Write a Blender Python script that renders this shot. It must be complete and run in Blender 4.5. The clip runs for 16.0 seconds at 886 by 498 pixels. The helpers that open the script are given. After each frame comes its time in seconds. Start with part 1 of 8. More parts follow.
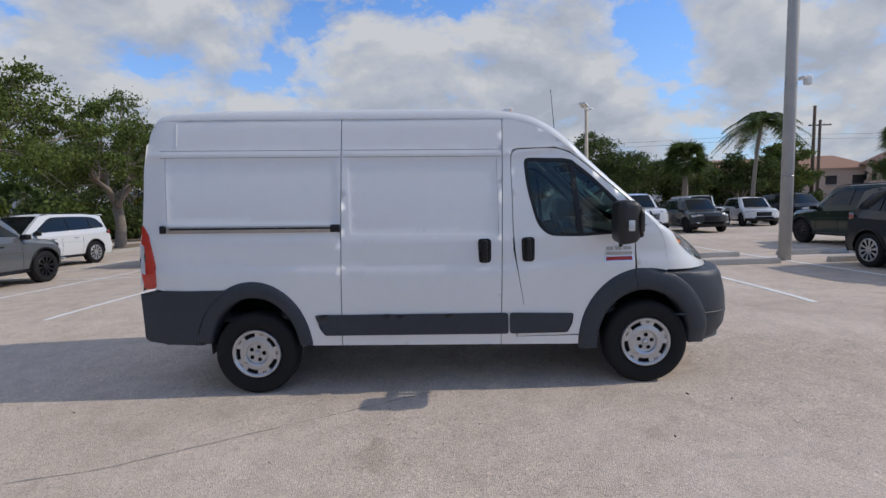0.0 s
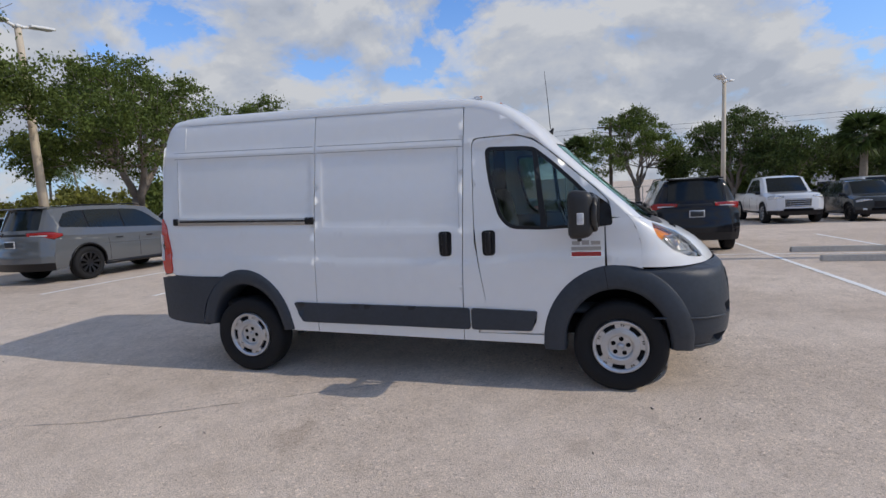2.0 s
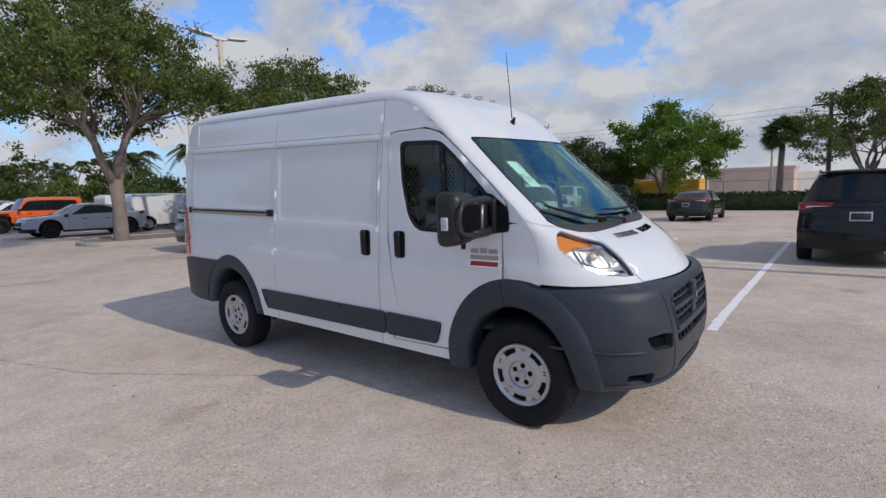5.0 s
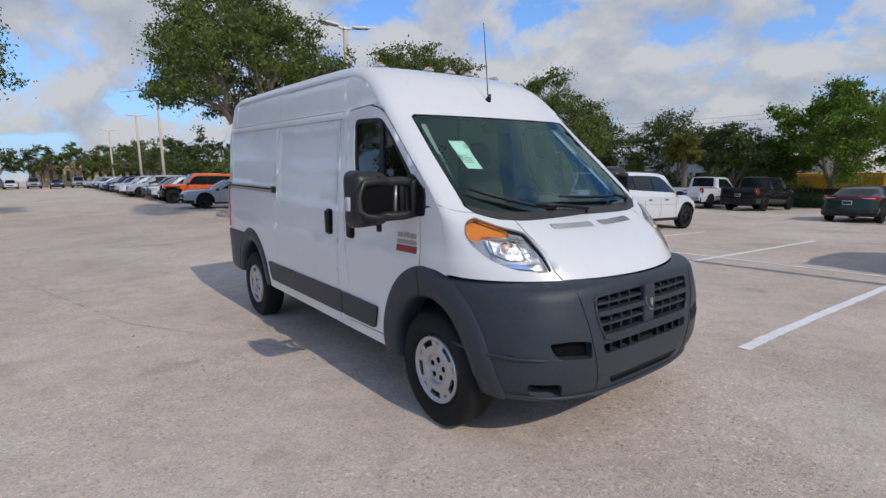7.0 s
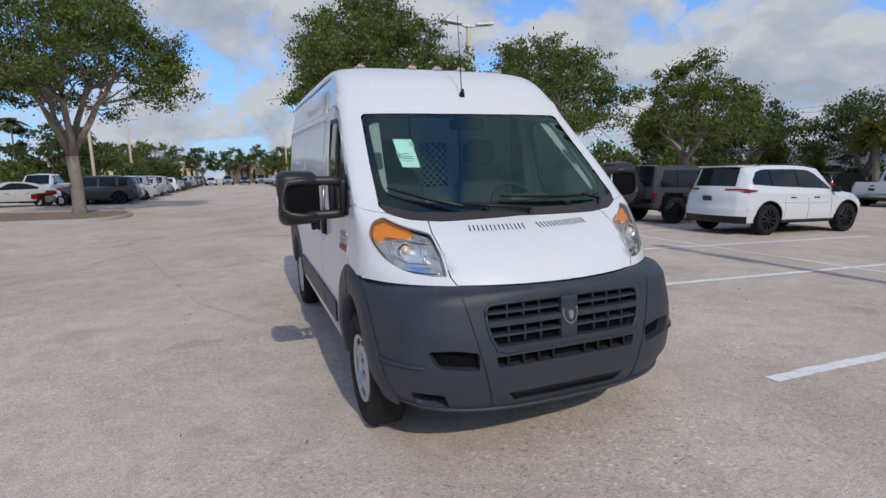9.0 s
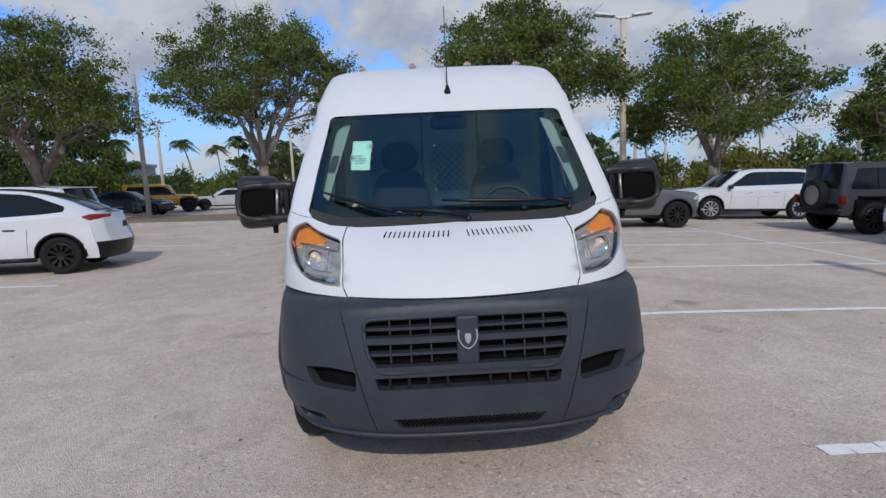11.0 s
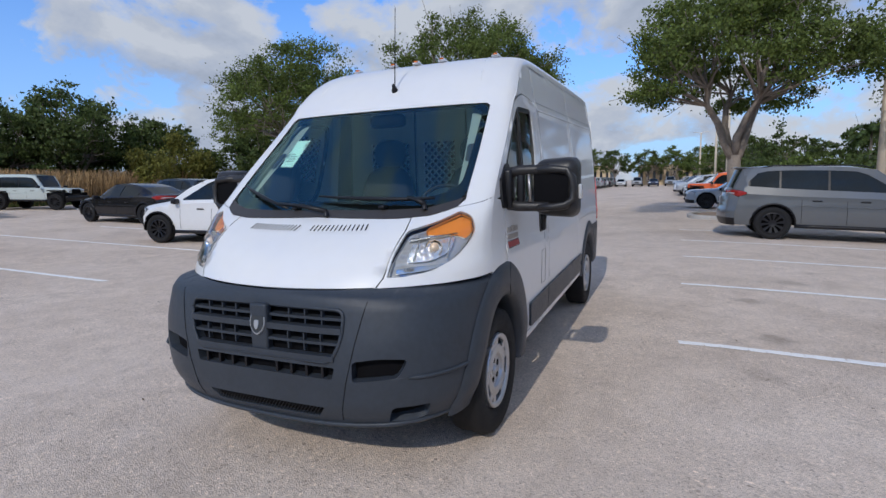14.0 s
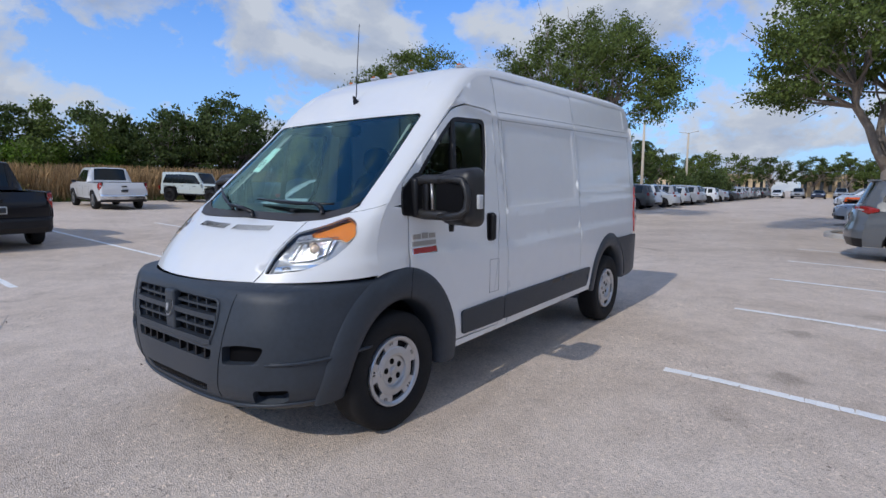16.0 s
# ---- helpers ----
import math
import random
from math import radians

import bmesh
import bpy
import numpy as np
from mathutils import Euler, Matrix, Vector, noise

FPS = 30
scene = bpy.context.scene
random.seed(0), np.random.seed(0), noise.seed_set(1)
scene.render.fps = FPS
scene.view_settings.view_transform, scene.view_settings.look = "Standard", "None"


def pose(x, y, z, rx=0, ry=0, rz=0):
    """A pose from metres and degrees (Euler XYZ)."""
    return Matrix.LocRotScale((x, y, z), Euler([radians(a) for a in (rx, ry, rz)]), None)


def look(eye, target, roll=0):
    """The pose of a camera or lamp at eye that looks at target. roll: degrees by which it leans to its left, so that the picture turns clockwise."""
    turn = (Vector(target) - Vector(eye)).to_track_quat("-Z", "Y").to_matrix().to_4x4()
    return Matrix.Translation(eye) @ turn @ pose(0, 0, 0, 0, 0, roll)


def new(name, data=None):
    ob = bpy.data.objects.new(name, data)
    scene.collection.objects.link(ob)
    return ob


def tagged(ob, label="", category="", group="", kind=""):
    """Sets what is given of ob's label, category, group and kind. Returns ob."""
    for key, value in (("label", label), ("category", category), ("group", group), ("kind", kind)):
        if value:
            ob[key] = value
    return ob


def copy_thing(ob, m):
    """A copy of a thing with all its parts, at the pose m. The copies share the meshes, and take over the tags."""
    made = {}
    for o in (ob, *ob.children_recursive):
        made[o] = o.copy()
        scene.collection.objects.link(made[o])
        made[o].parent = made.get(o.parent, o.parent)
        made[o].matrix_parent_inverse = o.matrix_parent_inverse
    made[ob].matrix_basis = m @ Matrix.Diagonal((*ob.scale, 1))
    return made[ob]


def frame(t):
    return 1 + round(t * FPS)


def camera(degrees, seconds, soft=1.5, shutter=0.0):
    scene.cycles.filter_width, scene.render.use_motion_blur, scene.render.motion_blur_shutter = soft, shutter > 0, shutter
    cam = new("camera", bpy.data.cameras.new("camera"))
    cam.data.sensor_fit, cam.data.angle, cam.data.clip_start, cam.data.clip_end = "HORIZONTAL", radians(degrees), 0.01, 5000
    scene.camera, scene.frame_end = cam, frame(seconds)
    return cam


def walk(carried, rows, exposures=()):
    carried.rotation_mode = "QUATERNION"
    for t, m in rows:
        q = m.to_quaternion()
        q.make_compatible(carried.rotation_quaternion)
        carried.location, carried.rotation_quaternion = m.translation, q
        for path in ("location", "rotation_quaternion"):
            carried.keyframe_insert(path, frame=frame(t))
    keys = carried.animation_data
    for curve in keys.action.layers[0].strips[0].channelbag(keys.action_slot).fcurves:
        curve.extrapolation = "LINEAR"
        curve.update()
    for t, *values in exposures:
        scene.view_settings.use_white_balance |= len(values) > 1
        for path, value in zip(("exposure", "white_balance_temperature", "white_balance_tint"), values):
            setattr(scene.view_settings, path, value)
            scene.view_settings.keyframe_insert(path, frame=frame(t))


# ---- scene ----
cam = camera(81.0, 16.0, soft=1.5)
# time, eye, target, roll of the walk round the van
PATH = [
    (0, (-0.187, 0.108, 1.716), (-0.22, 2.096, 1.496), -2.0),
    (0.5, (0.193, 0.129, 1.737), (0.026, 2.11, 1.516), -2.1),
    (1, (0.574, 0.198, 1.711), (0.269, 2.162, 1.485), -2.5),
    (1.5, (0.952, 0.278, 1.73), (0.509, 2.214, 1.493), -2.9),
    (2, (1.345, 0.375, 1.693), (0.771, 2.275, 1.448), -3.2),
    (2.5, (1.685, 0.524, 1.704), (0.99, 2.381, 1.441), -3.3),
    (3, (1.998, 0.722, 1.679), (1.19, 2.532, 1.409), -3.3),
    (3.5, (2.295, 0.929, 1.684), (1.383, 2.689, 1.415), -3.1),
    (4, (2.614, 1.13, 1.664), (1.597, 2.832, 1.402), -2.8),
    (4.2, (2.736, 1.228, 1.673), (1.676, 2.904, 1.414), -2.8),
    (6.3, (3.772, 2.275, 1.638), (2.33, 3.63, 1.347), -1.3),
    (6.5, (3.86, 2.403, 1.619), (2.375, 3.71, 1.324), -1.1),
    (7, (4.049, 2.726, 1.588), (2.476, 3.926, 1.29), -1.1),
    (7.5, (4.238, 3.025, 1.591), (2.586, 4.114, 1.298), -1.3),
    (8, (4.422, 3.35, 1.57), (2.7, 4.32, 1.267), -1.6),
    (8.2, (4.49, 3.461, 1.585), (2.742, 4.385, 1.28), -1.5),
    (10.5, (4.744, 5.052, 1.529), (2.774, 5.268, 1.261), -2.9),
    (11, (4.698, 5.391, 1.511), (2.716, 5.45, 1.25), -2.6),
    (11.5, (4.671, 5.726, 1.493), (2.69, 5.629, 1.232), -2.2),
    (12, (4.65, 6.08, 1.48), (2.683, 5.832, 1.216), -2.0),
    (12.5, (4.595, 6.42, 1.464), (2.653, 6.02, 1.195), -2.1),
    (13, (4.479, 6.751, 1.463), (2.573, 6.208, 1.193), -2.1),
    (13.5, (4.399, 7.071, 1.46), (2.532, 6.403, 1.201), -1.7),
    (14, (4.321, 7.419, 1.465), (2.503, 6.624, 1.213), -1.3),
    (14.5, (4.197, 7.723, 1.449), (2.432, 6.816, 1.202), -1.0),
    (15, (4.038, 8.015, 1.442), (2.331, 7.0, 1.203), -0.7),
    (15.5, (3.895, 8.318, 1.447), (2.254, 7.197, 1.218), -0.2),
    (16, (3.741, 8.636, 1.477), (2.175, 7.414, 1.245), 0.2),
]
# the white balance drifts from warm to cool on the way
TONE = [(0, .10, 6350, 10), (4, .12, 6400, 10), (8, .10, 6300, 10), (11, .03, 6100, 10), (13, .07, 5980, 10), (16, .13, 5850, 10)]
walk(cam, [(t, look(eye, target, roll)) for t, eye, target, roll in PATH], TONE)

# ---- world, sun, exposure ----
SUN_EL, SUN_AZ = 37.0, 1.0          # degrees; the sun stands over +x

world = bpy.data.worlds.new("sky")
scene.world = world
world.use_nodes = True
wt = world.node_tree
wt.nodes.clear()


sky = wt.nodes.new("ShaderNodeTexSky")
sky.sky_type = "NISHITA"
sky.sun_disc = False
sky.sun_elevation = radians(SUN_EL)
sky.sun_rotation = radians(90 - SUN_AZ)
sky.air_density, sky.dust_density, sky.ozone_density = 1.0, 0.6, 1.6
tc = wt.nodes.new("ShaderNodeTexCoord")
sep = wt.nodes.new("ShaderNodeSeparateXYZ")
wt.links.new(tc.outputs["Generated"], sep.inputs[0])


def wmath(op, a, b=None, clamp=False):
    n = wt.nodes.new("ShaderNodeMath")
    n.operation, n.use_clamp = op, clamp
    for k, v in ((0, a), (1, b)):
        if v is None:
            continue
        if isinstance(v, (int, float)):
            n.inputs[k].default_value = v
        else:
            wt.links.new(v, n.inputs[k])
    return n.outputs[0]


# clouds lie on a flat layer high above: the direction is projected on it
zc = wmath("ADD", wmath("MAXIMUM", sep.outputs[2], 0.0), 0.55)
comb = wt.nodes.new("ShaderNodeCombineXYZ")
wt.links.new(wmath("DIVIDE", sep.outputs[0], zc), comb.inputs[0])
wt.links.new(wmath("DIVIDE", sep.outputs[1], zc), comb.inputs[1])


def wnoise(scale, detail, rough, offset, distort=0.0, stretch=1.0):
    m = wt.nodes.new("ShaderNodeMapping")
    m.inputs["Location"].default_value = offset
    m.inputs["Scale"].default_value = (stretch, stretch, 1)
    wt.links.new(comb.outputs[0], m.inputs[0])
    n = wt.nodes.new("ShaderNodeTexNoise")
    n.inputs["Scale"].default_value, n.inputs["Detail"].default_value = scale, detail
    n.inputs["Roughness"].default_value, n.inputs["Distortion"].default_value = rough, distort
    wt.links.new(m.outputs[0], n.inputs["Vector"])
    return n.outputs[0]


def wramp(value, *stops):
    r = wt.nodes.new("ShaderNodeValToRGB")
    while len(r.color_ramp.elements) < len(stops):
        r.color_ramp.elements.new(0.5)
    for e, (p, c) in zip(r.color_ramp.elements, stops):
        e.position, e.color = p, (*c, 1)
    wt.links.new(value, r.inputs[0])
    return r.outputs[0]


big = wnoise(4.0, 12, 0.60, (1.7, 4.1, 0.0), 0.18)
patch = wnoise(1.3, 3, 0.5, (5.2, 0.3, 0.0))
wisp = wnoise(13.0, 8, 0.62, (0.4, 2.3, 0.0), 0.35)
# thicker towards +y, more blue towards -y
cover = wmath("ADD", wmath("ADD", wmath("MULTIPLY", big, 0.62), wmath("MULTIPLY", patch, 0.28)), wmath("MULTIPLY", wisp, 0.10))
depth_ = wmath("ADD", cover, wmath("ADD", wmath("MULTIPLY", sep.outputs[1], 0.012), -0.004))
cover = wmath("ADD", cover, wmath("ADD", wmath("MULTIPLY", sep.outputs[1], 0.024), 0.004))
mask = wramp(cover, (0.462, (0, 0, 0)), (0.49, (0.62, 0.62, 0.62)), (0.535, (1, 1, 1)))
above = wnoise(4.0, 7, 0.55, (1.7, 4.1, 0.0), 0.18, 0.94)      # the clouds a step higher up: their bases lie in shade
lit = wmath("ADD", wmath("MULTIPLY", wmath("SUBTRACT", above, big), 1.3), depth_)
thick = wramp(lit, (0.43, (3.5, 3.57, 3.72)), (0.49, (3.05, 3.17, 3.42)), (0.56, (2.75, 2.93, 3.32)), (0.66, (2.3, 2.5, 2.92)))
# clouds dimmed overhead, out of view, to cut skylight and deepen the ground shadows
under = wt.nodes.new("ShaderNodeMapRange")
under.interpolation_type = "SMOOTHSTEP"
under.inputs["From Min"].default_value, under.inputs["From Max"].default_value = 0.58, 0.90
under.inputs["To Min"].default_value, under.inputs["To Max"].default_value = 1.0, 0.62
wt.links.new(sep.outputs[2], under.inputs["Value"])
base_ = wt.nodes.new("ShaderNodeVectorMath")
base_.operation = "SCALE"
wt.links.new(thick, base_.inputs[0])
wt.links.new(under.outputs[0], base_.inputs["Scale"])
thick = base_.outputs[0]
blue = wt.nodes.new("ShaderNodeMix")
blue.data_type, blue.blend_type = "RGBA", "MULTIPLY"
blue.inputs["Factor"].default_value = 1.0
blue.inputs["B"].default_value = (0.46, 0.78, 1.20, 1)
wt.links.new(sky.outputs[0], blue.inputs["A"])
haze = wt.nodes.new("ShaderNodeMix")
haze.data_type = "RGBA"
haze.inputs["B"].default_value = (2.6, 3.2, 4.15, 1)
wt.links.new(wramp(sep.outputs[2], (0.0, (0.85, 0.85, 0.85)), (0.12, (0.48, 0.48, 0.48)), (0.36, (0.06, 0.06, 0.06))), haze.inputs["Factor"])
wt.links.new(blue.outputs["Result"], haze.inputs["A"])
mixc = wt.nodes.new("ShaderNodeMix")
mixc.data_type = "RGBA"
wt.links.new(mask, mixc.inputs["Factor"])
wt.links.new(haze.outputs["Result"], mixc.inputs["A"])
wt.links.new(thick, mixc.inputs["B"])
bgd = wt.nodes.new("ShaderNodeBackground")
bgd.inputs["Strength"].default_value = 0.152
wt.links.new(mixc.outputs["Result"], bgd.inputs["Color"])
wo = wt.nodes.new("ShaderNodeOutputWorld")
wt.links.new(bgd.outputs[0], wo.inputs[0])

sun = new("sun", bpy.data.lights.new("sun", "SUN"))
sun.data.energy, sun.data.angle, sun.data.color = 1.92, radians(0.6), (1.0, 0.90, 0.77)
sun.matrix_world = look((40 * math.cos(radians(SUN_AZ)), 40 * math.sin(radians(SUN_AZ)), 40 * math.tan(radians(SUN_EL))), (0, 0, 0))

# ---- materials ----
def material(name, color, rough=0.5, metal=0.0, var=0.12, scale=6.0, bump=0.0, bump_scale=60.0, coat=0.0, island=0.0, spec=0.5, from_object=False, random_object=0.0):
    """Principled surface with two scales of variation, grain and relief."""
    m = bpy.data.materials.new(name)
    m.use_nodes = True
    nt = m.node_tree
    b = nt.nodes["Principled BSDF"]
    b.inputs["Roughness"].default_value, b.inputs["Metallic"].default_value = rough, metal
    b.inputs["Specular IOR Level"].default_value = spec
    if coat:
        b.inputs["Coat Weight"].default_value, b.inputs["Coat Roughness"].default_value = coat, 0.04
    geo = nt.nodes.new("ShaderNodeTexCoord")
    n1, n2 = nt.nodes.new("ShaderNodeTexNoise"), nt.nodes.new("ShaderNodeTexNoise")
    n1.inputs["Scale"].default_value, n1.inputs["Detail"].default_value = scale, 4
    n2.inputs["Scale"].default_value, n2.inputs["Detail"].default_value = scale * 9, 3
    for n in (n1, n2):
        nt.links.new(geo.outputs["Object"], n.inputs["Vector"])
    add = nt.nodes.new("ShaderNodeMath")
    add.operation = "ADD"
    nt.links.new(n1.outputs[0], add.inputs[0])
    nt.links.new(n2.outputs[0], add.inputs[1])
    mr = nt.nodes.new("ShaderNodeMapRange")
    mr.inputs["From Min"].default_value, mr.inputs["From Max"].default_value = 0.6, 1.4
    mr.inputs["To Min"].default_value, mr.inputs["To Max"].default_value = 1 - var, 1 + var
    nt.links.new(add.outputs[0], mr.inputs["Value"])
    value = mr.outputs[0]

    def times(a, source, amount):
        r = nt.nodes.new("ShaderNodeMapRange")
        r.inputs["To Min"].default_value, r.inputs["To Max"].default_value = 1 - amount, 1 + amount
        nt.links.new(source, r.inputs["Value"])
        k = nt.nodes.new("ShaderNodeMath")
        k.operation = "MULTIPLY"
        nt.links.new(a, k.inputs[0])
        nt.links.new(r.outputs[0], k.inputs[1])
        return k.outputs[0]
    if island:
        g = nt.nodes.new("ShaderNodeNewGeometry")
        value = times(value, g.outputs["Random Per Island"], island)
    if random_object:
        g = nt.nodes.new("ShaderNodeObjectInfo")
        value = times(value, g.outputs["Random"], random_object)
    mul = nt.nodes.new("ShaderNodeVectorMath")
    mul.operation = "SCALE"
    mul.inputs[0].default_value = color
    if from_object:
        info = nt.nodes.new("ShaderNodeObjectInfo")
        nt.links.new(info.outputs["Color"], mul.inputs[0])
    nt.links.new(value, mul.inputs["Scale"])
    nt.links.new(mul.outputs[0], b.inputs["Base Color"])
    rr = nt.nodes.new("ShaderNodeMapRange")
    rr.inputs["To Min"].default_value, rr.inputs["To Max"].default_value = max(0.02, rough * 0.8), min(1, rough * 1.2)
    nt.links.new(n1.outputs[0], rr.inputs["Value"])
    nt.links.new(rr.outputs[0], b.inputs["Roughness"])
    if bump:
        bn, bu = nt.nodes.new("ShaderNodeTexNoise"), nt.nodes.new("ShaderNodeBump")
        bn.inputs["Scale"].default_value, bn.inputs["Detail"].default_value = bump_scale, 4
        nt.links.new(geo.outputs["Object"], bn.inputs["Vector"])
        bu.inputs["Strength"].default_value, bu.inputs["Distance"].default_value = bump, 0.01
        nt.links.new(bn.outputs[0], bu.inputs["Height"])
        nt.links.new(bu.outputs[0], b.inputs["Normal"])
    return m


def glass(name, tint, gloss=1.0, rough=0.0, ior=1.52, sheen=(1, 1, 1)):
    """A thin pane: tinted see-through with a Fresnel gloss."""
    m = bpy.data.materials.new(name)
    m.use_nodes = True
    nt = m.node_tree
    nt.nodes.clear()
    tr, gl, fr = (nt.nodes.new("ShaderNode" + k) for k in ("BsdfTransparent", "BsdfGlossy", "Fresnel"))
    mix, out = nt.nodes.new("ShaderNodeMixShader"), nt.nodes.new("ShaderNodeOutputMaterial")
    tr.inputs[0].default_value = (*tint, 1)
    gl.inputs["Roughness"].default_value = rough
    gl.inputs["Color"].default_value = (gloss * sheen[0], gloss * sheen[1], gloss * sheen[2], 1)
    fr.inputs["IOR"].default_value = ior
    for a, k in ((fr, 0), (tr, 1), (gl, 2)):
        nt.links.new(a.outputs[0], mix.inputs[k])
    nt.links.new(mix.outputs[0], out.inputs[0])
    return m


def leafy(name, color, var=0.3, island=0.5, scale=0.5):
    """Leaves let part of the light through."""
    m = material(name, color, 0.6, var=var, scale=scale, island=island, spec=0.3)
    nt = m.node_tree
    b = nt.nodes["Principled BSDF"]
    tl, mix = nt.nodes.new("ShaderNodeBsdfTranslucent"), nt.nodes.new("ShaderNodeMixShader")
    mix.inputs[0].default_value = 0.34
    nt.links.new(b.inputs["Base Color"].links[0].from_socket, tl.inputs["Color"])
    out = nt.nodes["Material Output"]
    nt.links.new(b.outputs[0], mix.inputs[1])
    nt.links.new(tl.outputs[0], mix.inputs[2])
    nt.links.new(mix.outputs[0], out.inputs[0])
    return m


def ground_material():
    m = bpy.data.materials.new("lot_surface")
    m.use_nodes = True
    nt = m.node_tree
    b = nt.nodes["Principled BSDF"]
    b.inputs["Roughness"].default_value = 0.86
    b.inputs["Specular IOR Level"].default_value = 0.25
    co = nt.nodes.new("ShaderNodeTexCoord")

    def noise_at(scale, detail=4, rough=0.6, distort=0.0):
        n = nt.nodes.new("ShaderNodeTexNoise")
        n.inputs["Scale"].default_value, n.inputs["Detail"].default_value = scale, detail
        n.inputs["Roughness"].default_value, n.inputs["Distortion"].default_value = rough, distort
        nt.links.new(co.outputs["Object"], n.inputs["Vector"])
        return n.outputs[0]

    def ramp(v, *stops):
        r = nt.nodes.new("ShaderNodeValToRGB")
        while len(r.color_ramp.elements) < len(stops):
            r.color_ramp.elements.new(0.5)
        for e, (p, c) in zip(r.color_ramp.elements, stops):
            e.position, e.color = p, (*c, 1)
        nt.links.new(v, r.inputs[0])
        return r.outputs[0]

    def mixrgb(kind, f, a, c):
        x = nt.nodes.new("ShaderNodeMix")
        x.data_type, x.blend_type = "RGBA", kind
        if isinstance(f, float):
            x.inputs["Factor"].default_value = f
        else:
            nt.links.new(f, x.inputs["Factor"])
        nt.links.new(a, x.inputs["A"])
        nt.links.new(c, x.inputs["B"])
        return x.outputs["Result"]
    base = ramp(noise_at(0.35, 6, 0.65), (0.3, (0.64, 0.532, 0.432)), (0.5, (0.715, 0.602, 0.498)), (0.72, (0.78, 0.670, 0.565)))
    mid = ramp(noise_at(3.2, 5, 0.7, 0.4), (0.25, (0.82, 0.81, 0.80)), (0.55, (1.0, 1.0, 1.0)), (0.8, (1.08, 1.07, 1.05)))
    col = mixrgb("MULTIPLY", 1.0, base, mid)
    vo = nt.nodes.new("ShaderNodeTexVoronoi")
    vo.inputs["Scale"].default_value = 120
    nt.links.new(co.outputs["Object"], vo.inputs["Vector"])
    sp = ramp(vo.outputs["Color"], (0.0, (0.60, 0.58, 0.56)), (0.30, (0.93, 0.92, 0.91)), (0.75, (1.05, 1.04, 1.03)), (1.0, (1.30, 1.28, 1.26)))
    col = mixrgb("MULTIPLY", 1.0, col, sp)
    # exposed stones: coarse pale and dark specks, thicker where the fines have worn off
    vb = nt.nodes.new("ShaderNodeTexVoronoi")
    vb.inputs["Scale"].default_value = 58
    nt.links.new(co.outputs["Object"], vb.inputs["Vector"])
    coarse = ramp(vb.outputs["Color"], (0.0, (0.36, 0.345, 0.335)), (0.16, (0.84, 0.83, 0.82)), (0.5, (1, 1, 1)), (0.82, (1.05, 1.05, 1.04)), (1.0, (1.60, 1.58, 1.54)))
    worn = ramp(noise_at(0.55, 4, 0.6, 0.5), (0.38, (0.22, 0.22, 0.22)), (0.62, (0.95, 0.95, 0.95)))
    col = mixrgb("MULTIPLY", worn, col, coarse)
    dusk = ramp(noise_at(0.42, 5, 0.62, 0.6), (0.50, (1, 1, 1)), (0.66, (0.84, 0.825, 0.81)))
    col = mixrgb("MULTIPLY", 0.8, col, dusk)
    stain = ramp(noise_at(0.9, 3, 0.5, 1.2), (0.66, (1, 1, 1)), (0.74, (0.74, 0.72, 0.70)))
    col = mixrgb("MULTIPLY", 0.7, col, stain)
    tyre = ramp(noise_at(0.12, 2, 0.5, 0.8), (0.45, (1, 1, 1)), (0.7, (0.88, 0.875, 0.87)))
    col = mixrgb("MULTIPLY", 0.8, col, tyre)
    # oil drips on the bays
    wob = nt.nodes.new("ShaderNodeVectorMath")
    wob.operation = "SCALE"
    wn = nt.nodes.new("ShaderNodeTexNoise")
    wn.inputs["Scale"].default_value, wn.inputs["Detail"].default_value = 7.0, 4
    nt.links.new(co.outputs["Object"], wn.inputs["Vector"])
    nt.links.new(wn.outputs["Color"], wob.inputs[0])
    wob.inputs["Scale"].default_value = 0.30
    moved_ = nt.nodes.new("ShaderNodeVectorMath")
    nt.links.new(co.outputs["Object"], moved_.inputs[0])
    nt.links.new(wob.outputs[0], moved_.inputs[1])
    for sx, sy, size, dark in ((-1.1, 8.34, .20, .70), (-2.74, 8.3, .18, .68), (-.02, 8.1, .17, .82), (-4.2, 9.0, .25, .75), (1.2, 10.2, .24, .78), (3.4, 10.6, .26, .74), (-1.6, 2.2, .30, .86), (2.6, 2.6, .35, .88)):
        dist = nt.nodes.new("ShaderNodeVectorMath")
        dist.operation = "DISTANCE"
        dist.inputs[1].default_value = (sx + .15, sy + .15, .15)
        nt.links.new(moved_.outputs[0], dist.inputs[0])
        col = mixrgb("MULTIPLY", 1.0, col, ramp(dist.outputs["Value"], (size * .45, (dark, dark * .99, dark * .98)), (size, (1, 1, 1))))
    nt.links.new(col, b.inputs["Base Color"])
    bu = nt.nodes.new("ShaderNodeBump")
    bu.inputs["Strength"].default_value, bu.inputs["Distance"].default_value = 0.75, 0.005
    nt.links.new(vo.outputs["Distance"], bu.inputs["Height"])
    nt.links.new(bu.outputs[0], b.inputs["Normal"])
    return m


def lamp_glass(name, color):
    m = material(name, color, 0.10, 0.0, 0.22, 22, bump=0.7, bump_scale=75, coat=1.0)
    m.node_tree.nodes["Principled BSDF"].inputs["Transmission Weight"].default_value = 0.25
    return m


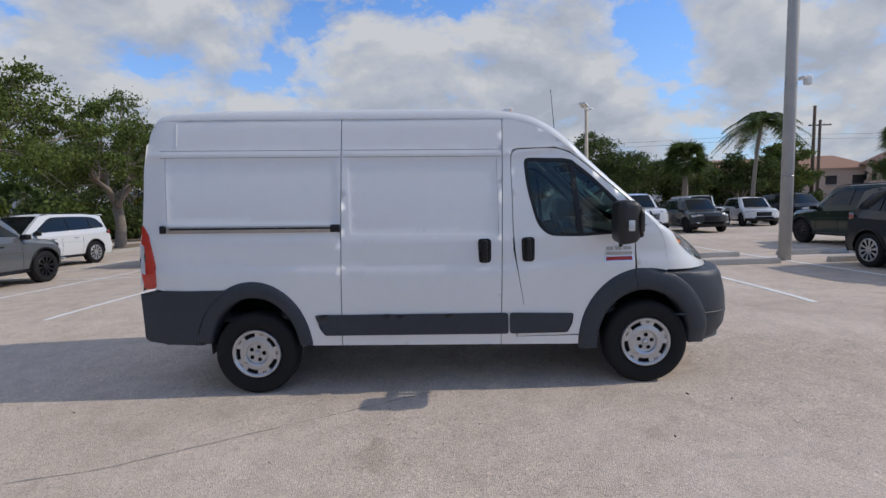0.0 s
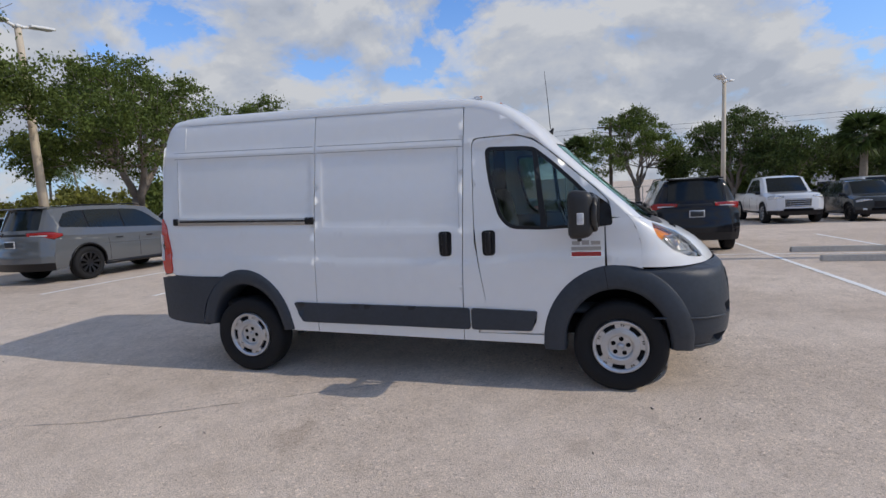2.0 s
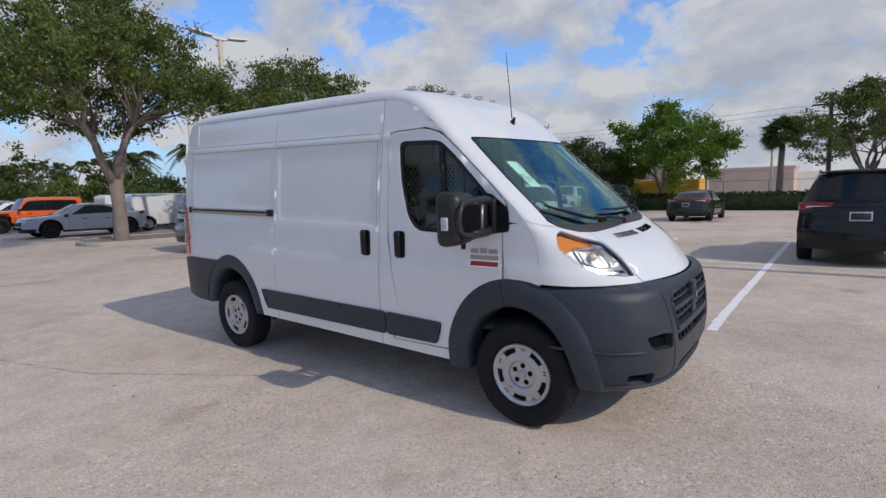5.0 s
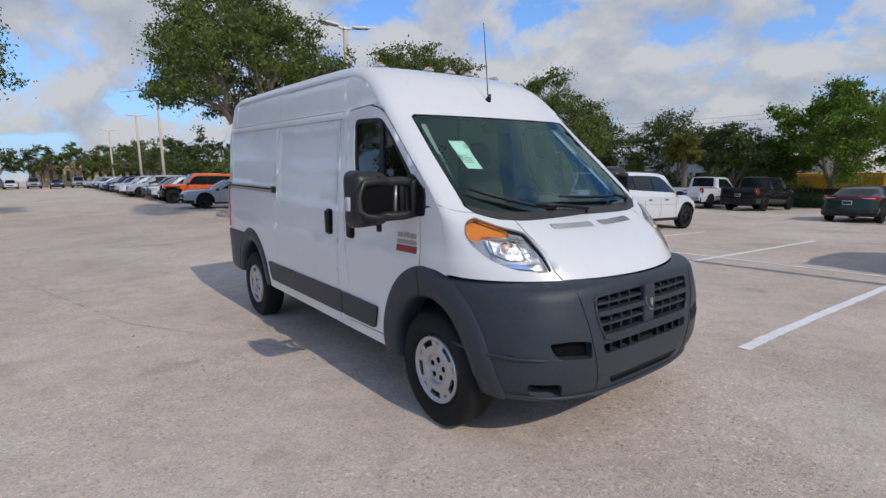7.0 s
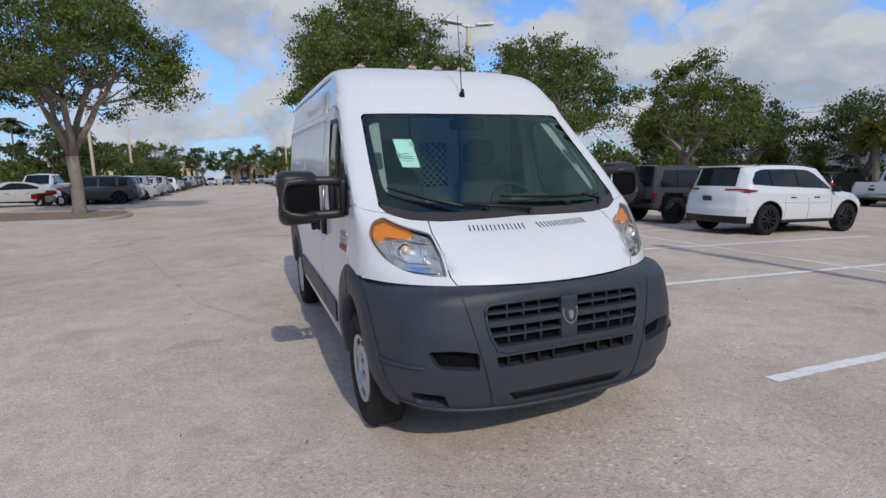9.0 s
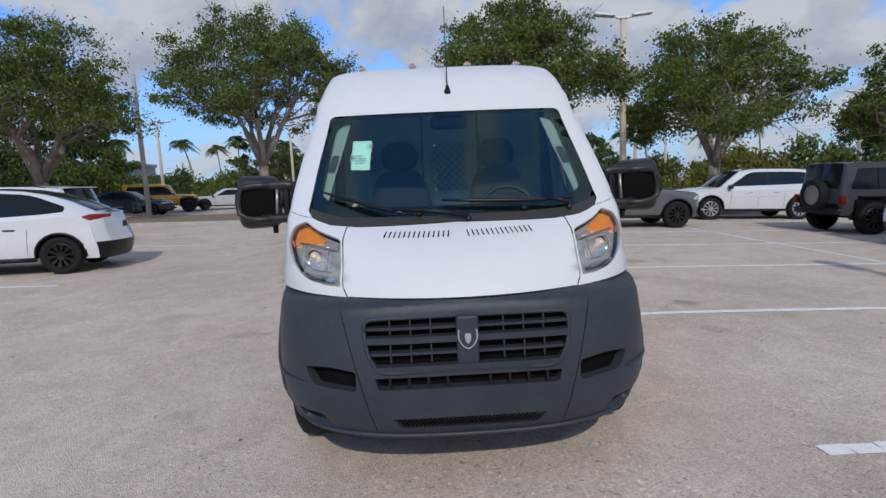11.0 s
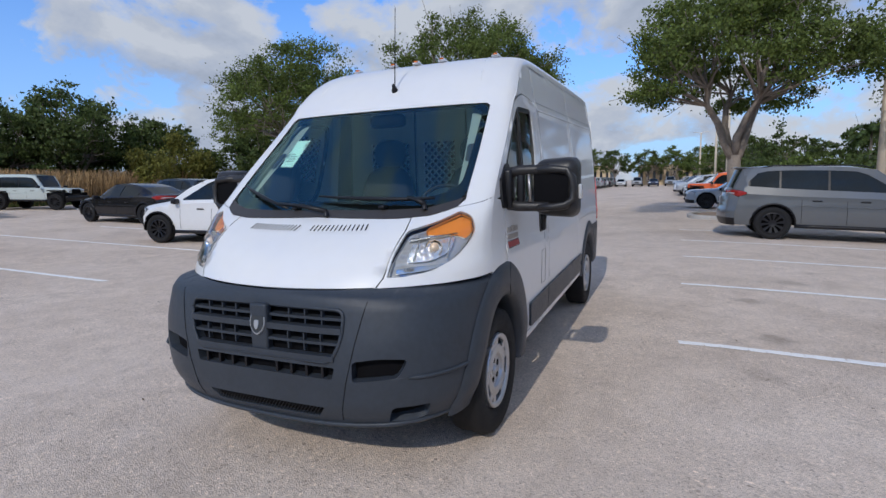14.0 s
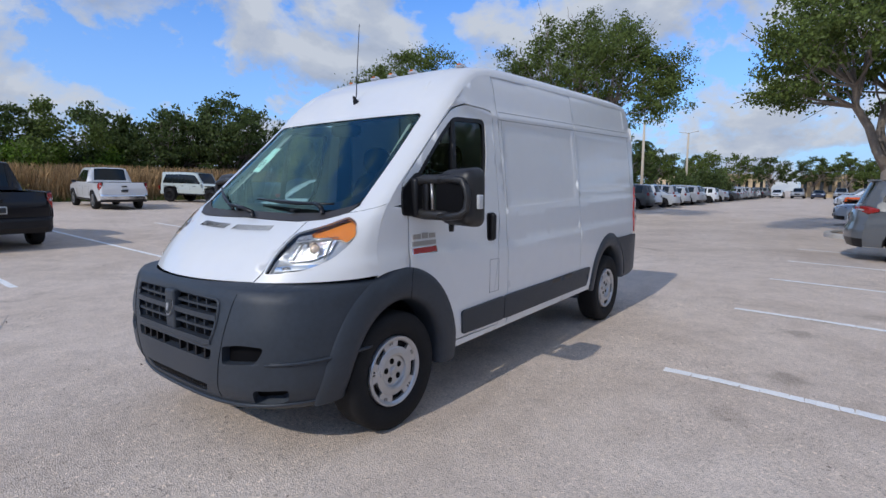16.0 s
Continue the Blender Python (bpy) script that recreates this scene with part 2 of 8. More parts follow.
M = {
    "lot": ground_material(),
    "line": material("road_paint", (0.93, 0.91, 0.87), 0.8, var=0.14, scale=9, bump=0.3),
    "joint": material("lot_joint", (0.40, 0.35, 0.31), 0.95, var=0.3, scale=5),
    "white": material("white_van_paint", (0.780, 0.782, 0.772), 0.33, var=0.02, scale=1.2, coat=0.6),
    "van_inner": material("shadow_gap_rubber", (0.016, 0.016, 0.018), 0.8, spec=0.2),
    "plastic": material("charcoal_moulded_plastic", (0.0370, 0.0448, 0.0571), 0.42, spec=0.36, var=0.16, scale=4, bump=0.16, bump_scale=420),
    "black": material("black_plastic", (0.009, 0.009, 0.011), 0.36, spec=0.35, var=0.2, scale=8, bump=0.08, bump_scale=300),
    "cowl": material("weathered_cowl_plastic", (0.045, 0.040, 0.038), 0.55, var=0.2, scale=8, bump=0.1, bump_scale=200),
    # also puts the dark of wheel wells and pockets into the colour
    "mattblack": material("matt_black_and_cavity_shade", (0.004, 0.004, 0.005), 0.8, spec=0.12, var=0.2),
    "rubber": material("tyre_rubber", (0.012, 0.012, 0.013), 0.78, spec=0.3, var=0.25, scale=12, bump=0.3, bump_scale=160),
    "silver": material("silver_wheel_paint", (0.50, 0.51, 0.53), 0.30, 0.7, var=0.08, scale=14),
    "chrome": material("chrome", (0.82, 0.83, 0.85), 0.12, 1.0, var=0.03),
    "steel": material("brushed_steel", (0.42, 0.40, 0.38), 0.38, 0.85, var=0.15, scale=20),
    "amber": lamp_glass("amber_lens", (0.80, 0.20, 0.010)),
    "amber_glass": glass("amber_glass", (1.0, 0.36, 0.06), 0.6),
    "red": material("red_lens", (0.16, 0.006, 0.005), 0.25, var=0.1, scale=30, coat=0.25, spec=0.3),
    "tail_red": material("bright_red_lens", (0.55, 0.03, 0.016), 0.12, var=0.15, scale=30, bump=0.3, bump_scale=90, coat=1.0),
    "car_tail": material("deep_red_tail_lens", (0.30, 0.012, 0.010), 0.12, var=0.15, scale=30, bump=0.2, bump_scale=90, coat=0.7, spec=0.4),
    "lens": lamp_glass("clear_lens", (0.75, 0.77, 0.80)),
    "wglass": glass("windscreen_glass", (0.82, 1.0, 0.96), 1.0, ior=1.9, sheen=(0.62, 0.97, 0.92)),
    "sglass": glass("side_window_glass", (0.42, 0.54, 0.53), 0.95),
    "clear": glass("headlamp_glass", (0.93, 0.95, 0.96), 0.9),
    "bowl": material("lamp_bowl", (0.52, 0.525, 0.53), 0.3, 0.4, var=0.12, scale=18),
    "facet": material("faceted_reflector", (0.86, 0.86, 0.86), 0.16, 0.85, var=0.1, scale=30, bump=1.0, bump_scale=38),
    # peach tint paints the amber lens's warm reflection on the shield
    "bulb": material("amber_reflection_bulb_shield", (0.90, 0.72, 0.55), 0.3, 0.2, var=0.05, scale=30, coat=0.5),
    "trim": material("pale_interior_trim", (0.86, 0.89, 0.89), 0.7, var=0.06),
    "pillar": material("pillar_trim", (0.34, 0.39, 0.38), 0.7, var=0.06),
    "fabric": material("charcoal_seat_fabric", (0.022, 0.024, 0.030), 0.9, var=0.25, scale=20, bump=0.4, bump_scale=250),
    "dash": material("dark_grey_dashboard", (0.05, 0.055, 0.06), 0.65, var=0.1, bump=0.2, bump_scale=300),
    "paper": material("pale_green_paper", (0.62, 0.78, 0.74), 0.7, var=0.03),
    "ink": material("dark_print", (0.03, 0.035, 0.04), 0.7),
    "badge_red": material("red_badge", (0.30, 0.02, 0.015), 0.35),
    "paint": material("car_paint", (0.5, 0.5, 0.5), 0.30, 0.0, var=0.03, scale=1.5, coat=1.0, spec=0.25, from_object=True),
    "paint_dark": material("dark_car_paint", (0.02, 0.02, 0.02), 0.14, 0.0, var=0.03, scale=1.5, coat=0.25, spec=0.25, from_object=True),
    "mirrorblack": material("grained_black_plastic", (0.020, 0.019, 0.019), 0.42, var=0.15, scale=8, bump=0.1, bump_scale=300),
    "seam_shade": material("panel_shadow_line", (0.20, 0.205, 0.215), 0.7, var=0.1),
    "cglass": material("dark_car_glass", (0.010, 0.014, 0.016), 0.09, var=0.2, scale=2, spec=0.36),
    "cgrille": material("black_grille", (0.012, 0.012, 0.013), 0.4),
    "bark": material("grey_oak_bark", (0.25, 0.21, 0.175), 0.9, var=0.35, scale=5, bump=0.9, bump_scale=22),
    "palmbark": material("palm_bark", (0.27, 0.235, 0.19), 0.9, var=0.3, scale=8, bump=0.7, bump_scale=30),
    "leaf": leafy("oak_leaf", (0.120, 0.160, 0.036)),
    "leaf_dark": leafy("dark_leaf", (0.084, 0.116, 0.032)),
    "leaf_bright": leafy("bright_leaf", (0.125, 0.205, 0.022)),
    "leaf_yellow": leafy("yellow_green_leaf", (0.17, 0.17, 0.035)),
    "frond": leafy("palm_frond", (0.075, 0.11, 0.03)),
    "hedge": leafy("hedge_leaf", (0.035, 0.06, 0.018)),
    "dry": material("dry_grass_blade", (0.37, 0.245, 0.115), 0.8, var=0.3, scale=0.3, island=0.5),
    "grass": material("grass_blade", (0.10, 0.13, 0.03), 0.8, var=0.3, scale=0.3, island=0.5),
    "mulch": material("brown_mulch", (0.27, 0.195, 0.13), 0.95, var=0.45, scale=4, bump=0.9, bump_scale=40),
    "kerb": material("concrete_kerb", (0.42, 0.40, 0.37), 0.9, var=0.2, scale=3, bump=0.4, bump_scale=90),
    "concrete": material("concrete_pole", (0.62, 0.53, 0.41), 0.9, var=0.12, scale=3, bump=0.25, bump_scale=120),
    "greypole": material("grey_concrete_pole", (0.43, 0.42, 0.40), 0.9, var=0.15, scale=3, bump=0.25, bump_scale=120),
    "wood": material("weathered_wood_pole", (0.12, 0.09, 0.065), 0.9, var=0.3, scale=6, bump=0.5, bump_scale=40),
    "lamphead": material("white_lamp_head", (0.80, 0.80, 0.78), 0.5, 0.0),
    "wall_white": material("white_render", (0.66, 0.65, 0.63), 0.9, var=0.08, scale=0.6, bump=0.2),
    "wall_pink": material("pink_render", (0.60, 0.47, 0.38), 0.9, var=0.08, scale=0.6, bump=0.2),
    "wall_ochre": material("ochre_render", (0.64, 0.50, 0.32), 0.9, var=0.08, scale=0.6),
    "wall_grey": material("grey_metal_cladding", (0.42, 0.44, 0.46), 0.6, 0.2, var=0.08, scale=0.6),
    "roof_tile": material("terracotta_roof", (0.36, 0.20, 0.13), 0.9, var=0.2),
    "window_dark": material("dark_window", (0.03, 0.035, 0.04), 0.1, spec=0.8),
    "yellow": material("yellow_container_paint", (0.72, 0.40, 0.03), 0.5),
    "fence": material("galvanised_wire", (0.30, 0.31, 0.31), 0.5, 0.6),
}


# ---- mesh helpers ----
def mesh_of(name, verts, faces, mat, smooth=True):
    me = bpy.data.meshes.new(name)
    me.from_pydata([tuple(v) for v in verts], [], faces)
    me.materials.append(mat)
    if smooth and len(me.polygons):
        me.polygons.foreach_set("use_smooth", [True] * len(me.polygons))
    me.update()
    return me


def part(name, geo, mat, parent, label="", m=None, smooth=True):
    """One mesh object under a thing or under a part. geo: a bmesh, a mesh, or (verts, faces)."""
    if isinstance(geo, bpy.types.Mesh):
        me = geo
    elif isinstance(geo, tuple):
        me = mesh_of(name, geo[0], geo[1], mat, smooth)
    else:
        me = bpy.data.meshes.new(name)
        if smooth:
            for f in geo.faces:
                f.smooth = True
        geo.to_mesh(me)
        geo.free()
        me.materials.append(mat)
    ob = new(name, me)
    if parent is not None:
        ob.parent = parent
    if m is not None:
        ob.matrix_basis = m
    if label:
        ob["label"] = label
    return ob


def thing(name, label, category, m=None, group="", kind=""):
    ob = new(name)
    ob.empty_display_size = 0.2
    if m is not None:
        ob.matrix_basis = m
    return tagged(ob, label, category, group, kind)


def box(sx, sy, sz, at=(0, 0, 0), bevel=0.0, segs=2, taper=1.0, bm=None):
    """A box with rounded edges; taper: the top's share of the base. Added to bm where one is given."""
    b = bmesh.new()
    bmesh.ops.create_cube(b, size=1)
    for v in b.verts:
        k = taper if v.co.z > 0 else 1.0
        v.co = Vector((v.co.x * sx * k, v.co.y * sy * k, v.co.z * sz))
    if bevel:
        bmesh.ops.bevel(b, geom=b.edges[:], offset=bevel, segments=segs, affect="EDGES", profile=0.6)
    bmesh.ops.translate(b, verts=b.verts, vec=at)
    if bm is None:
        return b
    me = bpy.data.meshes.new("join")
    b.to_mesh(me)
    b.free()
    bm.from_mesh(me)
    bpy.data.meshes.remove(me)
    return bm


def pillow(sx, sy, sz, at, n=2.6, taper=1.0):
    """A rounded cushion: a sphere drawn out towards a box."""
    b = bmesh.new()
    bmesh.ops.create_uvsphere(b, u_segments=20, v_segments=14, radius=1)
    for v in b.verts:
        p = [math.copysign(abs(c) ** (2 / n), c) for c in v.co]
        k = 1 + (taper - 1) * (p[2] + 1) / 2
        v.co = Vector((p[0] * sx / 2, p[1] * sy / 2 * k, p[2] * sz / 2))
    bmesh.ops.translate(b, verts=b.verts, vec=at)
    return b


def lathe(profile, segs=32, axis="y"):
    """Turn a profile of (radius, along) about an axis."""
    verts, faces = [], []
    n = len(profile)
    for i in range(segs):
        a = 2 * math.pi * i / segs
        for r, h in profile:
            p = (r * math.cos(a), h, r * math.sin(a))
            verts.append(p if axis == "y" else (p[0], p[2], p[1]))
    for i in range(segs):
        for j in range(n - 1):
            a, b = i * n + j, ((i + 1) % segs) * n + j
            faces.append((a, b, b + 1, a + 1))
    return verts, faces


def tube(points, radii, segs=8, closed_ends=True):
    """A tapered tube through points."""
    verts, faces = [], []
    pts = [Vector(p) for p in points]
    for i, p in enumerate(pts):
        d = (pts[min(i + 1, len(pts) - 1)] - pts[max(i - 1, 0)]).normalized()
        side = d.cross(Vector((0.13, 0.21, 0.97)) if abs(d.z) < 0.9 else Vector((1, 0.1, 0))).normalized()
        up = side.cross(d)
        for k in range(segs):
            a = 2 * math.pi * k / segs
            verts.append(p + radii[i] * (math.cos(a) * side + math.sin(a) * up))
    for i in range(len(pts) - 1):
        for k in range(segs):
            a, b = i * segs + k, i * segs + (k + 1) % segs
            faces.append((a, b, b + segs, a + segs))
    if closed_ends:
        faces.append(tuple(range(segs))[::-1])
        faces.append(tuple(range((len(pts) - 1) * segs, len(pts) * segs)))
    return verts, faces


def join(*geos):
    verts, faces = [], []
    for v, f in geos:
        k = len(verts)
        verts += list(v)
        faces += [tuple(i + k for i in q) for q in f]
    return verts, faces


def moved(geo, m):
    return [m @ Vector(v) for v in geo[0]], geo[1]


def inside(p, poly):
    x, y = p
    c = False
    j = len(poly) - 1
    for i in range(len(poly)):
        xi, yi = poly[i]
        xj, yj = poly[j]
        if (yi > y) != (yj > y) and x < (xj - xi) * (y - yi) / (yj - yi) + xi:
            c = not c
        j = i
    return c


def dense(poly, step):
    out = []
    for i, a in enumerate(poly):
        b = poly[(i + 1) % len(poly)]
        n = max(1, int(math.hypot(b[0] - a[0], b[1] - a[1]) / step + 0.5))
        out += [(a[0] + (b[0] - a[0]) * k / n, a[1] + (b[1] - a[1]) * k / n) for k in range(n)]
    return out


def rounded(poly, radius, segs=5):
    """A polygon with rounded corners; radius may be a list, one a corner."""
    out = []
    n = len(poly)
    for i in range(n):
        r = radius[i] if isinstance(radius, (list, tuple)) else radius
        a, p, b = (Vector(poly[k % n]) for k in (i - 1, i, i + 1))
        la, lb = (a - p).length, (b - p).length
        r = min(r, la * 0.48, lb * 0.48)
        if r < 1e-4:
            out.append(tuple(p))
            continue
        s, e = p + (a - p) / la * r, p + (b - p) / lb * r
        for k in range(segs + 1):
            t = k / segs
            q = (1 - t) ** 2 * s + 2 * t * (1 - t) * p + t * t * e
            out.append(tuple(q))
    return out


def sheet(outline, fn, step=0.06, holes=(), lines=(), keep=None):
    """A panel: a flat outline with holes, filled with triangles and laid on a surface by fn(u, v). lines: creases along which the triangles' edges run."""
    from mathutils.geometry import delaunay_2d_cdt
    loops = [dense(outline, step)] + [dense(h, step) for h in holes]
    pts, edges = [], []
    for lp in loops:
        k = len(pts)
        pts += lp
        edges += [(k + i, k + (i + 1) % len(lp)) for i in range(len(lp))]
    border = np.array(pts)
    us, vs = [p[0] for p in loops[0]], [p[1] for p in loops[0]]

    def fits(p):
        return inside(p, loops[0]) and not any(inside(p, h) for h in loops[1:])
    inner = []
    near = 0.35 * step
    for ln in lines:
        last = None
        for p in ln:
            if fits(p) and ((border - p) ** 2).sum(1).min() > near * near:
                pts.append(p)
                if last is not None:
                    edges.append((last, len(pts) - 1))
                last = len(pts) - 1
            else:
                last = None
    held = np.array(pts)
    nu, nv = int((max(us) - min(us)) / step), int((max(vs) - min(vs)) / step)
    for i in range(1, nu + 1):
        for j in range(1, nv + 1):
            inner.append((min(us) + (i - 0.5 + 0.25 * (j % 2)) * step, min(vs) + (j - 0.5) * step))
    for p in inner:
        if fits(p) and ((held - p) ** 2).sum(1).min() > (0.4 * step) ** 2:
            pts.append(p)
    res = delaunay_2d_cdt([Vector(p) for p in pts], edges, [], 0, 1e-5)
    v2, tri = res[0], res[2]
    verts = [Vector(fn(p.x, p.y)) for p in v2]
    faces = []
    for f in tri:
        c = (sum(v2[i].x for i in f) / len(f), sum(v2[i].y for i in f) / len(f))
        if fits(c) and (keep is None or keep(sum((verts[i] for i in f), Vector()) / len(f))):
            faces.append(tuple(f))
    bm = bmesh.new()
    bv = [bm.verts.new(v) for v in verts]
    for f in faces:
        try:
            bm.faces.new([bv[i] for i in f])
        except ValueError:
            pass
    bmesh.ops.delete(bm, geom=[v for v in bm.verts if not v.link_faces], context="VERTS")
    bm.normal_update()
    return bm


def outward(bm, away):
    """Turn the normals so that they point away from a point."""
    s = sum((f.normal.dot(f.calc_center_median() - Vector(away)) * f.calc_area() for f in bm.faces))
    if s < 0:
        bmesh.ops.reverse_faces(bm, faces=bm.faces[:])
    bm.normal_update()
    return bm


def hem(bm, depth):
    """Turn the open edges of a panel inwards."""
    nor = {v: v.normal.copy() for v in bm.verts}
    ring = [e for e in bm.edges if e.is_boundary]
    old = {v for e in ring for v in e.verts}
    pos = {v.co.copy().freeze(): nor[v] for v in old}
    for e in ring:
        e.smooth = False
    res = bmesh.ops.extrude_edge_only(bm, edges=ring)
    for v in res["geom"]:
        if isinstance(v, bmesh.types.BMVert):
            n = pos.get(v.co.copy().freeze())
            if n is not None:
                v.co -= depth * n
    bm.normal_update()
    return bm


def shifted(bm, d):
    """Move a panel along its normals."""
    nor = [v.normal.copy() for v in bm.verts]
    for v, n in zip(bm.verts, nor):
        v.co += d * n
    return bm


def smooth_interp(x, xs, ys):
    return float(np.interp(x, xs, ys))


def ground_z(x, y):
    """The lot's fall: level round the van, falling slightly beyond it and rising the other way."""
    d = max(0.0, y - 7.2)
    a = -0.037 * (d - 0.8 * (1 - math.exp(-d / 0.8)))
    e = max(0.0, -0.4 - y)
    a += smooth_interp(y, [-0.4, 1.5, 3.6, 4.7, 6.4, 7.2], [0, -.014, -.030, -.030, 0, 0])
    return a + 0.026 * (e - 0.6 * (1 - math.exp(-e / 0.6))) if y < 80 and y > -60 else (-2.66 if y > 0 else 1.53)


# ---- ground ----
def build_ground():
    xs = sorted({*[-400, -300, -200, -150, 60, 90, 150, 250, 400], *np.arange(-120, 41, 4).tolist()})
    ys = sorted({*[-400, -250, -150, -100, -80, -60, 80, 110, 200, 400], *np.arange(-50, 71, 2).tolist(), *np.arange(-6, 14, 0.25).tolist()})
    verts = [(x, y, ground_z(x, y)) for x in xs for y in ys]
    n = len(ys)
    faces = [(i * n + j, (i + 1) * n + j, (i + 1) * n + j + 1, i * n + j + 1) for i in range(len(xs) - 1) for j in range(n - 1)]
    ob = new("ground", mesh_of("ground", verts, faces, M["lot"]))
    return tagged(ob, "pale worn parking lot surface with speckled aggregate", "ground", kind="structure")


build_ground()


def strip(name, a, b, width, mat, label, category, lift=0.004, rough=0.0):
    """A painted line or joint on the ground from a to b."""
    a, b = Vector(a), Vector(b)
    d = (b - a).normalized()
    s = Vector((-d.y, d.x)) * width / 2
    n = max(2, int((b - a).length / 0.12))
    verts, faces = [], []
    for i in range(n + 1):
        p = a + (b - a) * i / n
        for k, q in enumerate((p - s, p + s)):
            j = rough * random.uniform(-1, 1)
            q = q + Vector((-d.y, d.x)) * j
            verts.append((q.x, q.y, ground_z(q.x, q.y) + lift))
    faces = [(2 * i, 2 * i + 1, 2 * i + 3, 2 * i + 2) for i in range(n)]
    ob = new(name, mesh_of(name, verts, faces, mat))
    return tagged(ob, label, category, kind="structure")


def worn_line(a, b, width, label):
    """A painted line, cracked across and chipped along its edges."""
    a, b = Vector(a), Vector(b)
    d = (b - a).normalized()
    n = Vector((-d.y, d.x))
    verts, faces, s, total = [], [], 0.0, (b - a).length
    while s < total:
        step = min(random.uniform(.06, .22), total - s)
        skew = random.uniform(-.012, .012)
        row = []
        for at, lean in ((s, skew), (s + step, random.uniform(-.012, .012))):
            for side in (-1, 1):
                q = a + d * (at + lean * side * .5) + n * side * (width / 2 + random.uniform(-.011, .006))
                row.append(len(verts))
                verts.append((q.x, q.y, ground_z(q.x, q.y) + .005))
        faces.append((row[0], row[1], row[3], row[2]))
        s += step + random.choice((.001, .002, .002, .003, .004))
    ob = new("bay_line", mesh_of("bay_line", verts, faces, M["line"]))
    return tagged(ob, label, "line", kind="structure")


LINE = "worn white painted parking bay line"
for x, y0, y1 in ((4.87, 7.3, 18.4), (2.175, 7.43, 18.4), (-0.66, 7.53, 18.4), (-3.52, 7.6, 18.5), (-6.35, 7.68, 18.5), (-9.15, 7.7, 18.5), (-11.9, 7.7, 18.5), (7.6, 7.2, 18.4), (10.4, 7.2, 18.4)):
    worn_line((x, y0), (x, y1), 0.11, LINE)
for x, y0, y1 in ((-4.35, -1.04, -10.5), (-1.1, -0.95, -10.5), (1.7, -0.95, -10.5), (-7.3, -1.1, -10.5), (-10.2, -1.1, -10.5)):
    worn_line((x, y0), (x, y1), 0.11, LINE)
strip("bay_line", (-12.5, 13.05), (12.5, 13.05), 0.09, M["line"], "worn white painted line between two bay rows", "line", 0.006, rough=0.006)
# slab joints and cracks
for a, b in (((-2.6, 3.3), (-7.5, 2.0)), ((-2.6, 3.3), (-.4, 4.5)), ((2.9, 3.2), (2.2, 1.0))):
    strip("slab_joint", a, b, 0.009, M["joint"], "thin dark joint in the lot surface", "joint", 0.003, rough=0.012)

# ---- the van ----
YC = 5.556
VAN = pose(0, YC, 0)
HWZ = ([.30, .38, .50, .90, 1.07, 1.10, 1.345, 1.365, 1.70, 2.00, 2.04, 2.06, 2.09, 2.11, 2.30, 2.38, 2.44],
       [.965, .975, .99, 1.0, 1.0, .989, .981, .975, .944, .905, .900, .907, .903, .892, .862, .845, .80])
RECESS = [(-2.655, -1.165, 1.475, 2.035), (-1.065, .215, 1.376, 2.035)]


def front_x(z):
    return smooth_interp(z, [.24, .30, .40, .55, .70, .86, .93, .955, .972, 1.03, 1.10, 1.165, 1.245, 1.315, 1.4], [2.26, 2.335, 2.378, 2.39, 2.382, 2.358, 2.345, 2.328, 2.305, 2.28, 2.21, 2.11, 1.96, 1.86, 1.8])


def ease(t):
    t = min(1, max(0, t))
    return t * t * (3 - 2 * t)


def plan_n(z):
    """How square the bumper's corners are in plan; its top draws in under the lamps as a shelf."""
    return smooth_interp(z, [.24, .32, .45, .75, .90, .945, .972], [3.0, 3.5, 3.9, 3.9, 3.6, 3.2, 2.0])


def rake(x):
    """The empty van stands high at the rear: its body lines rise towards the tail."""
    return -.029 * (min(x, .3) + 1.42) * (1 - ease((x - .34) / .5))


def raked(poly):
    return [(x, z + rake(x) * ease((z - .75) / .35)) for x, z in poly]


def sill_z(x, s=-1):
    return .342 + .0242 * (.884 - x) + (.034 if s > 0 else 0)


def side_y(x, z):
    """Half the van's width at a place of its flank."""
    z -= rake(x) * ease((z - .75) / .35)
    w = smooth_interp(z, *HWZ)
    for x0, x1, z0, z1 in RECESS:
        d = min(x - x0, x1 - x, z - z0, z1 - z)
        w -= 0.0045 * ease(d / 0.016)
    if x > 1.45:
        p = (x - 1.45) / (2.38 - 1.45)
        w *= max(0.0, 1 - min(1, p) ** 3.0) ** (1 / 3.0)
    if x < -2.55:
        w *= 1 - 0.05 * ((-2.55 - x) / 0.4) ** 2
    return w


def flank(s):
    return lambda x, z: (x, s * side_y(x, z), z)


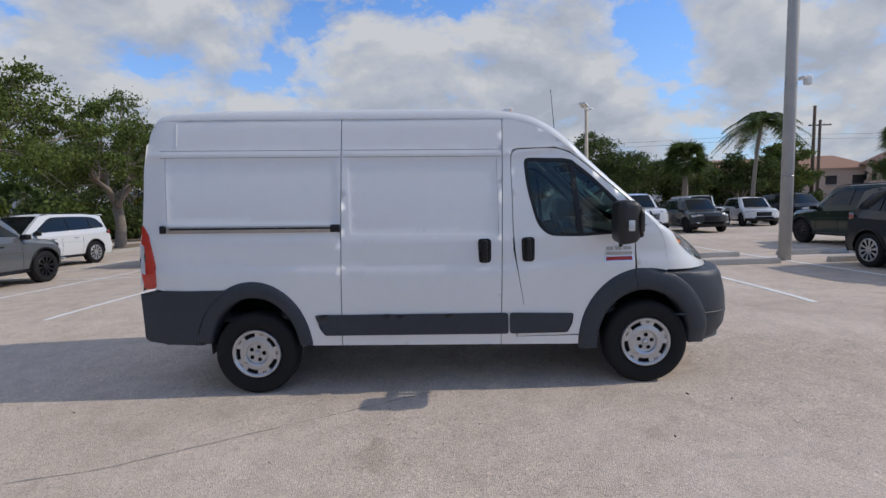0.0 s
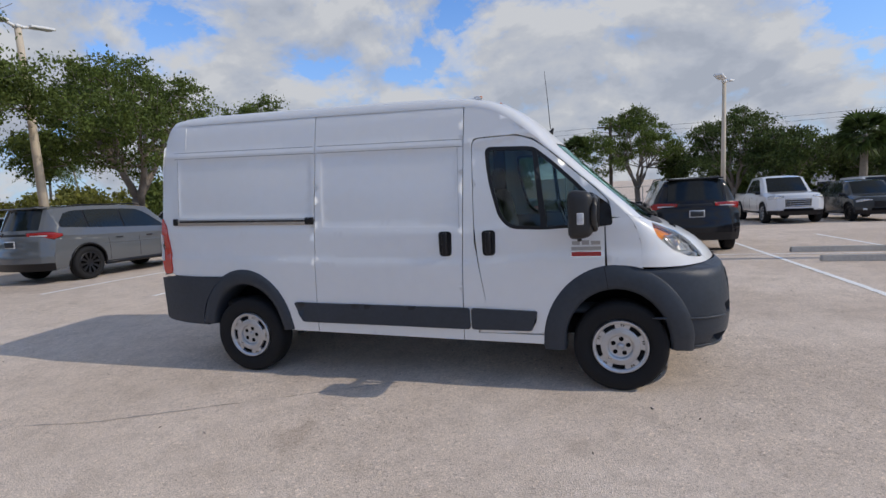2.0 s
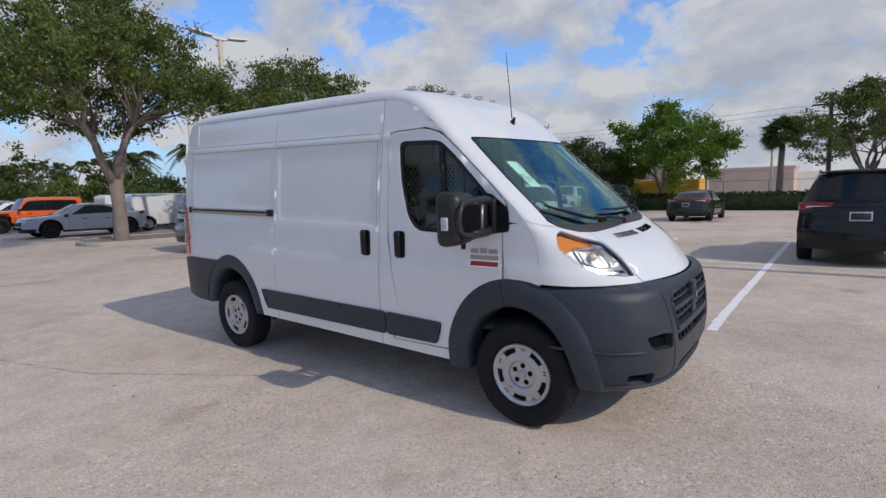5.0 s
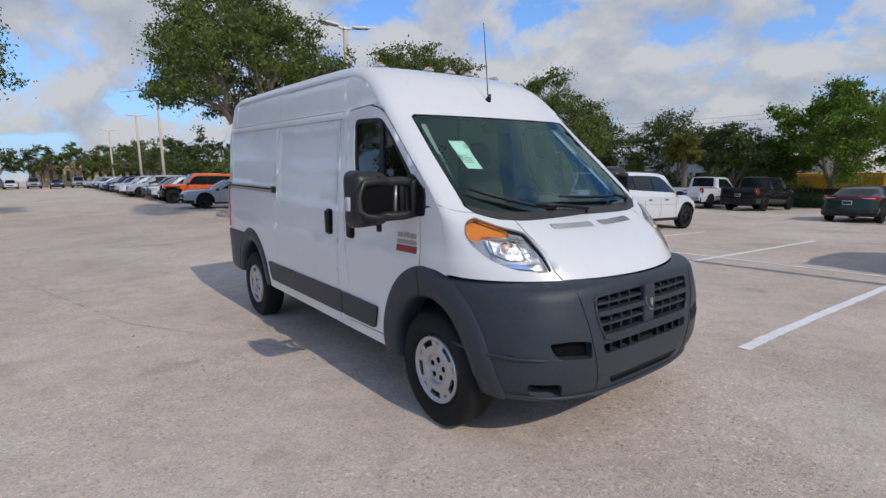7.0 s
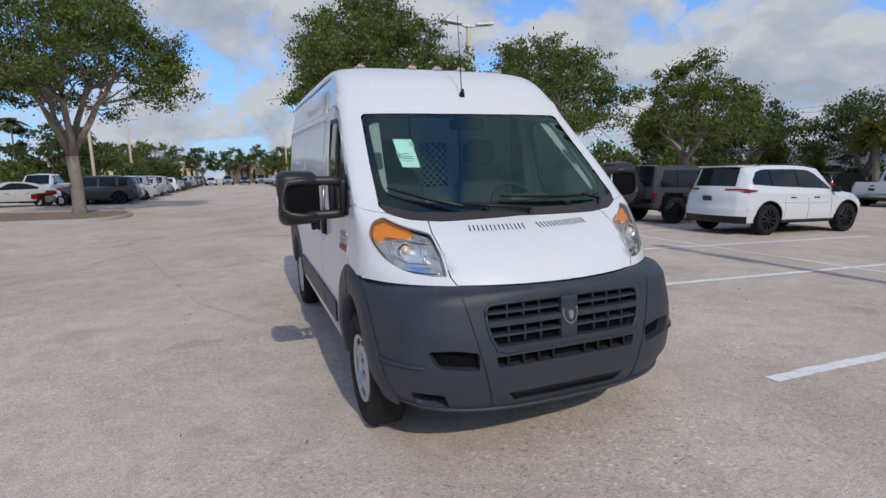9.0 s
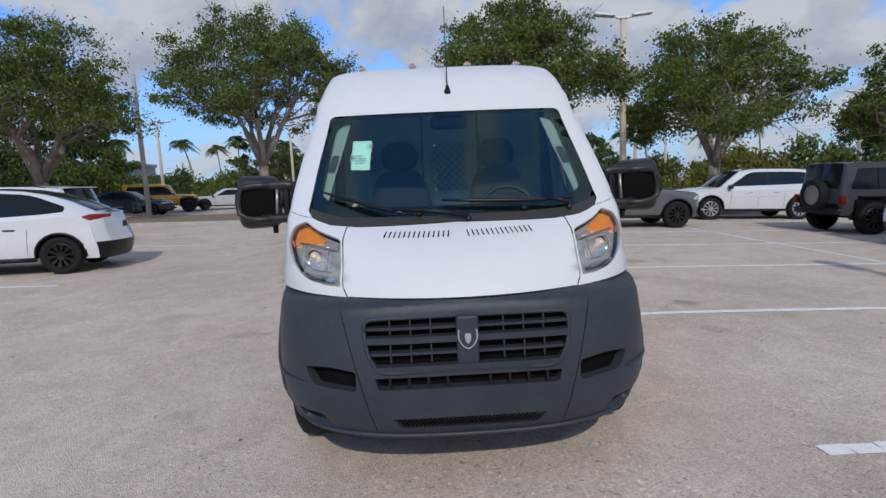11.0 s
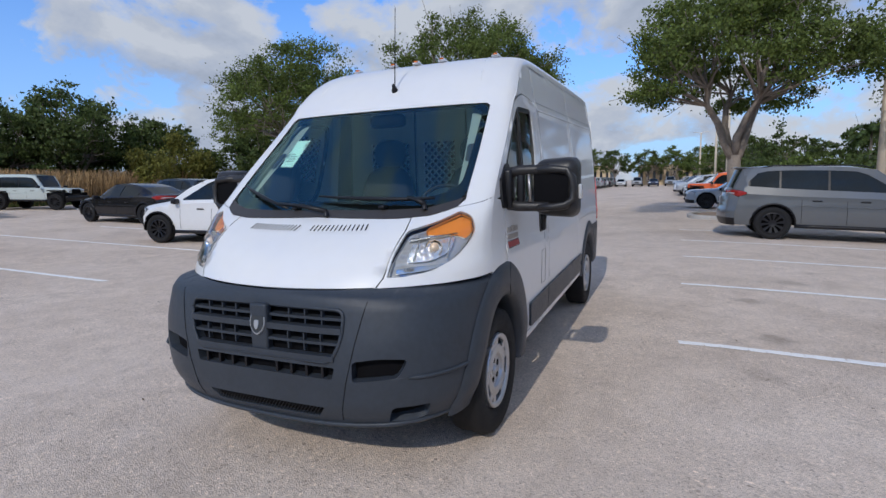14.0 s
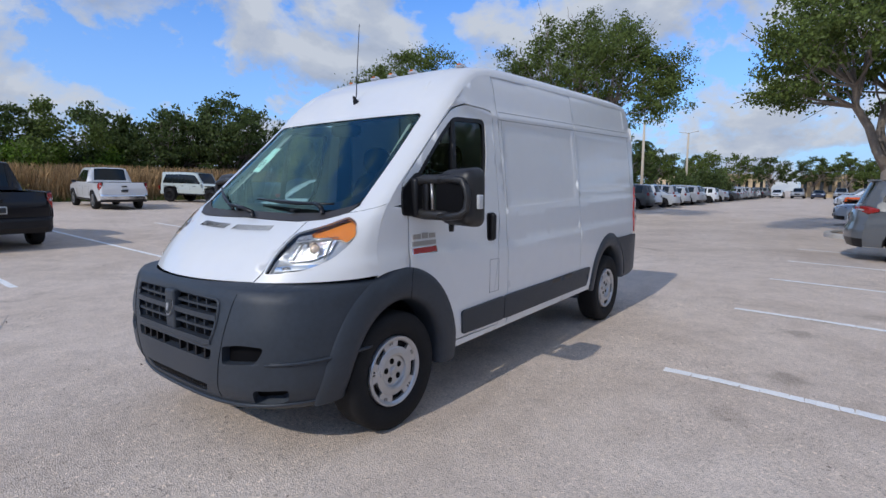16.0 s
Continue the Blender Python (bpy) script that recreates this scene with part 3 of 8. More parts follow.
# ribs of the upper shell: centre (x, z), edge (x, z), squareness
RIBS = [(-2.80, 2.26, -2.785, 2.26, 5), (-2.775, 2.36, -2.74, 2.31, 5), (-2.71, 2.435, -2.69, 2.36, 4.6), (-2.52, 2.475, -2.52, 2.375, 4.4), (-2.0, 2.49, -2.0, 2.38, 4.4),
        (-1.0, 2.497, -1.0, 2.38, 4.4), (0.0, 2.492, 0.0, 2.38, 4.4), (0.28, 2.478, 0.30, 2.375, 4.2), (0.42, 2.452, 0.42, 2.35, 4.0), (0.55, 2.405, 0.53, 2.305, 3.7),
        (0.75, 2.278, 0.67, 2.205, 3.3), (0.924, 2.130, 0.81, 2.09, 2.9), (1.06, 1.995, 0.92, 1.99, 2.5), (1.30, 1.765, 1.12, 1.805, 2.3), (1.55, 1.535, 1.33, 1.615, 2.2),
        (1.72, 1.385, 1.47, 1.485, 2.1), (1.80, 1.318, 1.53, 1.42, 2.1), (1.95, 1.247, 1.60, 1.335, 2.05), (2.08, 1.18, 1.64, 1.24, 2.0), (2.19, 1.105, 1.66, 1.15, 1.95),
        (2.265, 1.03, 1.665, 1.06, 1.95), (2.315, 0.962, 1.665, 0.985, 1.95)]
RIBS = [(xc, zc + rake(xc), xs, zs + rake(xs), n) for xc, zc, xs, zs, n in RIBS]
RU = [0.0]
for a, b in zip(RIBS, RIBS[1:]):
    RU.append(RU[-1] + math.hypot(b[0] - a[0], b[1] - a[1]))
RIB_ARR = np.array(RIBS)
ANG = np.linspace(0, math.pi / 2, 41)


def u_at(x):
    return smooth_interp(x, RIB_ARR[:, 0], RU)


def cat(u):
    """Rib values at u, smooth between the ribs."""
    i = int(np.searchsorted(RU, u, side="right")) - 1
    i = min(max(i, 0), len(RU) - 2)
    t = (u - RU[i]) / (RU[i + 1] - RU[i])
    p1, p2 = RIB_ARR[i], RIB_ARR[i + 1]
    h = RU[i + 1] - RU[i]
    m1 = (p2 - RIB_ARR[i - 1]) / (RU[i + 1] - RU[i - 1]) * h if i > 0 else p2 - p1
    m2 = (RIB_ARR[i + 2] - p1) / (RU[i + 2] - RU[i]) * h if i + 2 < len(RU) else p2 - p1
    return (2 * t ** 3 - 3 * t ** 2 + 1) * p1 + (t ** 3 - 2 * t ** 2 + t) * m1 + (-2 * t ** 3 + 3 * t ** 2) * p2 + (t ** 3 - t ** 2) * m2


_ribs = {}


def shell(u, v):
    """The upper shell: u along the middle line, v from -1 (right edge) to 1 (left edge), even in length."""
    key = round(u, 4)
    if key not in _ribs:
        xc, zc, xs, zs, n = cat(u)
        hw = side_y(xs, zs)
        c, s = np.cos(ANG) ** (2 / n), np.sin(ANG) ** (2 / n)
        pts = np.stack([xs + (xc - xs) * s, hw * c, zs + (zc - zs) * s], 1)[::-1]
        length = np.r_[0, np.cumsum(np.linalg.norm(np.diff(pts, axis=0), axis=1))]
        _ribs[key] = (pts, length / length[-1])
    pts, length = _ribs[key]
    a = min(1.0, abs(v))
    p = [np.interp(a, length, pts[:, k]) for k in range(3)]
    return (p[0], math.copysign(p[1], v), p[2])


VS = 1.15                     # metres a unit of v


def on_shell(u, w):
    return shell(u, w / VS)


UW = RU[RIB_ARR[:, 0].tolist().index(.924)]
UT, UB, UC = UW + .216, UW + 1.196, UW + 1.261      # windscreen's top and foot, bonnet's start
UE = RU[-1]
WS = rounded([(UT, -.945), (UT, .945), (UB - .03, .925), (UB + .03, .70), (UB, 0), (UB + .03, -.70), (UB - .03, -.925)], [.10, .10, .15, .12, .5, .12, .15], 6)
HL = [(UC + .04, .91), (UC + .12, .79), (UC + .185, .64), (UC + .519, .562), (UC + .503, .745), (UC + .43, .902), (UC + .335, .98), (UC + .25, 1.012), (UC + .12, .985)]


HL = rounded(HL, [.02, .04, .03, .015, .05, .05, .04, .04, .05], 4)


van = thing("cargo_van", "white high-roof cargo van with charcoal plastic bumpers, parked on the lot", "van", VAN)
MID = (0, 0, 1.2)

body = part("roof_shell", outward(sheet([(0, -VS), (UC - .015, -VS), (UC - .015, -.885), (UB - .015, -.93), (UT + .03, -.95), (UT, -.92), (UT, .92), (UT + .03, .95), (UB - .015, .93), (UC - .015, .885), (UC - .015, VS), (0, VS)],
            on_shell, 0.06), MID), M["white"], van, "white painted high roof and windscreen frame")
for side in (-1, 1):
    rear = sheet([(side * .004, .93), (side * .83, .93), (side * .79, 2.2), (side * .70, 2.29), (side * .004, 2.29)], lambda y, z: (smooth_interp(z, [.9, 1.5, 2.0, 2.29], [-2.94, -2.895, -2.85, -2.795]), y * 1.13, z), 0.2)
    part("rear_door", outward(rear, MID), M["white"], van, "white rear door")

# bonnet, wings
def both(half):
    """A symmetrical outline from its left half, front to back."""
    return half + [(u, -w) for u, w in half[::-1]]


hood = outward(sheet(both([(UC + .008, 0.001), (UC + .03, .3), (UC + .056, .56), (UC + .054, .63), (UC + .185, .624), (UC + .519, .546), (UC + .57, .515), (UE - .004, .505)]), on_shell, 0.05), MID)
part("bonnet", hem(hood, 0.015), M["white"], van, "white short sloping bonnet")
for s in (-1, 1):
    outer = [(UC - .01, VS), (UC - .01, .88), (UC + .015, .83), (UC + .05, .74), (UC + .052, .637), (UC + .185, .631), (UC + .519, .553), (UC + .57, .522), (UE, .512), (UE, VS)]
    bm = sheet([(u, s * w) for u, w in outer], on_shell, 0.04, holes=[[(u, s * w) for u, w in HL]])
    part("wing_top", outward(bm, MID), M["white"], van)

# flanks
PILLAR = [(r[2], r[3]) for r in RIBS]


def arc(cx, cz, rx, rz, a0, a1, n=16):
    return [(cx + rx * math.cos(radians(a0 + (a1 - a0) * k / n)), cz + rz * math.sin(radians(a0 + (a1 - a0) * k / n))) for k in range(n + 1)]


HUB_F, HUB_R, HUB_Z = 1.5, -1.954, .366
CREASES = [[(x, z) for x in np.arange(-2.9, 2.0, .05)] for z in (1.07, 1.10, 1.345, 1.365, 2.04, 2.06, 2.09, 2.11)]
CREASES = [raked(c) for c in CREASES]
for x0, x1, z0, z1 in RECESS:
    for d in (0, .006, .016):
        loop = dense([(x0 + d, z0 + d), (x1 - d, z0 + d), (x1 - d, z1 - d), (x0 + d, z1 - d)], .05)
        CREASES.append(raked(loop + loop[:1]))
G = .0035
DOOR = rounded([(.365, .43), (.44, .66), (.355, 1.2), (.35, 2.055), (.72, 2.06), (.86, 2.015), (1.0, 1.90), (1.16, 1.755), (1.335, 1.595), (1.425, 1.50), (1.392, 1.38), (1.392, 1.0),
                *arc(HUB_F, HUB_Z, .585, .635, 100, 174, 10)], [0, .1, .3, .08, .1, .08, .05, .05, .05, .03, .05, 0] + [0] * 11, 4)
WIN = rounded([(.455, 1.985), (.855, 1.965), (1.0, 1.845), (1.16, 1.69), (1.30, 1.545), (1.315, 1.31), (.93, 1.292), (.655, 1.305), (.56, 1.40), (.475, 1.72)], [.06, .07, .05, .04, .03, .03, .05, .08, .1, .2], 5)


def rear_seam(z):
    return -1.105 - .038 * (2.38 - z)


def door_seam(z):
    return .287 - .032 * (2.34 - z)


for s in (-1, 1):
    low_r, low_b = sill_z(-1.18, s), sill_z(.23, s)
    quarter = raked([(-2.945, .96), (-2.915, 1.35), (-2.887, 1.50), (-2.85, 1.965), (-2.79, 2.26), (-2.74, 2.32), (-2.68, 2.37), (-2.50, 2.395), (rear_seam(2.38) - G, 2.40)]) + [(rear_seam(low_r) - G, low_r), (-1.445, sill_z(-1.445, s)), *arc(HUB_R, HUB_Z, .50, .60, 5, 175, 18), (-2.60, .90)]
    slide = raked([(rear_seam(2.38) + G, 2.40), (door_seam(2.35) - G, 2.40)]) + [(door_seam(low_b) - G, low_b), (rear_seam(low_r) + G, low_r)]
    p_line = [(x, z + .004) for x, z in PILLAR if .295 < x < 1.54]
    cabframe = [(door_seam(2.345) + G, 2.345)] + p_line + [(1.525, 1.37), (1.44, 1.38), (1.432, 1.50), (1.34, 1.602), (1.165, 1.763), (1.004, 1.908), (.863, 2.024), (.72, 2.07), (.43, 2.067), (.365, 2.06), (.345, 2.0), (.348, 1.2), (.435, .66), (.355, .43), (.345, sill_z(.345, s)), (door_seam(low_b) + G, low_b)]
    lower = [(.345, sill_z(.345, s)), (.90, sill_z(.90, s)), (.908, .42), (.35, .425)]
    wing = [(1.525, 1.372), (1.53, 1.42), (1.60, 1.335), (1.64, 1.24), (1.66, 1.15), (1.665, 1.06), (1.665, .985), *arc(HUB_F, HUB_Z, .585, .635, 73, 99, 6), (1.399, 1.36)]
    for name, poly, holes, label in (("rear_quarter_panel", quarter, (), "white ribbed rear quarter panel"), ("sliding_door" if s < 0 else "side_panel", slide, (), "white recessed side panel"),
                                     ("cab_frame", cabframe, (), ""), ("sill", lower, (), ""), ("front_door", DOOR, (WIN,), "white cab door with a glazed window"), ("front_wing", wing, (), "")):
        bm = outward(sheet(poly, flank(s), 0.055, holes=holes, lines=CREASES), MID)
        ob = part(name, hem(bm, 0.018), M["white"], van, label)
        if name == "front_door":
            door = ob
        if name == "sliding_door":
            slid = ob
    # glass with its black surround
    inner = rounded([(.485, 1.955), (.84, 1.935), (.985, 1.82), (1.14, 1.668), (1.27, 1.53), (1.285, 1.335), (.93, 1.318), (.67, 1.333), (.585, 1.415), (.505, 1.72)], [.05, .06, .05, .04, .03, .03, .05, .07, .1, .2], 5)
    part("window_seal", hem(outward(shifted(outward(sheet(WIN, flank(s), .06, holes=[inner]), MID), -.004), MID), .02), M["black"], door, "black rubber window surround")
    part("window_pane", shifted(outward(sheet(inner, flank(s), .1), MID), -.012), M["sglass"], door, "tinted side glass").visible_shadow = False
    bar = [(.845, 1.96), (.885, 1.94), (.955, 1.30), (.905, 1.30)]
    part("window_divider", hem(shifted(outward(sheet(bar, flank(s), .06), MID), .004), .02), M["black"], door)
    # door handles: a black cup with a grip
    for hx, host in ((.475, door),) + (((.10, slid),) if s < 0 else ()):
        cup = rounded([(hx - .052, 1.09), (hx + .052, 1.09), (hx + .058, 1.30), (hx - .058, 1.30)], .035, 5)
        h = part("door_handle", hem(shifted(outward(sheet(cup, flank(s), .04), MID), .006), .02), M["black"], host, "black plastic door handle")
        y = side_y(hx, 1.2)
        part("grip", box(.045, .035, .19, (hx, s * (y + .022), 1.195), .015, 3), M["black"], h)
    # lower mouldings
    strips = [[(-1.41, .675), (.288, .645), (.288, .46), (-1.33, .49)], [(.302, .645), (.862, .625), (.81, .457), (.302, .46)]]
    if s > 0:
        strips = [[(-1.41, .675), (.29, .645), (.29, .46), (-1.33, .49)], [(.302, .645), (.862, .625), (.845, .457), (.302, .46)]]
    for poly in strips:
        part("side_moulding", hem(shifted(outward(sheet(rounded(poly, .025, 3), flank(s), .06), MID), .016), .03), M["plastic"], van, "charcoal plastic side moulding")
    # rear bumper corner
    corner = [(-2.945, .91), (-2.70, .935), (-2.48, .925), *arc(HUB_R, HUB_Z, .52, .60, 112, 170, 10), (-2.40, .435), (-2.70, .45), (-2.90, .475), (-2.94, .50)]
    part("rear_bumper", hem(shifted(outward(sheet(rounded(corner, 0.0), flank(s), .05), MID), .014), .03), M["plastic"], van, "charcoal plastic rear bumper corner")
    # tail lamp
    tl = rounded([(-2.89, 1.52), (-2.83, 1.42), (-2.785, 1.15), (-2.79, .955), (-2.90, .95), (-2.925, 1.15), (-2.90, 1.38)], .03, 3)
    t_l = part("tail_lamp", hem(shifted(outward(sheet(tl, flank(s), .05), MID), .012), .02), M["tail_red"], van, "tall red tail lamp")
    part("clear_panel", hem(shifted(outward(sheet(rounded([(-2.915, 1.36), (-2.875, 1.33), (-2.88, 1.08), (-2.92, 1.10)], .01, 2), flank(s), .05), MID), .018), .01), M["lens"], t_l)
    # pressed panel edges: thin grey tubes draw the shade along them
    for x0, x1, z in ((-2.70, -1.125, 2.052), (-1.105, .265, 2.052), (-2.70, -1.125, 2.112), (-1.105, .27, 2.112)):
        pts = [flank(s)(x, z + rake(x)) for x in np.linspace(x0, x1, 12)]
        part("panel_line", tube(pts, [.0024] * 12, 5), M["seam_shade"], van)
    for x, z0, z1 in ((-2.66, 1.50, 2.05), (.225, 1.38, 2.05)):
        pts = [flank(s)(x, z + rake(x)) for z in np.linspace(z0, z1, 8)]
        part("panel_line", tube(pts, [.0016] * 8, 5), M["seam_shade"], van)
    # white ridge added to draw the highlight on a panel step
    pts = [flank(s)(-2.552 - .03 * (2.33 - z), z) for z in np.linspace(2.17, 2.385, 6)]
    part("panel_ridge", tube(pts, [.004] * 6, 5), M["white"], van)
    # badge: bars in place of lettering
    for k, (x0, x1, z0, z1, mt) in enumerate(((1.145, 1.205, 1.165, 1.195, "steel"), (1.22, 1.275, 1.165, 1.20, "steel"), (1.29, 1.36, 1.165, 1.195, "steel"), (1.14, 1.365, 1.122, 1.15, "steel"), (1.14, 1.365, 1.075, 1.108, "badge_red"))):
        part("badge_bar", hem(shifted(outward(sheet([(x0, z0), (x1, z0), (x1, z1), (x0, z1)], flank(s), .05), MID), .005), .005), M[mt], door, "thin metal badge bar")
    part("badge_rim", hem(shifted(outward(sheet([(1.133, 1.07), (1.372, 1.07), (1.372, 1.113), (1.133, 1.113)], flank(s), .05), MID), .003), .003), M["chrome"], door)
# sliding door rail (right) and its end caps; fuel flap (left)
rail = part("door_rail", box(1.50, .028, .058, bevel=.008), M["steel"], van, "dull steel sliding door rail", Matrix.Translation((-1.91, -side_y(-1.9, 1.446) - .008, 1.446)) @ Matrix.Rotation(.023, 4, "Y"))
part("rail_groove", box(1.44, .006, .014, (0, -.016, .008), .002, 1), M["van_inner"], rail)
part("rail_end", box(.05, .034, .068, (-.785, .002, .004), .012, 2), M["black"], rail)
part("rail_end", box(.085, .04, .066, (.722, 0, .004), .012, 2), M["black"], rail)
flap = [(.375, .70), (.50, .70), (.505, .95), (.38, .95)]
for a, b in zip(flap, flap[1:] + flap[:1]):
    pts = [flank(1)(a[0] + (b[0] - a[0]) * k / 4, a[1] + (b[1] - a[1]) * k / 4) for k in range(5)]
    part("fuel_flap_seam", tube([(p[0], p[1] + .001, p[2]) for p in pts], [.0015] * 5, 5), M["seam_shade"], van)

# dark inner skin that closes the gaps, with open windows
for s in (-1, 1):
    part("inner_skin", outward(sheet([(-2.80, .45), (-2.80, .95), (-2.62, 2.30), (.33, 2.26), (.33, .45), (-1.4, .45), *arc(HUB_R, HUB_Z, .50, .58, 5, 175, 12)], lambda x, z, s=s: (x, s * (side_y(x, z) - .03), z), .15), MID), M["van_inner"], van)
    part("door_card", outward(sheet([(.36, .45), (.36, 1.30), (1.40, 1.30), (1.40, 1.0), *arc(HUB_F, HUB_Z, .62, .64, 100, 178, 8)], lambda x, z, s=s: (x, s * (side_y(x, z) - .06), z), .12), MID), M["dash"], van, "dark grey inner door card")
    part("pillar_trim", outward(sheet([(.33, 1.3), (.33, 2.24), (.44, 2.22), (.44, 1.3)], lambda x, z, s=s: (x, s * (side_y(x, z) - .05), z), .1), MID), M["trim"], van)
    # inner pillar trim beside the windscreen, with its grab handle
    u0, u1 = UT + .02, UB - .12
    part("windscreen_pillar_trim", shifted(outward(sheet([(u0, s * .80), (u1, s * .84), (u1, s * 1.0), (u0, s * 1.0)], on_shell, .08), MID), -.06), M["pillar"], van, "pale green-grey pillar trim")
    slot = rounded([(u0 + .34, s * .825), (u0 + .52, s * .835), (u0 + .52, s * .895), (u0 + .34, s * .885)], .028, 4)
    part("grab_recess", shifted(outward(sheet(slot, on_shell, .05), MID), -.054), M["dash"], van, "oval grab recess")

# windscreen, cowl, wipers
wsg = part("windscreen", shifted(outward(sheet(WS, on_shell, .07), MID), -.006), M["wglass"], van, "tinted windscreen glass")
wsg.visible_shadow = False
inner_ws = rounded([(UT + .035, -.90), (UT + .035, .90), (UB - .15, .875), (UB - .085, .70), (UB - .10, 0), (UB - .085, -.70), (UB - .15, -.875)], [.12, .12, .18, .12, .5, .12, .18], 6)
part("windscreen_border", shifted(outward(sheet(WS, on_shell, .07, holes=[inner_ws]), MID), -.010), M["mattblack"], wsg, "black printed windscreen border")
cowl = sheet(both([(UB - .01, .001), (UB + .02, .70), (UB - .035, .92), (UC - .012, .885), (UC + .02, .80), (UC + .048, .73), (UC + .05, .56), (UC + .025, .3), (UC + .002, .002)][::1]), on_shell, .05)
part("cowl", hem(shifted(outward(cowl, MID), .003), .02), M["cowl"], van, "black plastic cowl panel")


def wiper(tip, elbow, foot, label):
    """A wiper: an arm from its foot to the elbow, and a blade along the glass."""
    lift = Vector((.022, 0, .026))
    p = [Vector(on_shell(*q)) + lift for q in (foot, elbow, tip)]
    ob = part("wiper", tube([p[0], p[0].lerp(p[1], .5) + Vector((0, 0, .008)), p[1]], [.015, .012, .009], 6), M["black"], van, label)
    n = [Vector(on_shell(elbow[0] + (tip[0] - elbow[0]) * k, elbow[1] + (tip[1] - elbow[1]) * k)) + lift * .7 for k in (-.25, 0, .25, .5, .75, 1)]
    part("blade", tube(n, [.006, .010, .013, .013, .010, .006], 5), M["black"], ob)
    part("pivot", moved(lathe([(0, .030), (.012, .027), (.017, 0)], 12, "z"), Matrix.Translation(p[0] - Vector((0, 0, .025)))), M["black"], ob)


wiper((UB - .165, -.86), (UB - .025, -.38), (UB + .05, .07), "black windscreen wiper arm")
wiper((UB - .105, -.08), (UB - .05, .58), (UB + .025, .70), "black windscreen wiper arm")
for w in (-.22, .42):
    p = Vector(on_shell(UB - .005, w))
    part("washer_jet", box(.05, .035, .02, p + Vector((.0, 0, .012)), .006, 2), M["black"], van)

# bonnet louvres
for s in (-1, 1):
    host = part("louvre_panel", shifted(outward(sheet(rounded([(UC + .095, s * .03), (UC + .095, s * .40), (UC + .172, s * .41), (UC + .172, s * .04)], .01, 2), on_shell, .04), MID), .0015), M["white"], van)
    for k in range(14):
        w = .05 + .0265 * k
        a, b = on_shell(UC + .105, s * w), on_shell(UC + .163, s * (w + .006))
        n = Vector((.5, 0, .86)) * .0017
        part("louvre_slot", tube([Vector(a) + n, Vector(b) + n], [.004, .004], 4), M["mattblack"], host)

# head lamps: bowl, reflectors, amber corner, lens
for s in (-1, 1):
    poly = [(u, s * w) for u, w in HL]
    lamp = part("head_lamp", shifted(outward(sheet(poly, on_shell, .05), MID), .004), M["clear"], van, "clear head lamp with an amber corner")
    lamp.visible_shadow = False
    hole = [(u + (UC + .30 - u) * .010, s * (w + (.80 - w) * .012)) for u, w in HL]
    part("lamp_rim", hem(outward(sheet(poly, on_shell, .05, holes=[hole]), MID), .012), M["bowl"], lamp)
    part("reflector_bowl", shifted(outward(sheet(poly, on_shell, .05), MID), -.040), M["bowl"], lamp, "grey inner lamp housing")

    def inset(name, pts, depth, mt, radius=.02, label=""):
        bm = shifted(outward(sheet(rounded([(UC + u, s * w) for u, w in pts], radius, 4), on_shell, .025), MID), -depth)
        return part(name, hem(bm, .012), M[mt], lamp, label)
    turn = [(.055, .915), (.12, .815), (.165, .745), (.212, .735), (.232, .83), (.262, .915), (.30, .962), (.25, 1.002), (.13, .978)]
    inset("turn_reflector", turn, .034, "trim", .015, "pale reflector behind the amber lens")
    inset("turn_lens", turn, .012, "amber_glass", .015, "amber turn signal lens").visible_shadow = False
    inset("marker_reflector", [(.180, .735), (.205, .655), (.255, .650), (.238, .755)], .020, "facet", .012, "bright ribbed marker reflector")
    inset("main_reflector", [(.255, .900), (.272, .800), (.285, .675), (.425, .655), (.425, .780), (.375, .880)], .026, "facet", .02, "bright faceted main reflector")
    inset("lower_trim", [(.452, .860), (.452, .700), (.462, .605), (.492, .605), (.482, .755)], .018, "chrome", .008)
    p = Vector(on_shell(UC + .335, s * .775)) - Vector((.035, 0, .01))
    cup = moved(lathe([(.0, -.02), (.022, -.012), (.036, .006), (.043, .022), (.047, .022)], 20, "y"), Matrix.Translation(p) @ pose(0, 0, 0, 0, 0, -90 + s * 12))
    c = part("reflector", cup, M["chrome"], lamp, "chrome reflector cup")
    part("bulb", moved(lathe([(0, .034), (.016, .030), (.024, .014), (.026, .0)], 14, "y"), Matrix.Translation(p) @ pose(0, 0, 0, 0, 0, -90)), M["bulb"], c, "bulb shield, peach with the painted reflection of the amber lens")
    for w0 in (.70, .86):
        a, b = on_shell(UC + .27, s * w0), on_shell(UC + .42, s * (w0 - .02))
        part("lamp_rib", tube([Vector(a) + Vector((-.022, 0, -.008)), Vector(b) + Vector((-.022, 0, -.008))], [.004, .004], 5), M["bowl"], lamp)
    a, b = on_shell(UC + .245, s * .90), on_shell(UC + .262, s * .66)
    part("lamp_bar", tube([Vector(a) + Vector((-.014, 0, -.006)), Vector(b) + Vector((-.014, 0, -.006))], [.005, .005], 6), M["chrome"], lamp)

# front bumper
_plan = {}


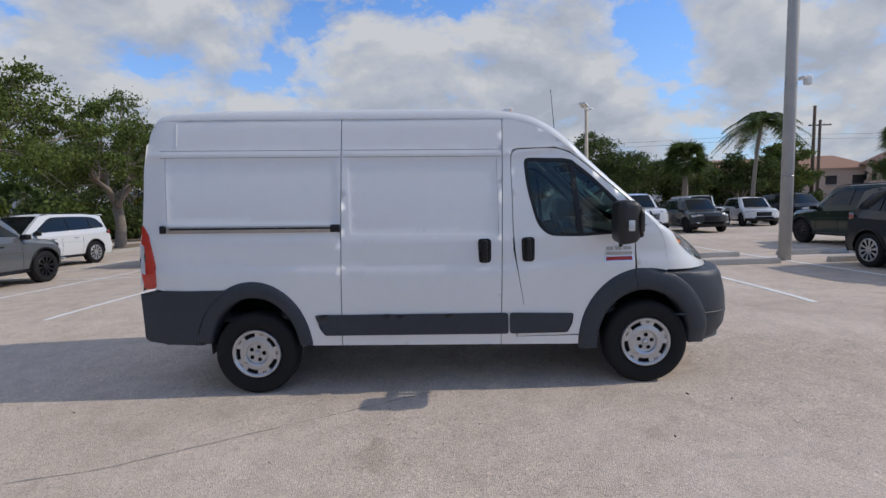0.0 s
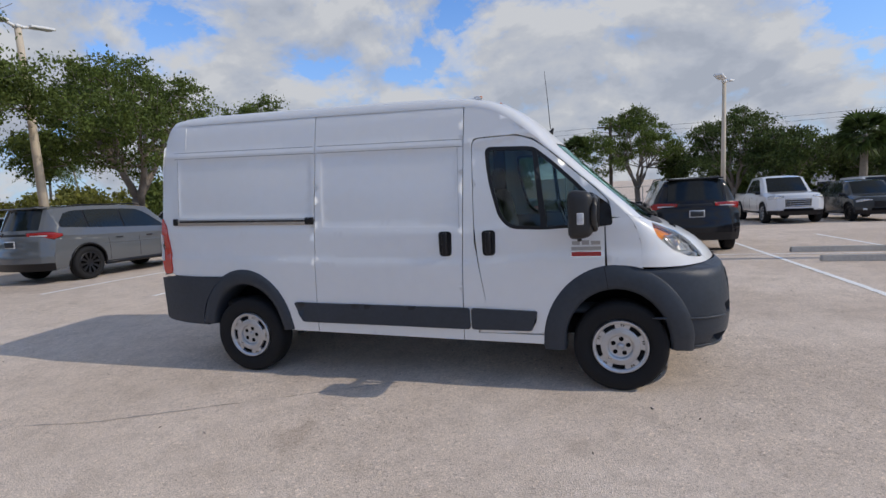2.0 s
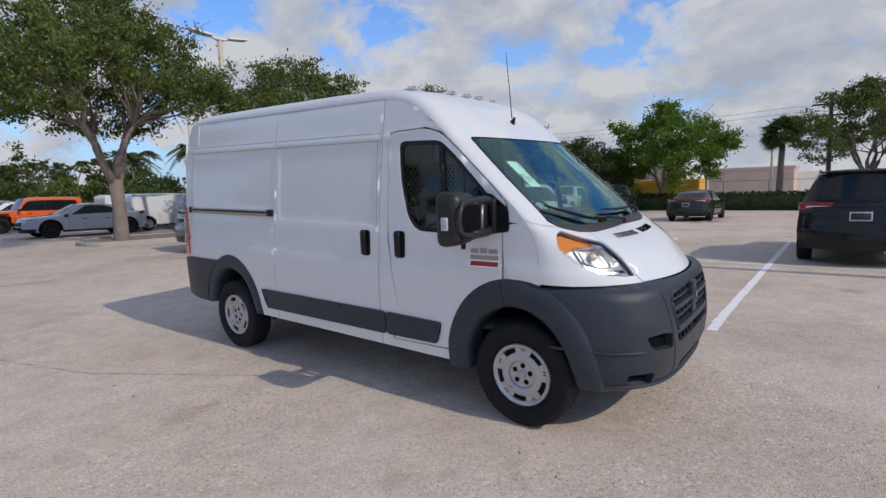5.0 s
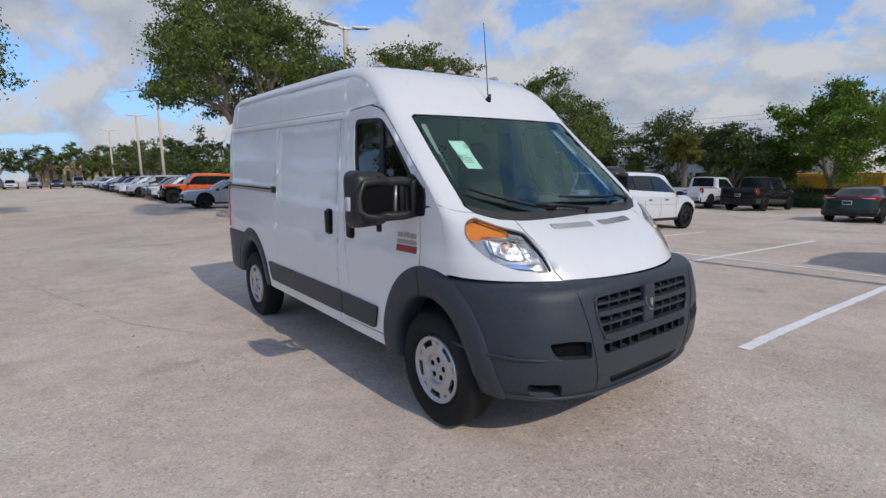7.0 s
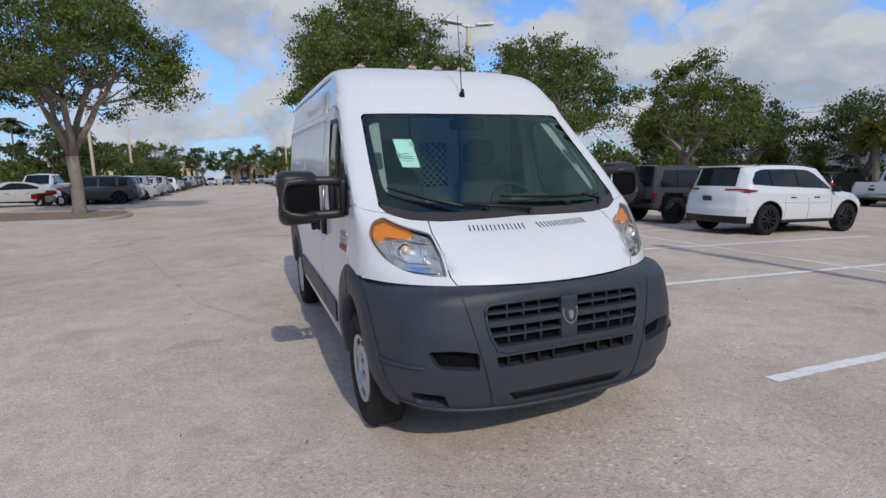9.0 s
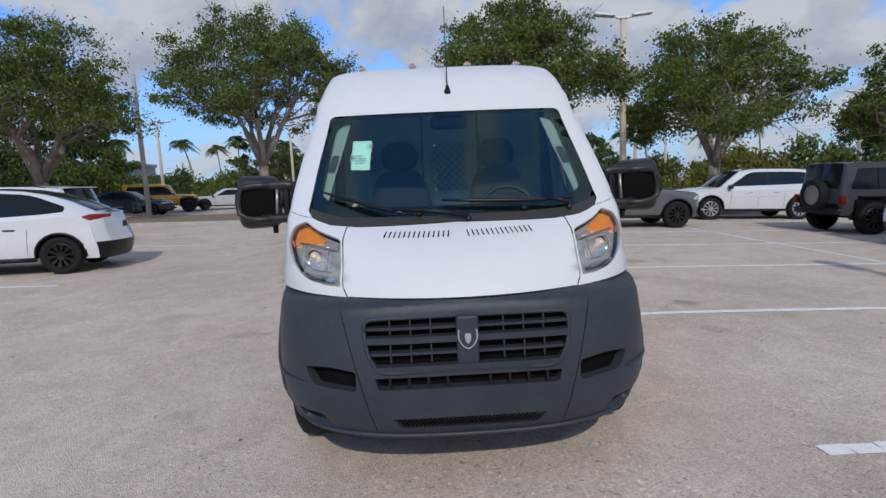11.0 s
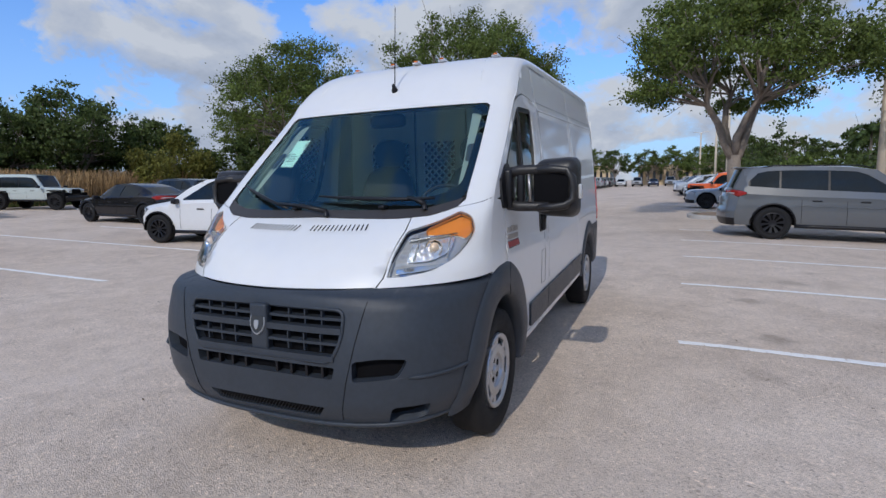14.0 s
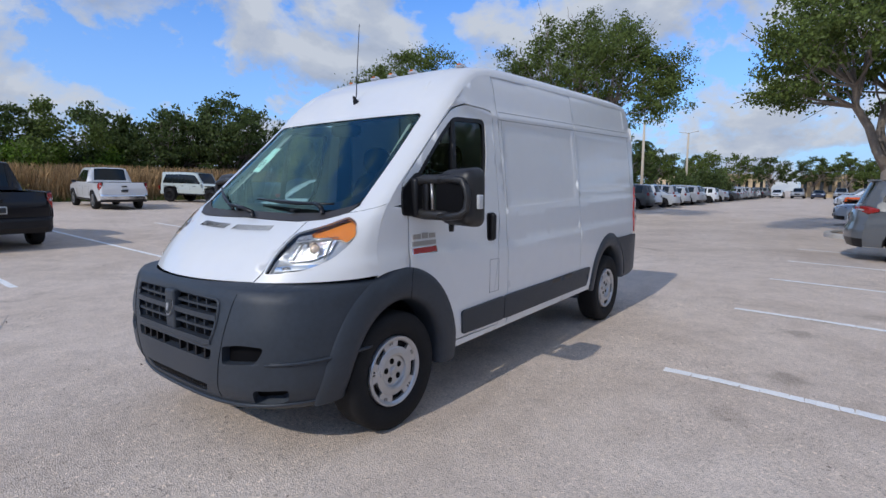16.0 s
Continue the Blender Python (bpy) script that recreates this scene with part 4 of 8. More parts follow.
def bumper(w, z):
    """The bumper's face: w along it from the middle, z up."""
    key = round(z, 4)
    if key not in _plan:
        xf, xb = front_x(z), 1.42
        hw = smooth_interp(z, [.24, .32, .45, .60, .97], [.85, .945, .992, 1.010, .998])
        n = plan_n(z)
        c, q = np.cos(ANG) ** (2 / n), np.sin(ANG) ** (2 / n)
        pts = np.stack([xb + (xf - xb) * q, hw * c], 1)[::-1]
        _plan[key] = (pts, np.r_[0, np.cumsum(np.linalg.norm(np.diff(pts, axis=0), axis=1))])
    pts, ln = _plan[key]
    a = min(abs(w), ln[-1])
    return (np.interp(a, ln, pts[:, 0]), math.copysign(np.interp(a, ln, pts[:, 1]), w), z)


def off_arch(c):
    return ((c.x - 1.47) / .46) ** 2 + ((c.z - HUB_Z) / .56) ** 2 > 1


GR = rounded([(-.485, .885), (.485, .885), (.475, .74), (.42, .635), (-.42, .635), (-.475, .74)], [.05, .05, .1, .05, .05, .1], 5)
SLOT = rounded([(-.44, .612), (.44, .612), (.425, .555), (-.425, .555)], .012, 3)
FOG = rounded([(.53, .645), (.66, .668), (.80, .662), (.765, .60), (.74, .575), (.53, .55)], [.02, .05, .03, .03, .02, .02], 4)
LOW = rounded([(.715, .425), (.905, .43), (.88, .365), (.84, .345), (.67, .325)], .025, 3)
MESH = rounded([(-.37, .405), (.37, .405), (.32, .345), (-.32, .345)], .01, 3)


def fl(poly):
    return [(-w, z) for w, z in poly]


BMID = (1.0, 0, .6)
bump_bm = sheet(rounded([(-1.62, .955), (-.9, .972), (0, .957), (.9, .972), (1.62, .955), (1.62, .26), (1.15, .29), (.80, .28), (.4, .275), (-.4, .275), (-.80, .28), (-1.15, .29), (-1.62, .26)], 0.0), bumper, .035,
                lines=[[(w, z) for w in np.arange(-1.6, 1.61, .05)] for z in (.90, .93, .945, .959)],
                holes=[GR, SLOT, FOG, fl(FOG), LOW, fl(LOW), MESH], keep=off_arch)
bump = part("front_bumper", hem(outward(bump_bm, BMID), .05), M["plastic"], van, "charcoal moulded front bumper and grille surround")


# near-black sheet behind an opening, coloured as its shaded depth
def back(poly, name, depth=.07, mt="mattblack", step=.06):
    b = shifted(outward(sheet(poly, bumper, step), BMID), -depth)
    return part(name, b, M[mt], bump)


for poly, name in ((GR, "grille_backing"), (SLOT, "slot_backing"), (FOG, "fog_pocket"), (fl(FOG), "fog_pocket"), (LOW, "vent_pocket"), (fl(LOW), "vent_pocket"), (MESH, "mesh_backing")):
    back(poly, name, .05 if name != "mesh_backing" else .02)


def bar_on(w0, w1, z0, z1, thick, out, name, mt, host, n=14):
    """A bar of rectangular section along the bumper's face."""
    verts, faces = [], []
    for i in range(n + 1):
        w, z = w0 + (w1 - w0) * i / n, z0 + (z1 - z0) * i / n
        p = Vector(bumper(w, z))
        for dx, dz in ((out, thick / 2), (out, -thick / 2), (out - .045, -thick / 2), (out - .045, thick / 2)):
            verts.append(p + Vector((dx, 0, dz)))
    for i in range(n):
        for k in range(4):
            a, b = 4 * i + k, 4 * i + (k + 1) % 4
            faces.append((a, b, b + 4, a + 4))
    faces += [(0, 1, 2, 3), (4 * n + 3, 4 * n + 2, 4 * n + 1, 4 * n)]
    return part(name, (verts, faces), M[mt], host, smooth=False)


grille = part("grille", (lambda g: g)(tube([bumper(w, z) for w, z in GR] + [bumper(*GR[0])], [.010] * (len(GR) + 1), 6)), M["plastic"], van, "charcoal grille with two broad bars and a chrome emblem")
for z in (.787, ):
    bar_on(-.478, .478, z, z, .030, .012, "grille_bar", "plastic", grille)
bar_on(-.44, .44, .655, .655, .026, .010, "grille_bar", "plastic", grille)
for z, hw in ((.838, .475), (.722, .455)):
    bar_on(-hw, hw, z, z, .013, -.004, "grille_wire", "plastic", grille)
for sgn in (-1, 1):
    for w in (.17, .265, .36):
        for z0, z1 in ((.805, .876), (.678, .765)):
            p0, p1 = Vector(bumper(sgn * w, z0)), Vector(bumper(sgn * w, z1))
            part("grille_fin", box(.024, .008, z1 - z0, ((p0 + p1) / 2) - Vector((.018, 0, 0)), .002, 1), M["plastic"], grille, smooth=False)
    for w in (.10, .19, .28, .37):
        p0 = Vector(bumper(sgn * w, .584))
        part("slot_fin", box(.03, .014, .055, p0 - Vector((.02, 0, 0)), .002, 1), M["black"], grille, smooth=False)
post = part("grille_post", box(.05, .105, .255, Vector(bumper(0, .765)) - Vector((.012, 0, 0)), .014, 3), M["plastic"], grille)
shield = rounded([(-.043, .835), (.043, .835), (.048, .79), (.03, .752), (0, .732), (-.03, .752), (-.048, .79)], .012, 3)
emb = part("emblem", hem(shifted(outward(sheet(shield, bumper, .02), BMID), .022), .02), M["silver"], post, "chrome shield emblem")
part("emblem_field", hem(shifted(outward(sheet([(w * .86, .785 + (z - .785) * .86) for w, z in shield], bumper, .02), BMID), .025), .004), M["ink"], emb)
part("emblem_figure", hem(shifted(outward(sheet([(w * .30, .785 + (z - .785) * .46) for w, z in shield], bumper, .02), BMID), .030), .006), M["silver"], emb)
# bumper seams, lip, lower mesh
for sgn in (-1, 1):
    pts = [bumper(sgn * w, z) for w, z in [(.60 - .244 * (.955 - z), z) for z in np.linspace(.955, .34, 19)]]
    part("bumper_seam", tube([Vector(p) + Vector((.001, 0, 0)) for p in pts], [.0017] * len(pts), 5), M["mattblack"], bump)
    pts = [bumper(sgn * w, z) for w, z in ((.54, .545), (.74, .57), (.86, .585), (1.0, .595), (1.1, .60))]
    part("bumper_crease", tube(pts, [.002, .004, .004, .003, .001], 6), M["plastic"], bump)
for sgn in (-1, 1):
    pts = [Vector(bumper(sgn * w, .575 + .02 * (w - .8))) + Vector((.004, sgn * .002, 0)) for w in np.linspace(.80, 1.42, 14)]
    part("bumper_step", tube(pts, [.003] + [.010] * 12 + [.004], 6), M["plastic"], bump)
lip = [bumper(w, .335 - .035 * math.cos(min(1, abs(w) / .9) * 1.57)) for w in np.linspace(-1.08, 1.08, 31)]
part("bumper_lip", tube([Vector(p) + Vector((.004, 0, 0)) for p in lip], [.004, .006, .008, .010] + [.012] * 23 + [.010, .008, .006, .004], 6), M["plastic"], bump)
for k in range(-17, 18):
    w = k * .02
    part("mesh_wire", tube([Vector(bumper(w - .025, .348)) - Vector((.008, 0, 0)), Vector(bumper(w + .025, .402)) - Vector((.008, 0, 0))], [.003] * 2, 4), M["black"], bump)

# wheel arch flares
def arch_flare(hx, rx, rz, width, a0, a1, s, n=40):
    verts, faces = [], []
    for i in range(n + 1):
        a = radians(a0 + (a1 - a0) * i / n)
        row = []
        for k, (f, out) in enumerate(((1.0, .002), (.985, .010), (.93, .016), (.86, .018), (.80, .014), (.765, .0), (.755, -.05), (.75, -.16))):
            rr = 1 - (1 - f) * width / .25
            x, z = hx + rx * rr * math.cos(a), HUB_Z + rz * rr * math.sin(a)
            zz = max(z, .32)
            y = side_y(min(x, 1.449), zz)
            if hx > 0:
                bw = smooth_interp(zz, [.24, .32, .45, .60, .97], [.85, .945, .992, 1.010, .998])
                y += (bw - y) * ease((x - .95) / .5) if x < 1.45 else 0
                if x >= 1.45:
                    n_ = plan_n(zz)
                    y = bw * max(0, 1 - ((x - 1.42) / (front_x(zz) - 1.42)) ** n_) ** (1 / n_)
            flush = ease((x - 1.5) / .3) * ease((.85 - z) / .3) if hx > 0 else 0
            verts.append((x, s * (y + out + flush * (.004 if out > .005 else 0)), max(z, .30)))
    m = 8
    faces = [(i * m + k, (i + 1) * m + k, (i + 1) * m + k + 1, i * m + k + 1) for i in range(n) for k in range(m - 1)]
    return verts, faces


for s in (-1, 1):
    a = radians(99)
    joint = [(1.475 + .572 * f * math.cos(a), HUB_Z + .640 * f * math.sin(a)) for f in np.linspace(.70, 1.0, 7)]
    part("flare_joint", tube([(x, s * (smooth_interp(z, [.60, .97], [1.010, .998]) + .017), z) for x, z in joint], [.0016] * 7, 5), M["mattblack"], van)
    part("front_arch_flare", arch_flare(1.475, .572, .640, .32, 188, -6, s), M["plastic"], van, "charcoal wheel arch flare")
    part("rear_arch_flare", arch_flare(HUB_R, .515, .625, .25, 4, 171, s), M["plastic"], van, "charcoal wheel arch flare")
    for hx, r in ((HUB_F, .50), (HUB_R, .46)):
        verts, faces = [], []
        for i in range(21):
            a = radians(-8 + 196 * i / 20)
            for y in (.85, .60):
                verts.append((hx + r * math.cos(a), s * y, HUB_Z + r * math.sin(a) * 1.02))
        faces = [(2 * i, 2 * i + 1, 2 * i + 3, 2 * i + 2) for i in range(20)]
        part("arch_liner", (verts, faces), M["plastic"], van)
        # near-black box: the shade inside the wheel well, given as colour
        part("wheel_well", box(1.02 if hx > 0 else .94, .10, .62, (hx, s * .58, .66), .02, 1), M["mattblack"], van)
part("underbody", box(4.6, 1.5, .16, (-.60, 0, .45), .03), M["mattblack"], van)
part("rear_axle", tube([(HUB_R, -.8, HUB_Z), (HUB_R, .8, HUB_Z)], [.05, .05], 10), M["mattblack"], van)
part("rear_bumper_bar", box(.16, 1.75, .42, (-2.90, 0, .69), .04), M["plastic"], van)

# wheels
TYRE = [(.222, .085), (.245, .105), (.29, .118), (.335, .115), (.358, .098), (.366, .07), (.366, .0), (.366, -.07), (.358, -.098), (.335, -.115), (.25, -.105), (.222, -.085)]
tyre_mesh = mesh_of("tyre", *lathe([(r, d * .93) for r, d in TYRE], 48), M["rubber"])


def wheel_cover():
    """A silver wheel cover: five broad spokes with a slit each, five openings between them; outside towards -y."""
    verts, faces = [], []
    n = 120
    radii = [.0, .026, .031, .084, .092, .098, .112, .120, .146, .151, .168, .187, .192, .205, .213, .217, .219]
    depth = [-.081, -.081, -.073, -.072, -.075, -.089, -.094, -.093, -.089, -.086, -.086, -.088, -.094, -.101, -.101, -.095, -.06]
    for i in range(n):
        a = 2 * math.pi * i / n
        for r, d in zip(radii, depth):
            verts.append((r * math.cos(a), d, r * math.sin(a)))
    m = len(radii)
    gone = set()
    for i in range(n):
        ph = i % 24
        for k in range(m - 1):
            if ph < 11 and k in (9, 10) or ph in (16, 18) and k == 10:
                gone.add((i, k))
    for i in range(n):
        for k in range(m - 1):
            a, b = i * m + k, ((i + 1) % n) * m + k
            if (i, k) not in gone:
                faces.append((a, b, b + 1, a + 1))
    # the openings' side walls
    for i, k in gone:
        for di, dk, e in ((-1, 0, (i * m + k, i * m + k + 1)), (1, 0, (((i + 1) % n) * m + k, ((i + 1) % n) * m + k + 1)), (0, -1, (i * m + k, ((i + 1) % n) * m + k)), (0, 1, (i * m + k + 1, ((i + 1) % n) * m + k + 1))):
            if ((i + di) % n, k + dk) not in gone:
                p, q = verts[e[0]], verts[e[1]]
                verts += [(p[0], -.066, p[2]), (q[0], -.066, q[2])]
                faces.append((e[0], e[1], len(verts) - 1, len(verts) - 2))
    return verts, faces


cover_mesh = mesh_of("wheel_cover", *wheel_cover(), M["silver"], smooth=False)
disc_mesh = mesh_of("wheel_disc", *lathe([(0, -.05), (.15, -.05), (.21, -.062), (.23, -.045), (.23, .05)], 40), M["van_inner"])
bolt_mesh = mesh_of("wheel_bolt", *lathe([(0, -.0755), (.013, -.0755), (.0185, -.074), (.0195, -.06)], 14), M["mattblack"])
boss_mesh = mesh_of("centre_cap", *lathe([(0, -.086), (.018, -.086), (.023, -.082), (.024, -.07)], 16), M["silver"])


def wheel(m, turn):
    w = part("wheel", tyre_mesh, None, van, "black tyre on a silver five-spoke wheel cover", m)
    part("wheel_cover", cover_mesh, None, w, "silver wheel cover").matrix_basis = pose(0, 0, 0, 0, turn, 0)
    part("wheel_disc", disc_mesh, None, w)
    part("centre_cap", boss_mesh, None, w)
    for k in range(5):
        a = radians(72 * k - turn + 52)
        part("wheel_bolt", bolt_mesh, None, w, m=Matrix.Translation((.060 * math.cos(a), 0, .060 * math.sin(a))))


for hx, ty in ((HUB_F, .872), (HUB_R, .885)):
    wheel(pose(hx, -ty, .336), -32 if hx > 0 else -20)
    wheel(pose(hx, ty, .366, 0, 0, 180), 25)

# door mirrors
for s in (-1, 1):
    mir = part("door_mirror", hem(shifted(outward(sheet(rounded([(1.20, 1.30), (1.455, 1.315), (1.44, 1.47), (1.30, 1.575), (1.245, 1.57)], .03, 3), flank(s), .05), MID), .012), .03), M["black"], van, "large black towing door mirror")
    for z0, z1 in ((1.505, 1.53), (1.335, 1.318)):
        part("mirror_arm", tube([(1.31, s * .955, z0), (1.315, s * 1.05, z1), (1.31, s * 1.15, z1), (1.30, s * 1.22, z1)], [.036, .030, .030, .034], 10), M["mirrorblack"], mir)
    part("mirror_knuckle", box(.09, .06, .24, (1.315, s * .985, 1.42), .02, 2), M["black"], mir)
    b = bmesh.new()
    bmesh.ops.create_cube(b, size=1)
    for v in b.verts:
        v.co = Vector((v.co.x * .18, v.co.y * .27, v.co.z * .375))
        if v.co.x > 0:
            v.co.y *= .90
            v.co.z *= .88
        if v.co.y * s < 0:
            v.co.z *= .93
    bmesh.ops.bevel(b, geom=b.edges[:], offset=.066, segments=5, affect="EDGES", profile=.55)
    bmesh.ops.translate(b, verts=b.verts, vec=(1.225, s * 1.255, 1.425))
    part("mirror_housing", b, M["mirrorblack"], mir, "rounded black mirror housing with a recessed face")
    part("front_panel", box(.016, .20, .19, (1.312, s * 1.235, 1.425), .006, 2), M["mattblack"], mir)
    path = [(1.318, 1.12, 1.53), (1.322, 1.25, 1.532), (1.322, 1.325, 1.52), (1.318, 1.358, 1.48), (1.316, 1.364, 1.42), (1.318, 1.356, 1.36), (1.322, 1.32, 1.322), (1.322, 1.25, 1.314), (1.318, 1.12, 1.316)]
    part("front_frame", tube([(x, s * y, z) for x, y, z in path], [.020, .024, .024, .022, .021, .022, .024, .024, .020], 8), M["mirrorblack"], mir)
    part("inner_post", box(.05, .045, .20, (1.30, s * 1.055, 1.425), .015, 2), M["black"], mir)
    part("side_repeater", box(.05, .02, .085, (1.225, s * 1.388, 1.40), .008, 2), M["lens"], mir, "clear side repeater lens")
    part("mirror_glass", box(.006, .215, .27, (1.150, s * 1.245, 1.425), .002, 1), M["chrome"], mir, "mirror glass")
    part("pivot_pin", tube([(1.325, s * 1.118, 1.345), (1.325, s * 1.108, 1.505)], [.011] * 2, 8), M["steel"], mir)
    part("lower_knob", tube([(1.21, s * 1.17, 1.275), (1.21, s * 1.17, 1.215)], [.02, .016], 8), M["black"], mir)

# roof marker lamps, aerial
for y in (-.615, -.215, 0.0, .215, .615):
    u = u_at(.47 - .12 * (y / .615) ** 2)
    lo, hi = 0.0, 1.0
    for _ in range(20):
        mid_v = (lo + hi) / 2
        lo, hi = (mid_v, hi) if shell(u, mid_v)[1] < abs(y) else (lo, mid_v)
    p = Vector(shell(u, math.copysign(lo, y)))
    base = part("roof_marker_lamp", box(.11, .06, .018, p + Vector((0, 0, .006)), .01, 2), M["lens"], van, "small clear and amber roof marker lamp")
    part("marker_lens", box(.07, .045, .026, p + Vector((.006, 0, .020)), .011, 3, .7), M["lens"], base)
    part("marker_bulb", box(.03, .030, .022, p + Vector((.034, 0, .018)), .008, 2), M["amber"], base)
pa = Vector(shell(u_at(.924), .03))
ant = part("aerial", tube([pa + Vector((-.002, 0, .04)), pa + Vector((-.02, 0, .3)), pa + Vector((-.045, 0, .59))], [.0045, .0035, .0025], 6), M["black"], van, "thin black whip aerial")
part("aerial_base", moved(lathe([(.0, .055), (.010, .05), (.014, .03), (.022, .012), (.026, -.01)], 14, "z"), Matrix.Translation(pa) @ pose(0, 0, 0, 0, 30, 0)), M["black"], ant)
for s in (-1, 1):
    pts = [Vector(shell(u_at(x), s * v)) for x, v in ((.30, .64), (.45, .655), (.6, .675), (.8, .70), (.95, .72))]
    part("roof_rib", tube([p - Vector((0, 0, .004)) for p in pts], [.006, .009, .009, .008, .003], 6), M["white"], van)

# cab interior
part("dashboard", hem(box(.52, 1.72, .22, (1.38, 0, 1.17), .06, 3), 0.0), M["dash"], van, "dark grey dashboard")
part("dash_top", box(.42, 1.60, .05, (1.45, 0, 1.285), .02, 2), M["dash"], van)
part("instrument_hood", box(.18, .36, .10, (1.20, .42, 1.33), .04, 3), M["dash"], van)
ring = [(1.02 - .07 * math.sin(a), .42 + .19 * math.cos(a), 1.28 + .17 * math.sin(a)) for a in np.linspace(0, 2 * math.pi, 25)]
sw = part("steering_wheel", tube(ring, [.016] * 25, 8, False), M["black"], van, "black steering wheel")
part("wheel_boss", box(.06, .18, .09, (1.04, .42, 1.27), .02, 2), M["black"], sw)
for y in (-.36, .44):
    seat = part("cab_seat", box(.50, .50, .16, (.62, y, .92), .05, 3), M["fabric"], van, "charcoal cloth cab seat")
    b = pillow(.19, .54, .68, (0, 0, 0), 3.4, .80)
    bmesh.ops.rotate(b, verts=b.verts, cent=(0, 0, 0), matrix=Matrix.Rotation(radians(-10), 3, "Y"))
    bmesh.ops.translate(b, verts=b.verts, vec=(.40, y, 1.28))
    part("backrest", b, M["fabric"], seat)
    part("headrest", pillow(.14, .30, .25, (.325, y, 1.72), 2.5), M["fabric"], seat)
    for d in (-.06, .06):
        part("headrest_post", tube([(.345, y + d, 1.56), (.335, y + d, 1.66)], [.008] * 2, 6), M["chrome"], seat)
pw = sheet([(-.86, .6), (.86, .6), (.82, 2.27), (-.82, 2.27)], lambda y, z: (.20, y, z), .2, holes=[[(-.10, 1.43), (.19, 1.43), (.19, 1.82), (-.10, 1.82)], [(-.62, 1.43), (-.24, 1.43), (-.24, 1.82), (-.62, 1.82)]])
wall = part("partition", hem(pw, .02), M["trim"], van, "pale grey bulkhead with mesh windows")
for y0, y1 in ((-.10, .19), (-.62, -.24)):
    n = int((y1 - y0 + .39) / .062)
    segs = []
    for k in range(n):
        for sl in (1, -1):
            a = y0 - .39 + .062 * k if sl > 0 else y0 + .062 * k
            lo_, hi_ = max(y0, min(a, a + sl * .39)), min(y1, max(a, a + sl * .39))
            if hi_ - lo_ < .01:
                continue
            f0, f1 = ((lo_ - a) / .39, (hi_ - a) / .39) if sl > 0 else ((a - hi_) / .39, (a - lo_) / .39)
            ya, yb = (lo_, hi_) if sl > 0 else (hi_, lo_)
            segs.append(tube([(.21, ya, 1.43 + .39 * f0), (.21, yb, 1.43 + .39 * f1)], [.008, .008], 4, False))
    part("mesh_screen", join(*segs), M["trim"], wall, "expanded metal mesh screen")
part("partition_seam", box(.01, .012, 1.2, (.215, -.17, 1.75)), M["dash"], wall)
part("partition_seam", box(.01, .012, 1.2, (.215, .30, 1.75)), M["dash"], wall)
part("cargo_floor", box(3.2, 1.7, .04, (-1.3, 0, .62)), M["dash"], van)
part("cab_floor", box(1.3, 1.7, .04, (.85, 0, .60)), M["dash"], van)
part("headliner", shifted(outward(sheet([(u_at(.28), -.85), (u_at(.28), .85), (UT - .02, .82), (UT - .02, -.82)], on_shell, .12), MID), -.05), M["trim"], van)
part("mirror_pod", box(.10, .26, .09, Vector(on_shell(UT + .05, 0)) + Vector((-.09, .02, -.035)), .04, 4), M["mattblack"], van)
# price sheet behind the glass
stk = part("paper_notice", shifted(outward(sheet([(UT + .265, -.725), (UT + .265, -.580), (UT + .555, -.565), (UT + .555, -.700)], on_shell, .06), MID), -.014), M["paper"], van, "pale paper notice behind the windscreen")
for k, (du, w0, w1, th) in enumerate(((.415, -.675, -.63, .006), (.442, -.68, -.60, .006), (.465, -.68, -.60, .006), (.49, -.68, -.61, .005))):
    part("notice_bar", shifted(outward(sheet([(UT + du, w0), (UT + du, w1), (UT + du + th, w1), (UT + du + th, w0)], on_shell, .05), MID), -.0125), M["ink"], stk)

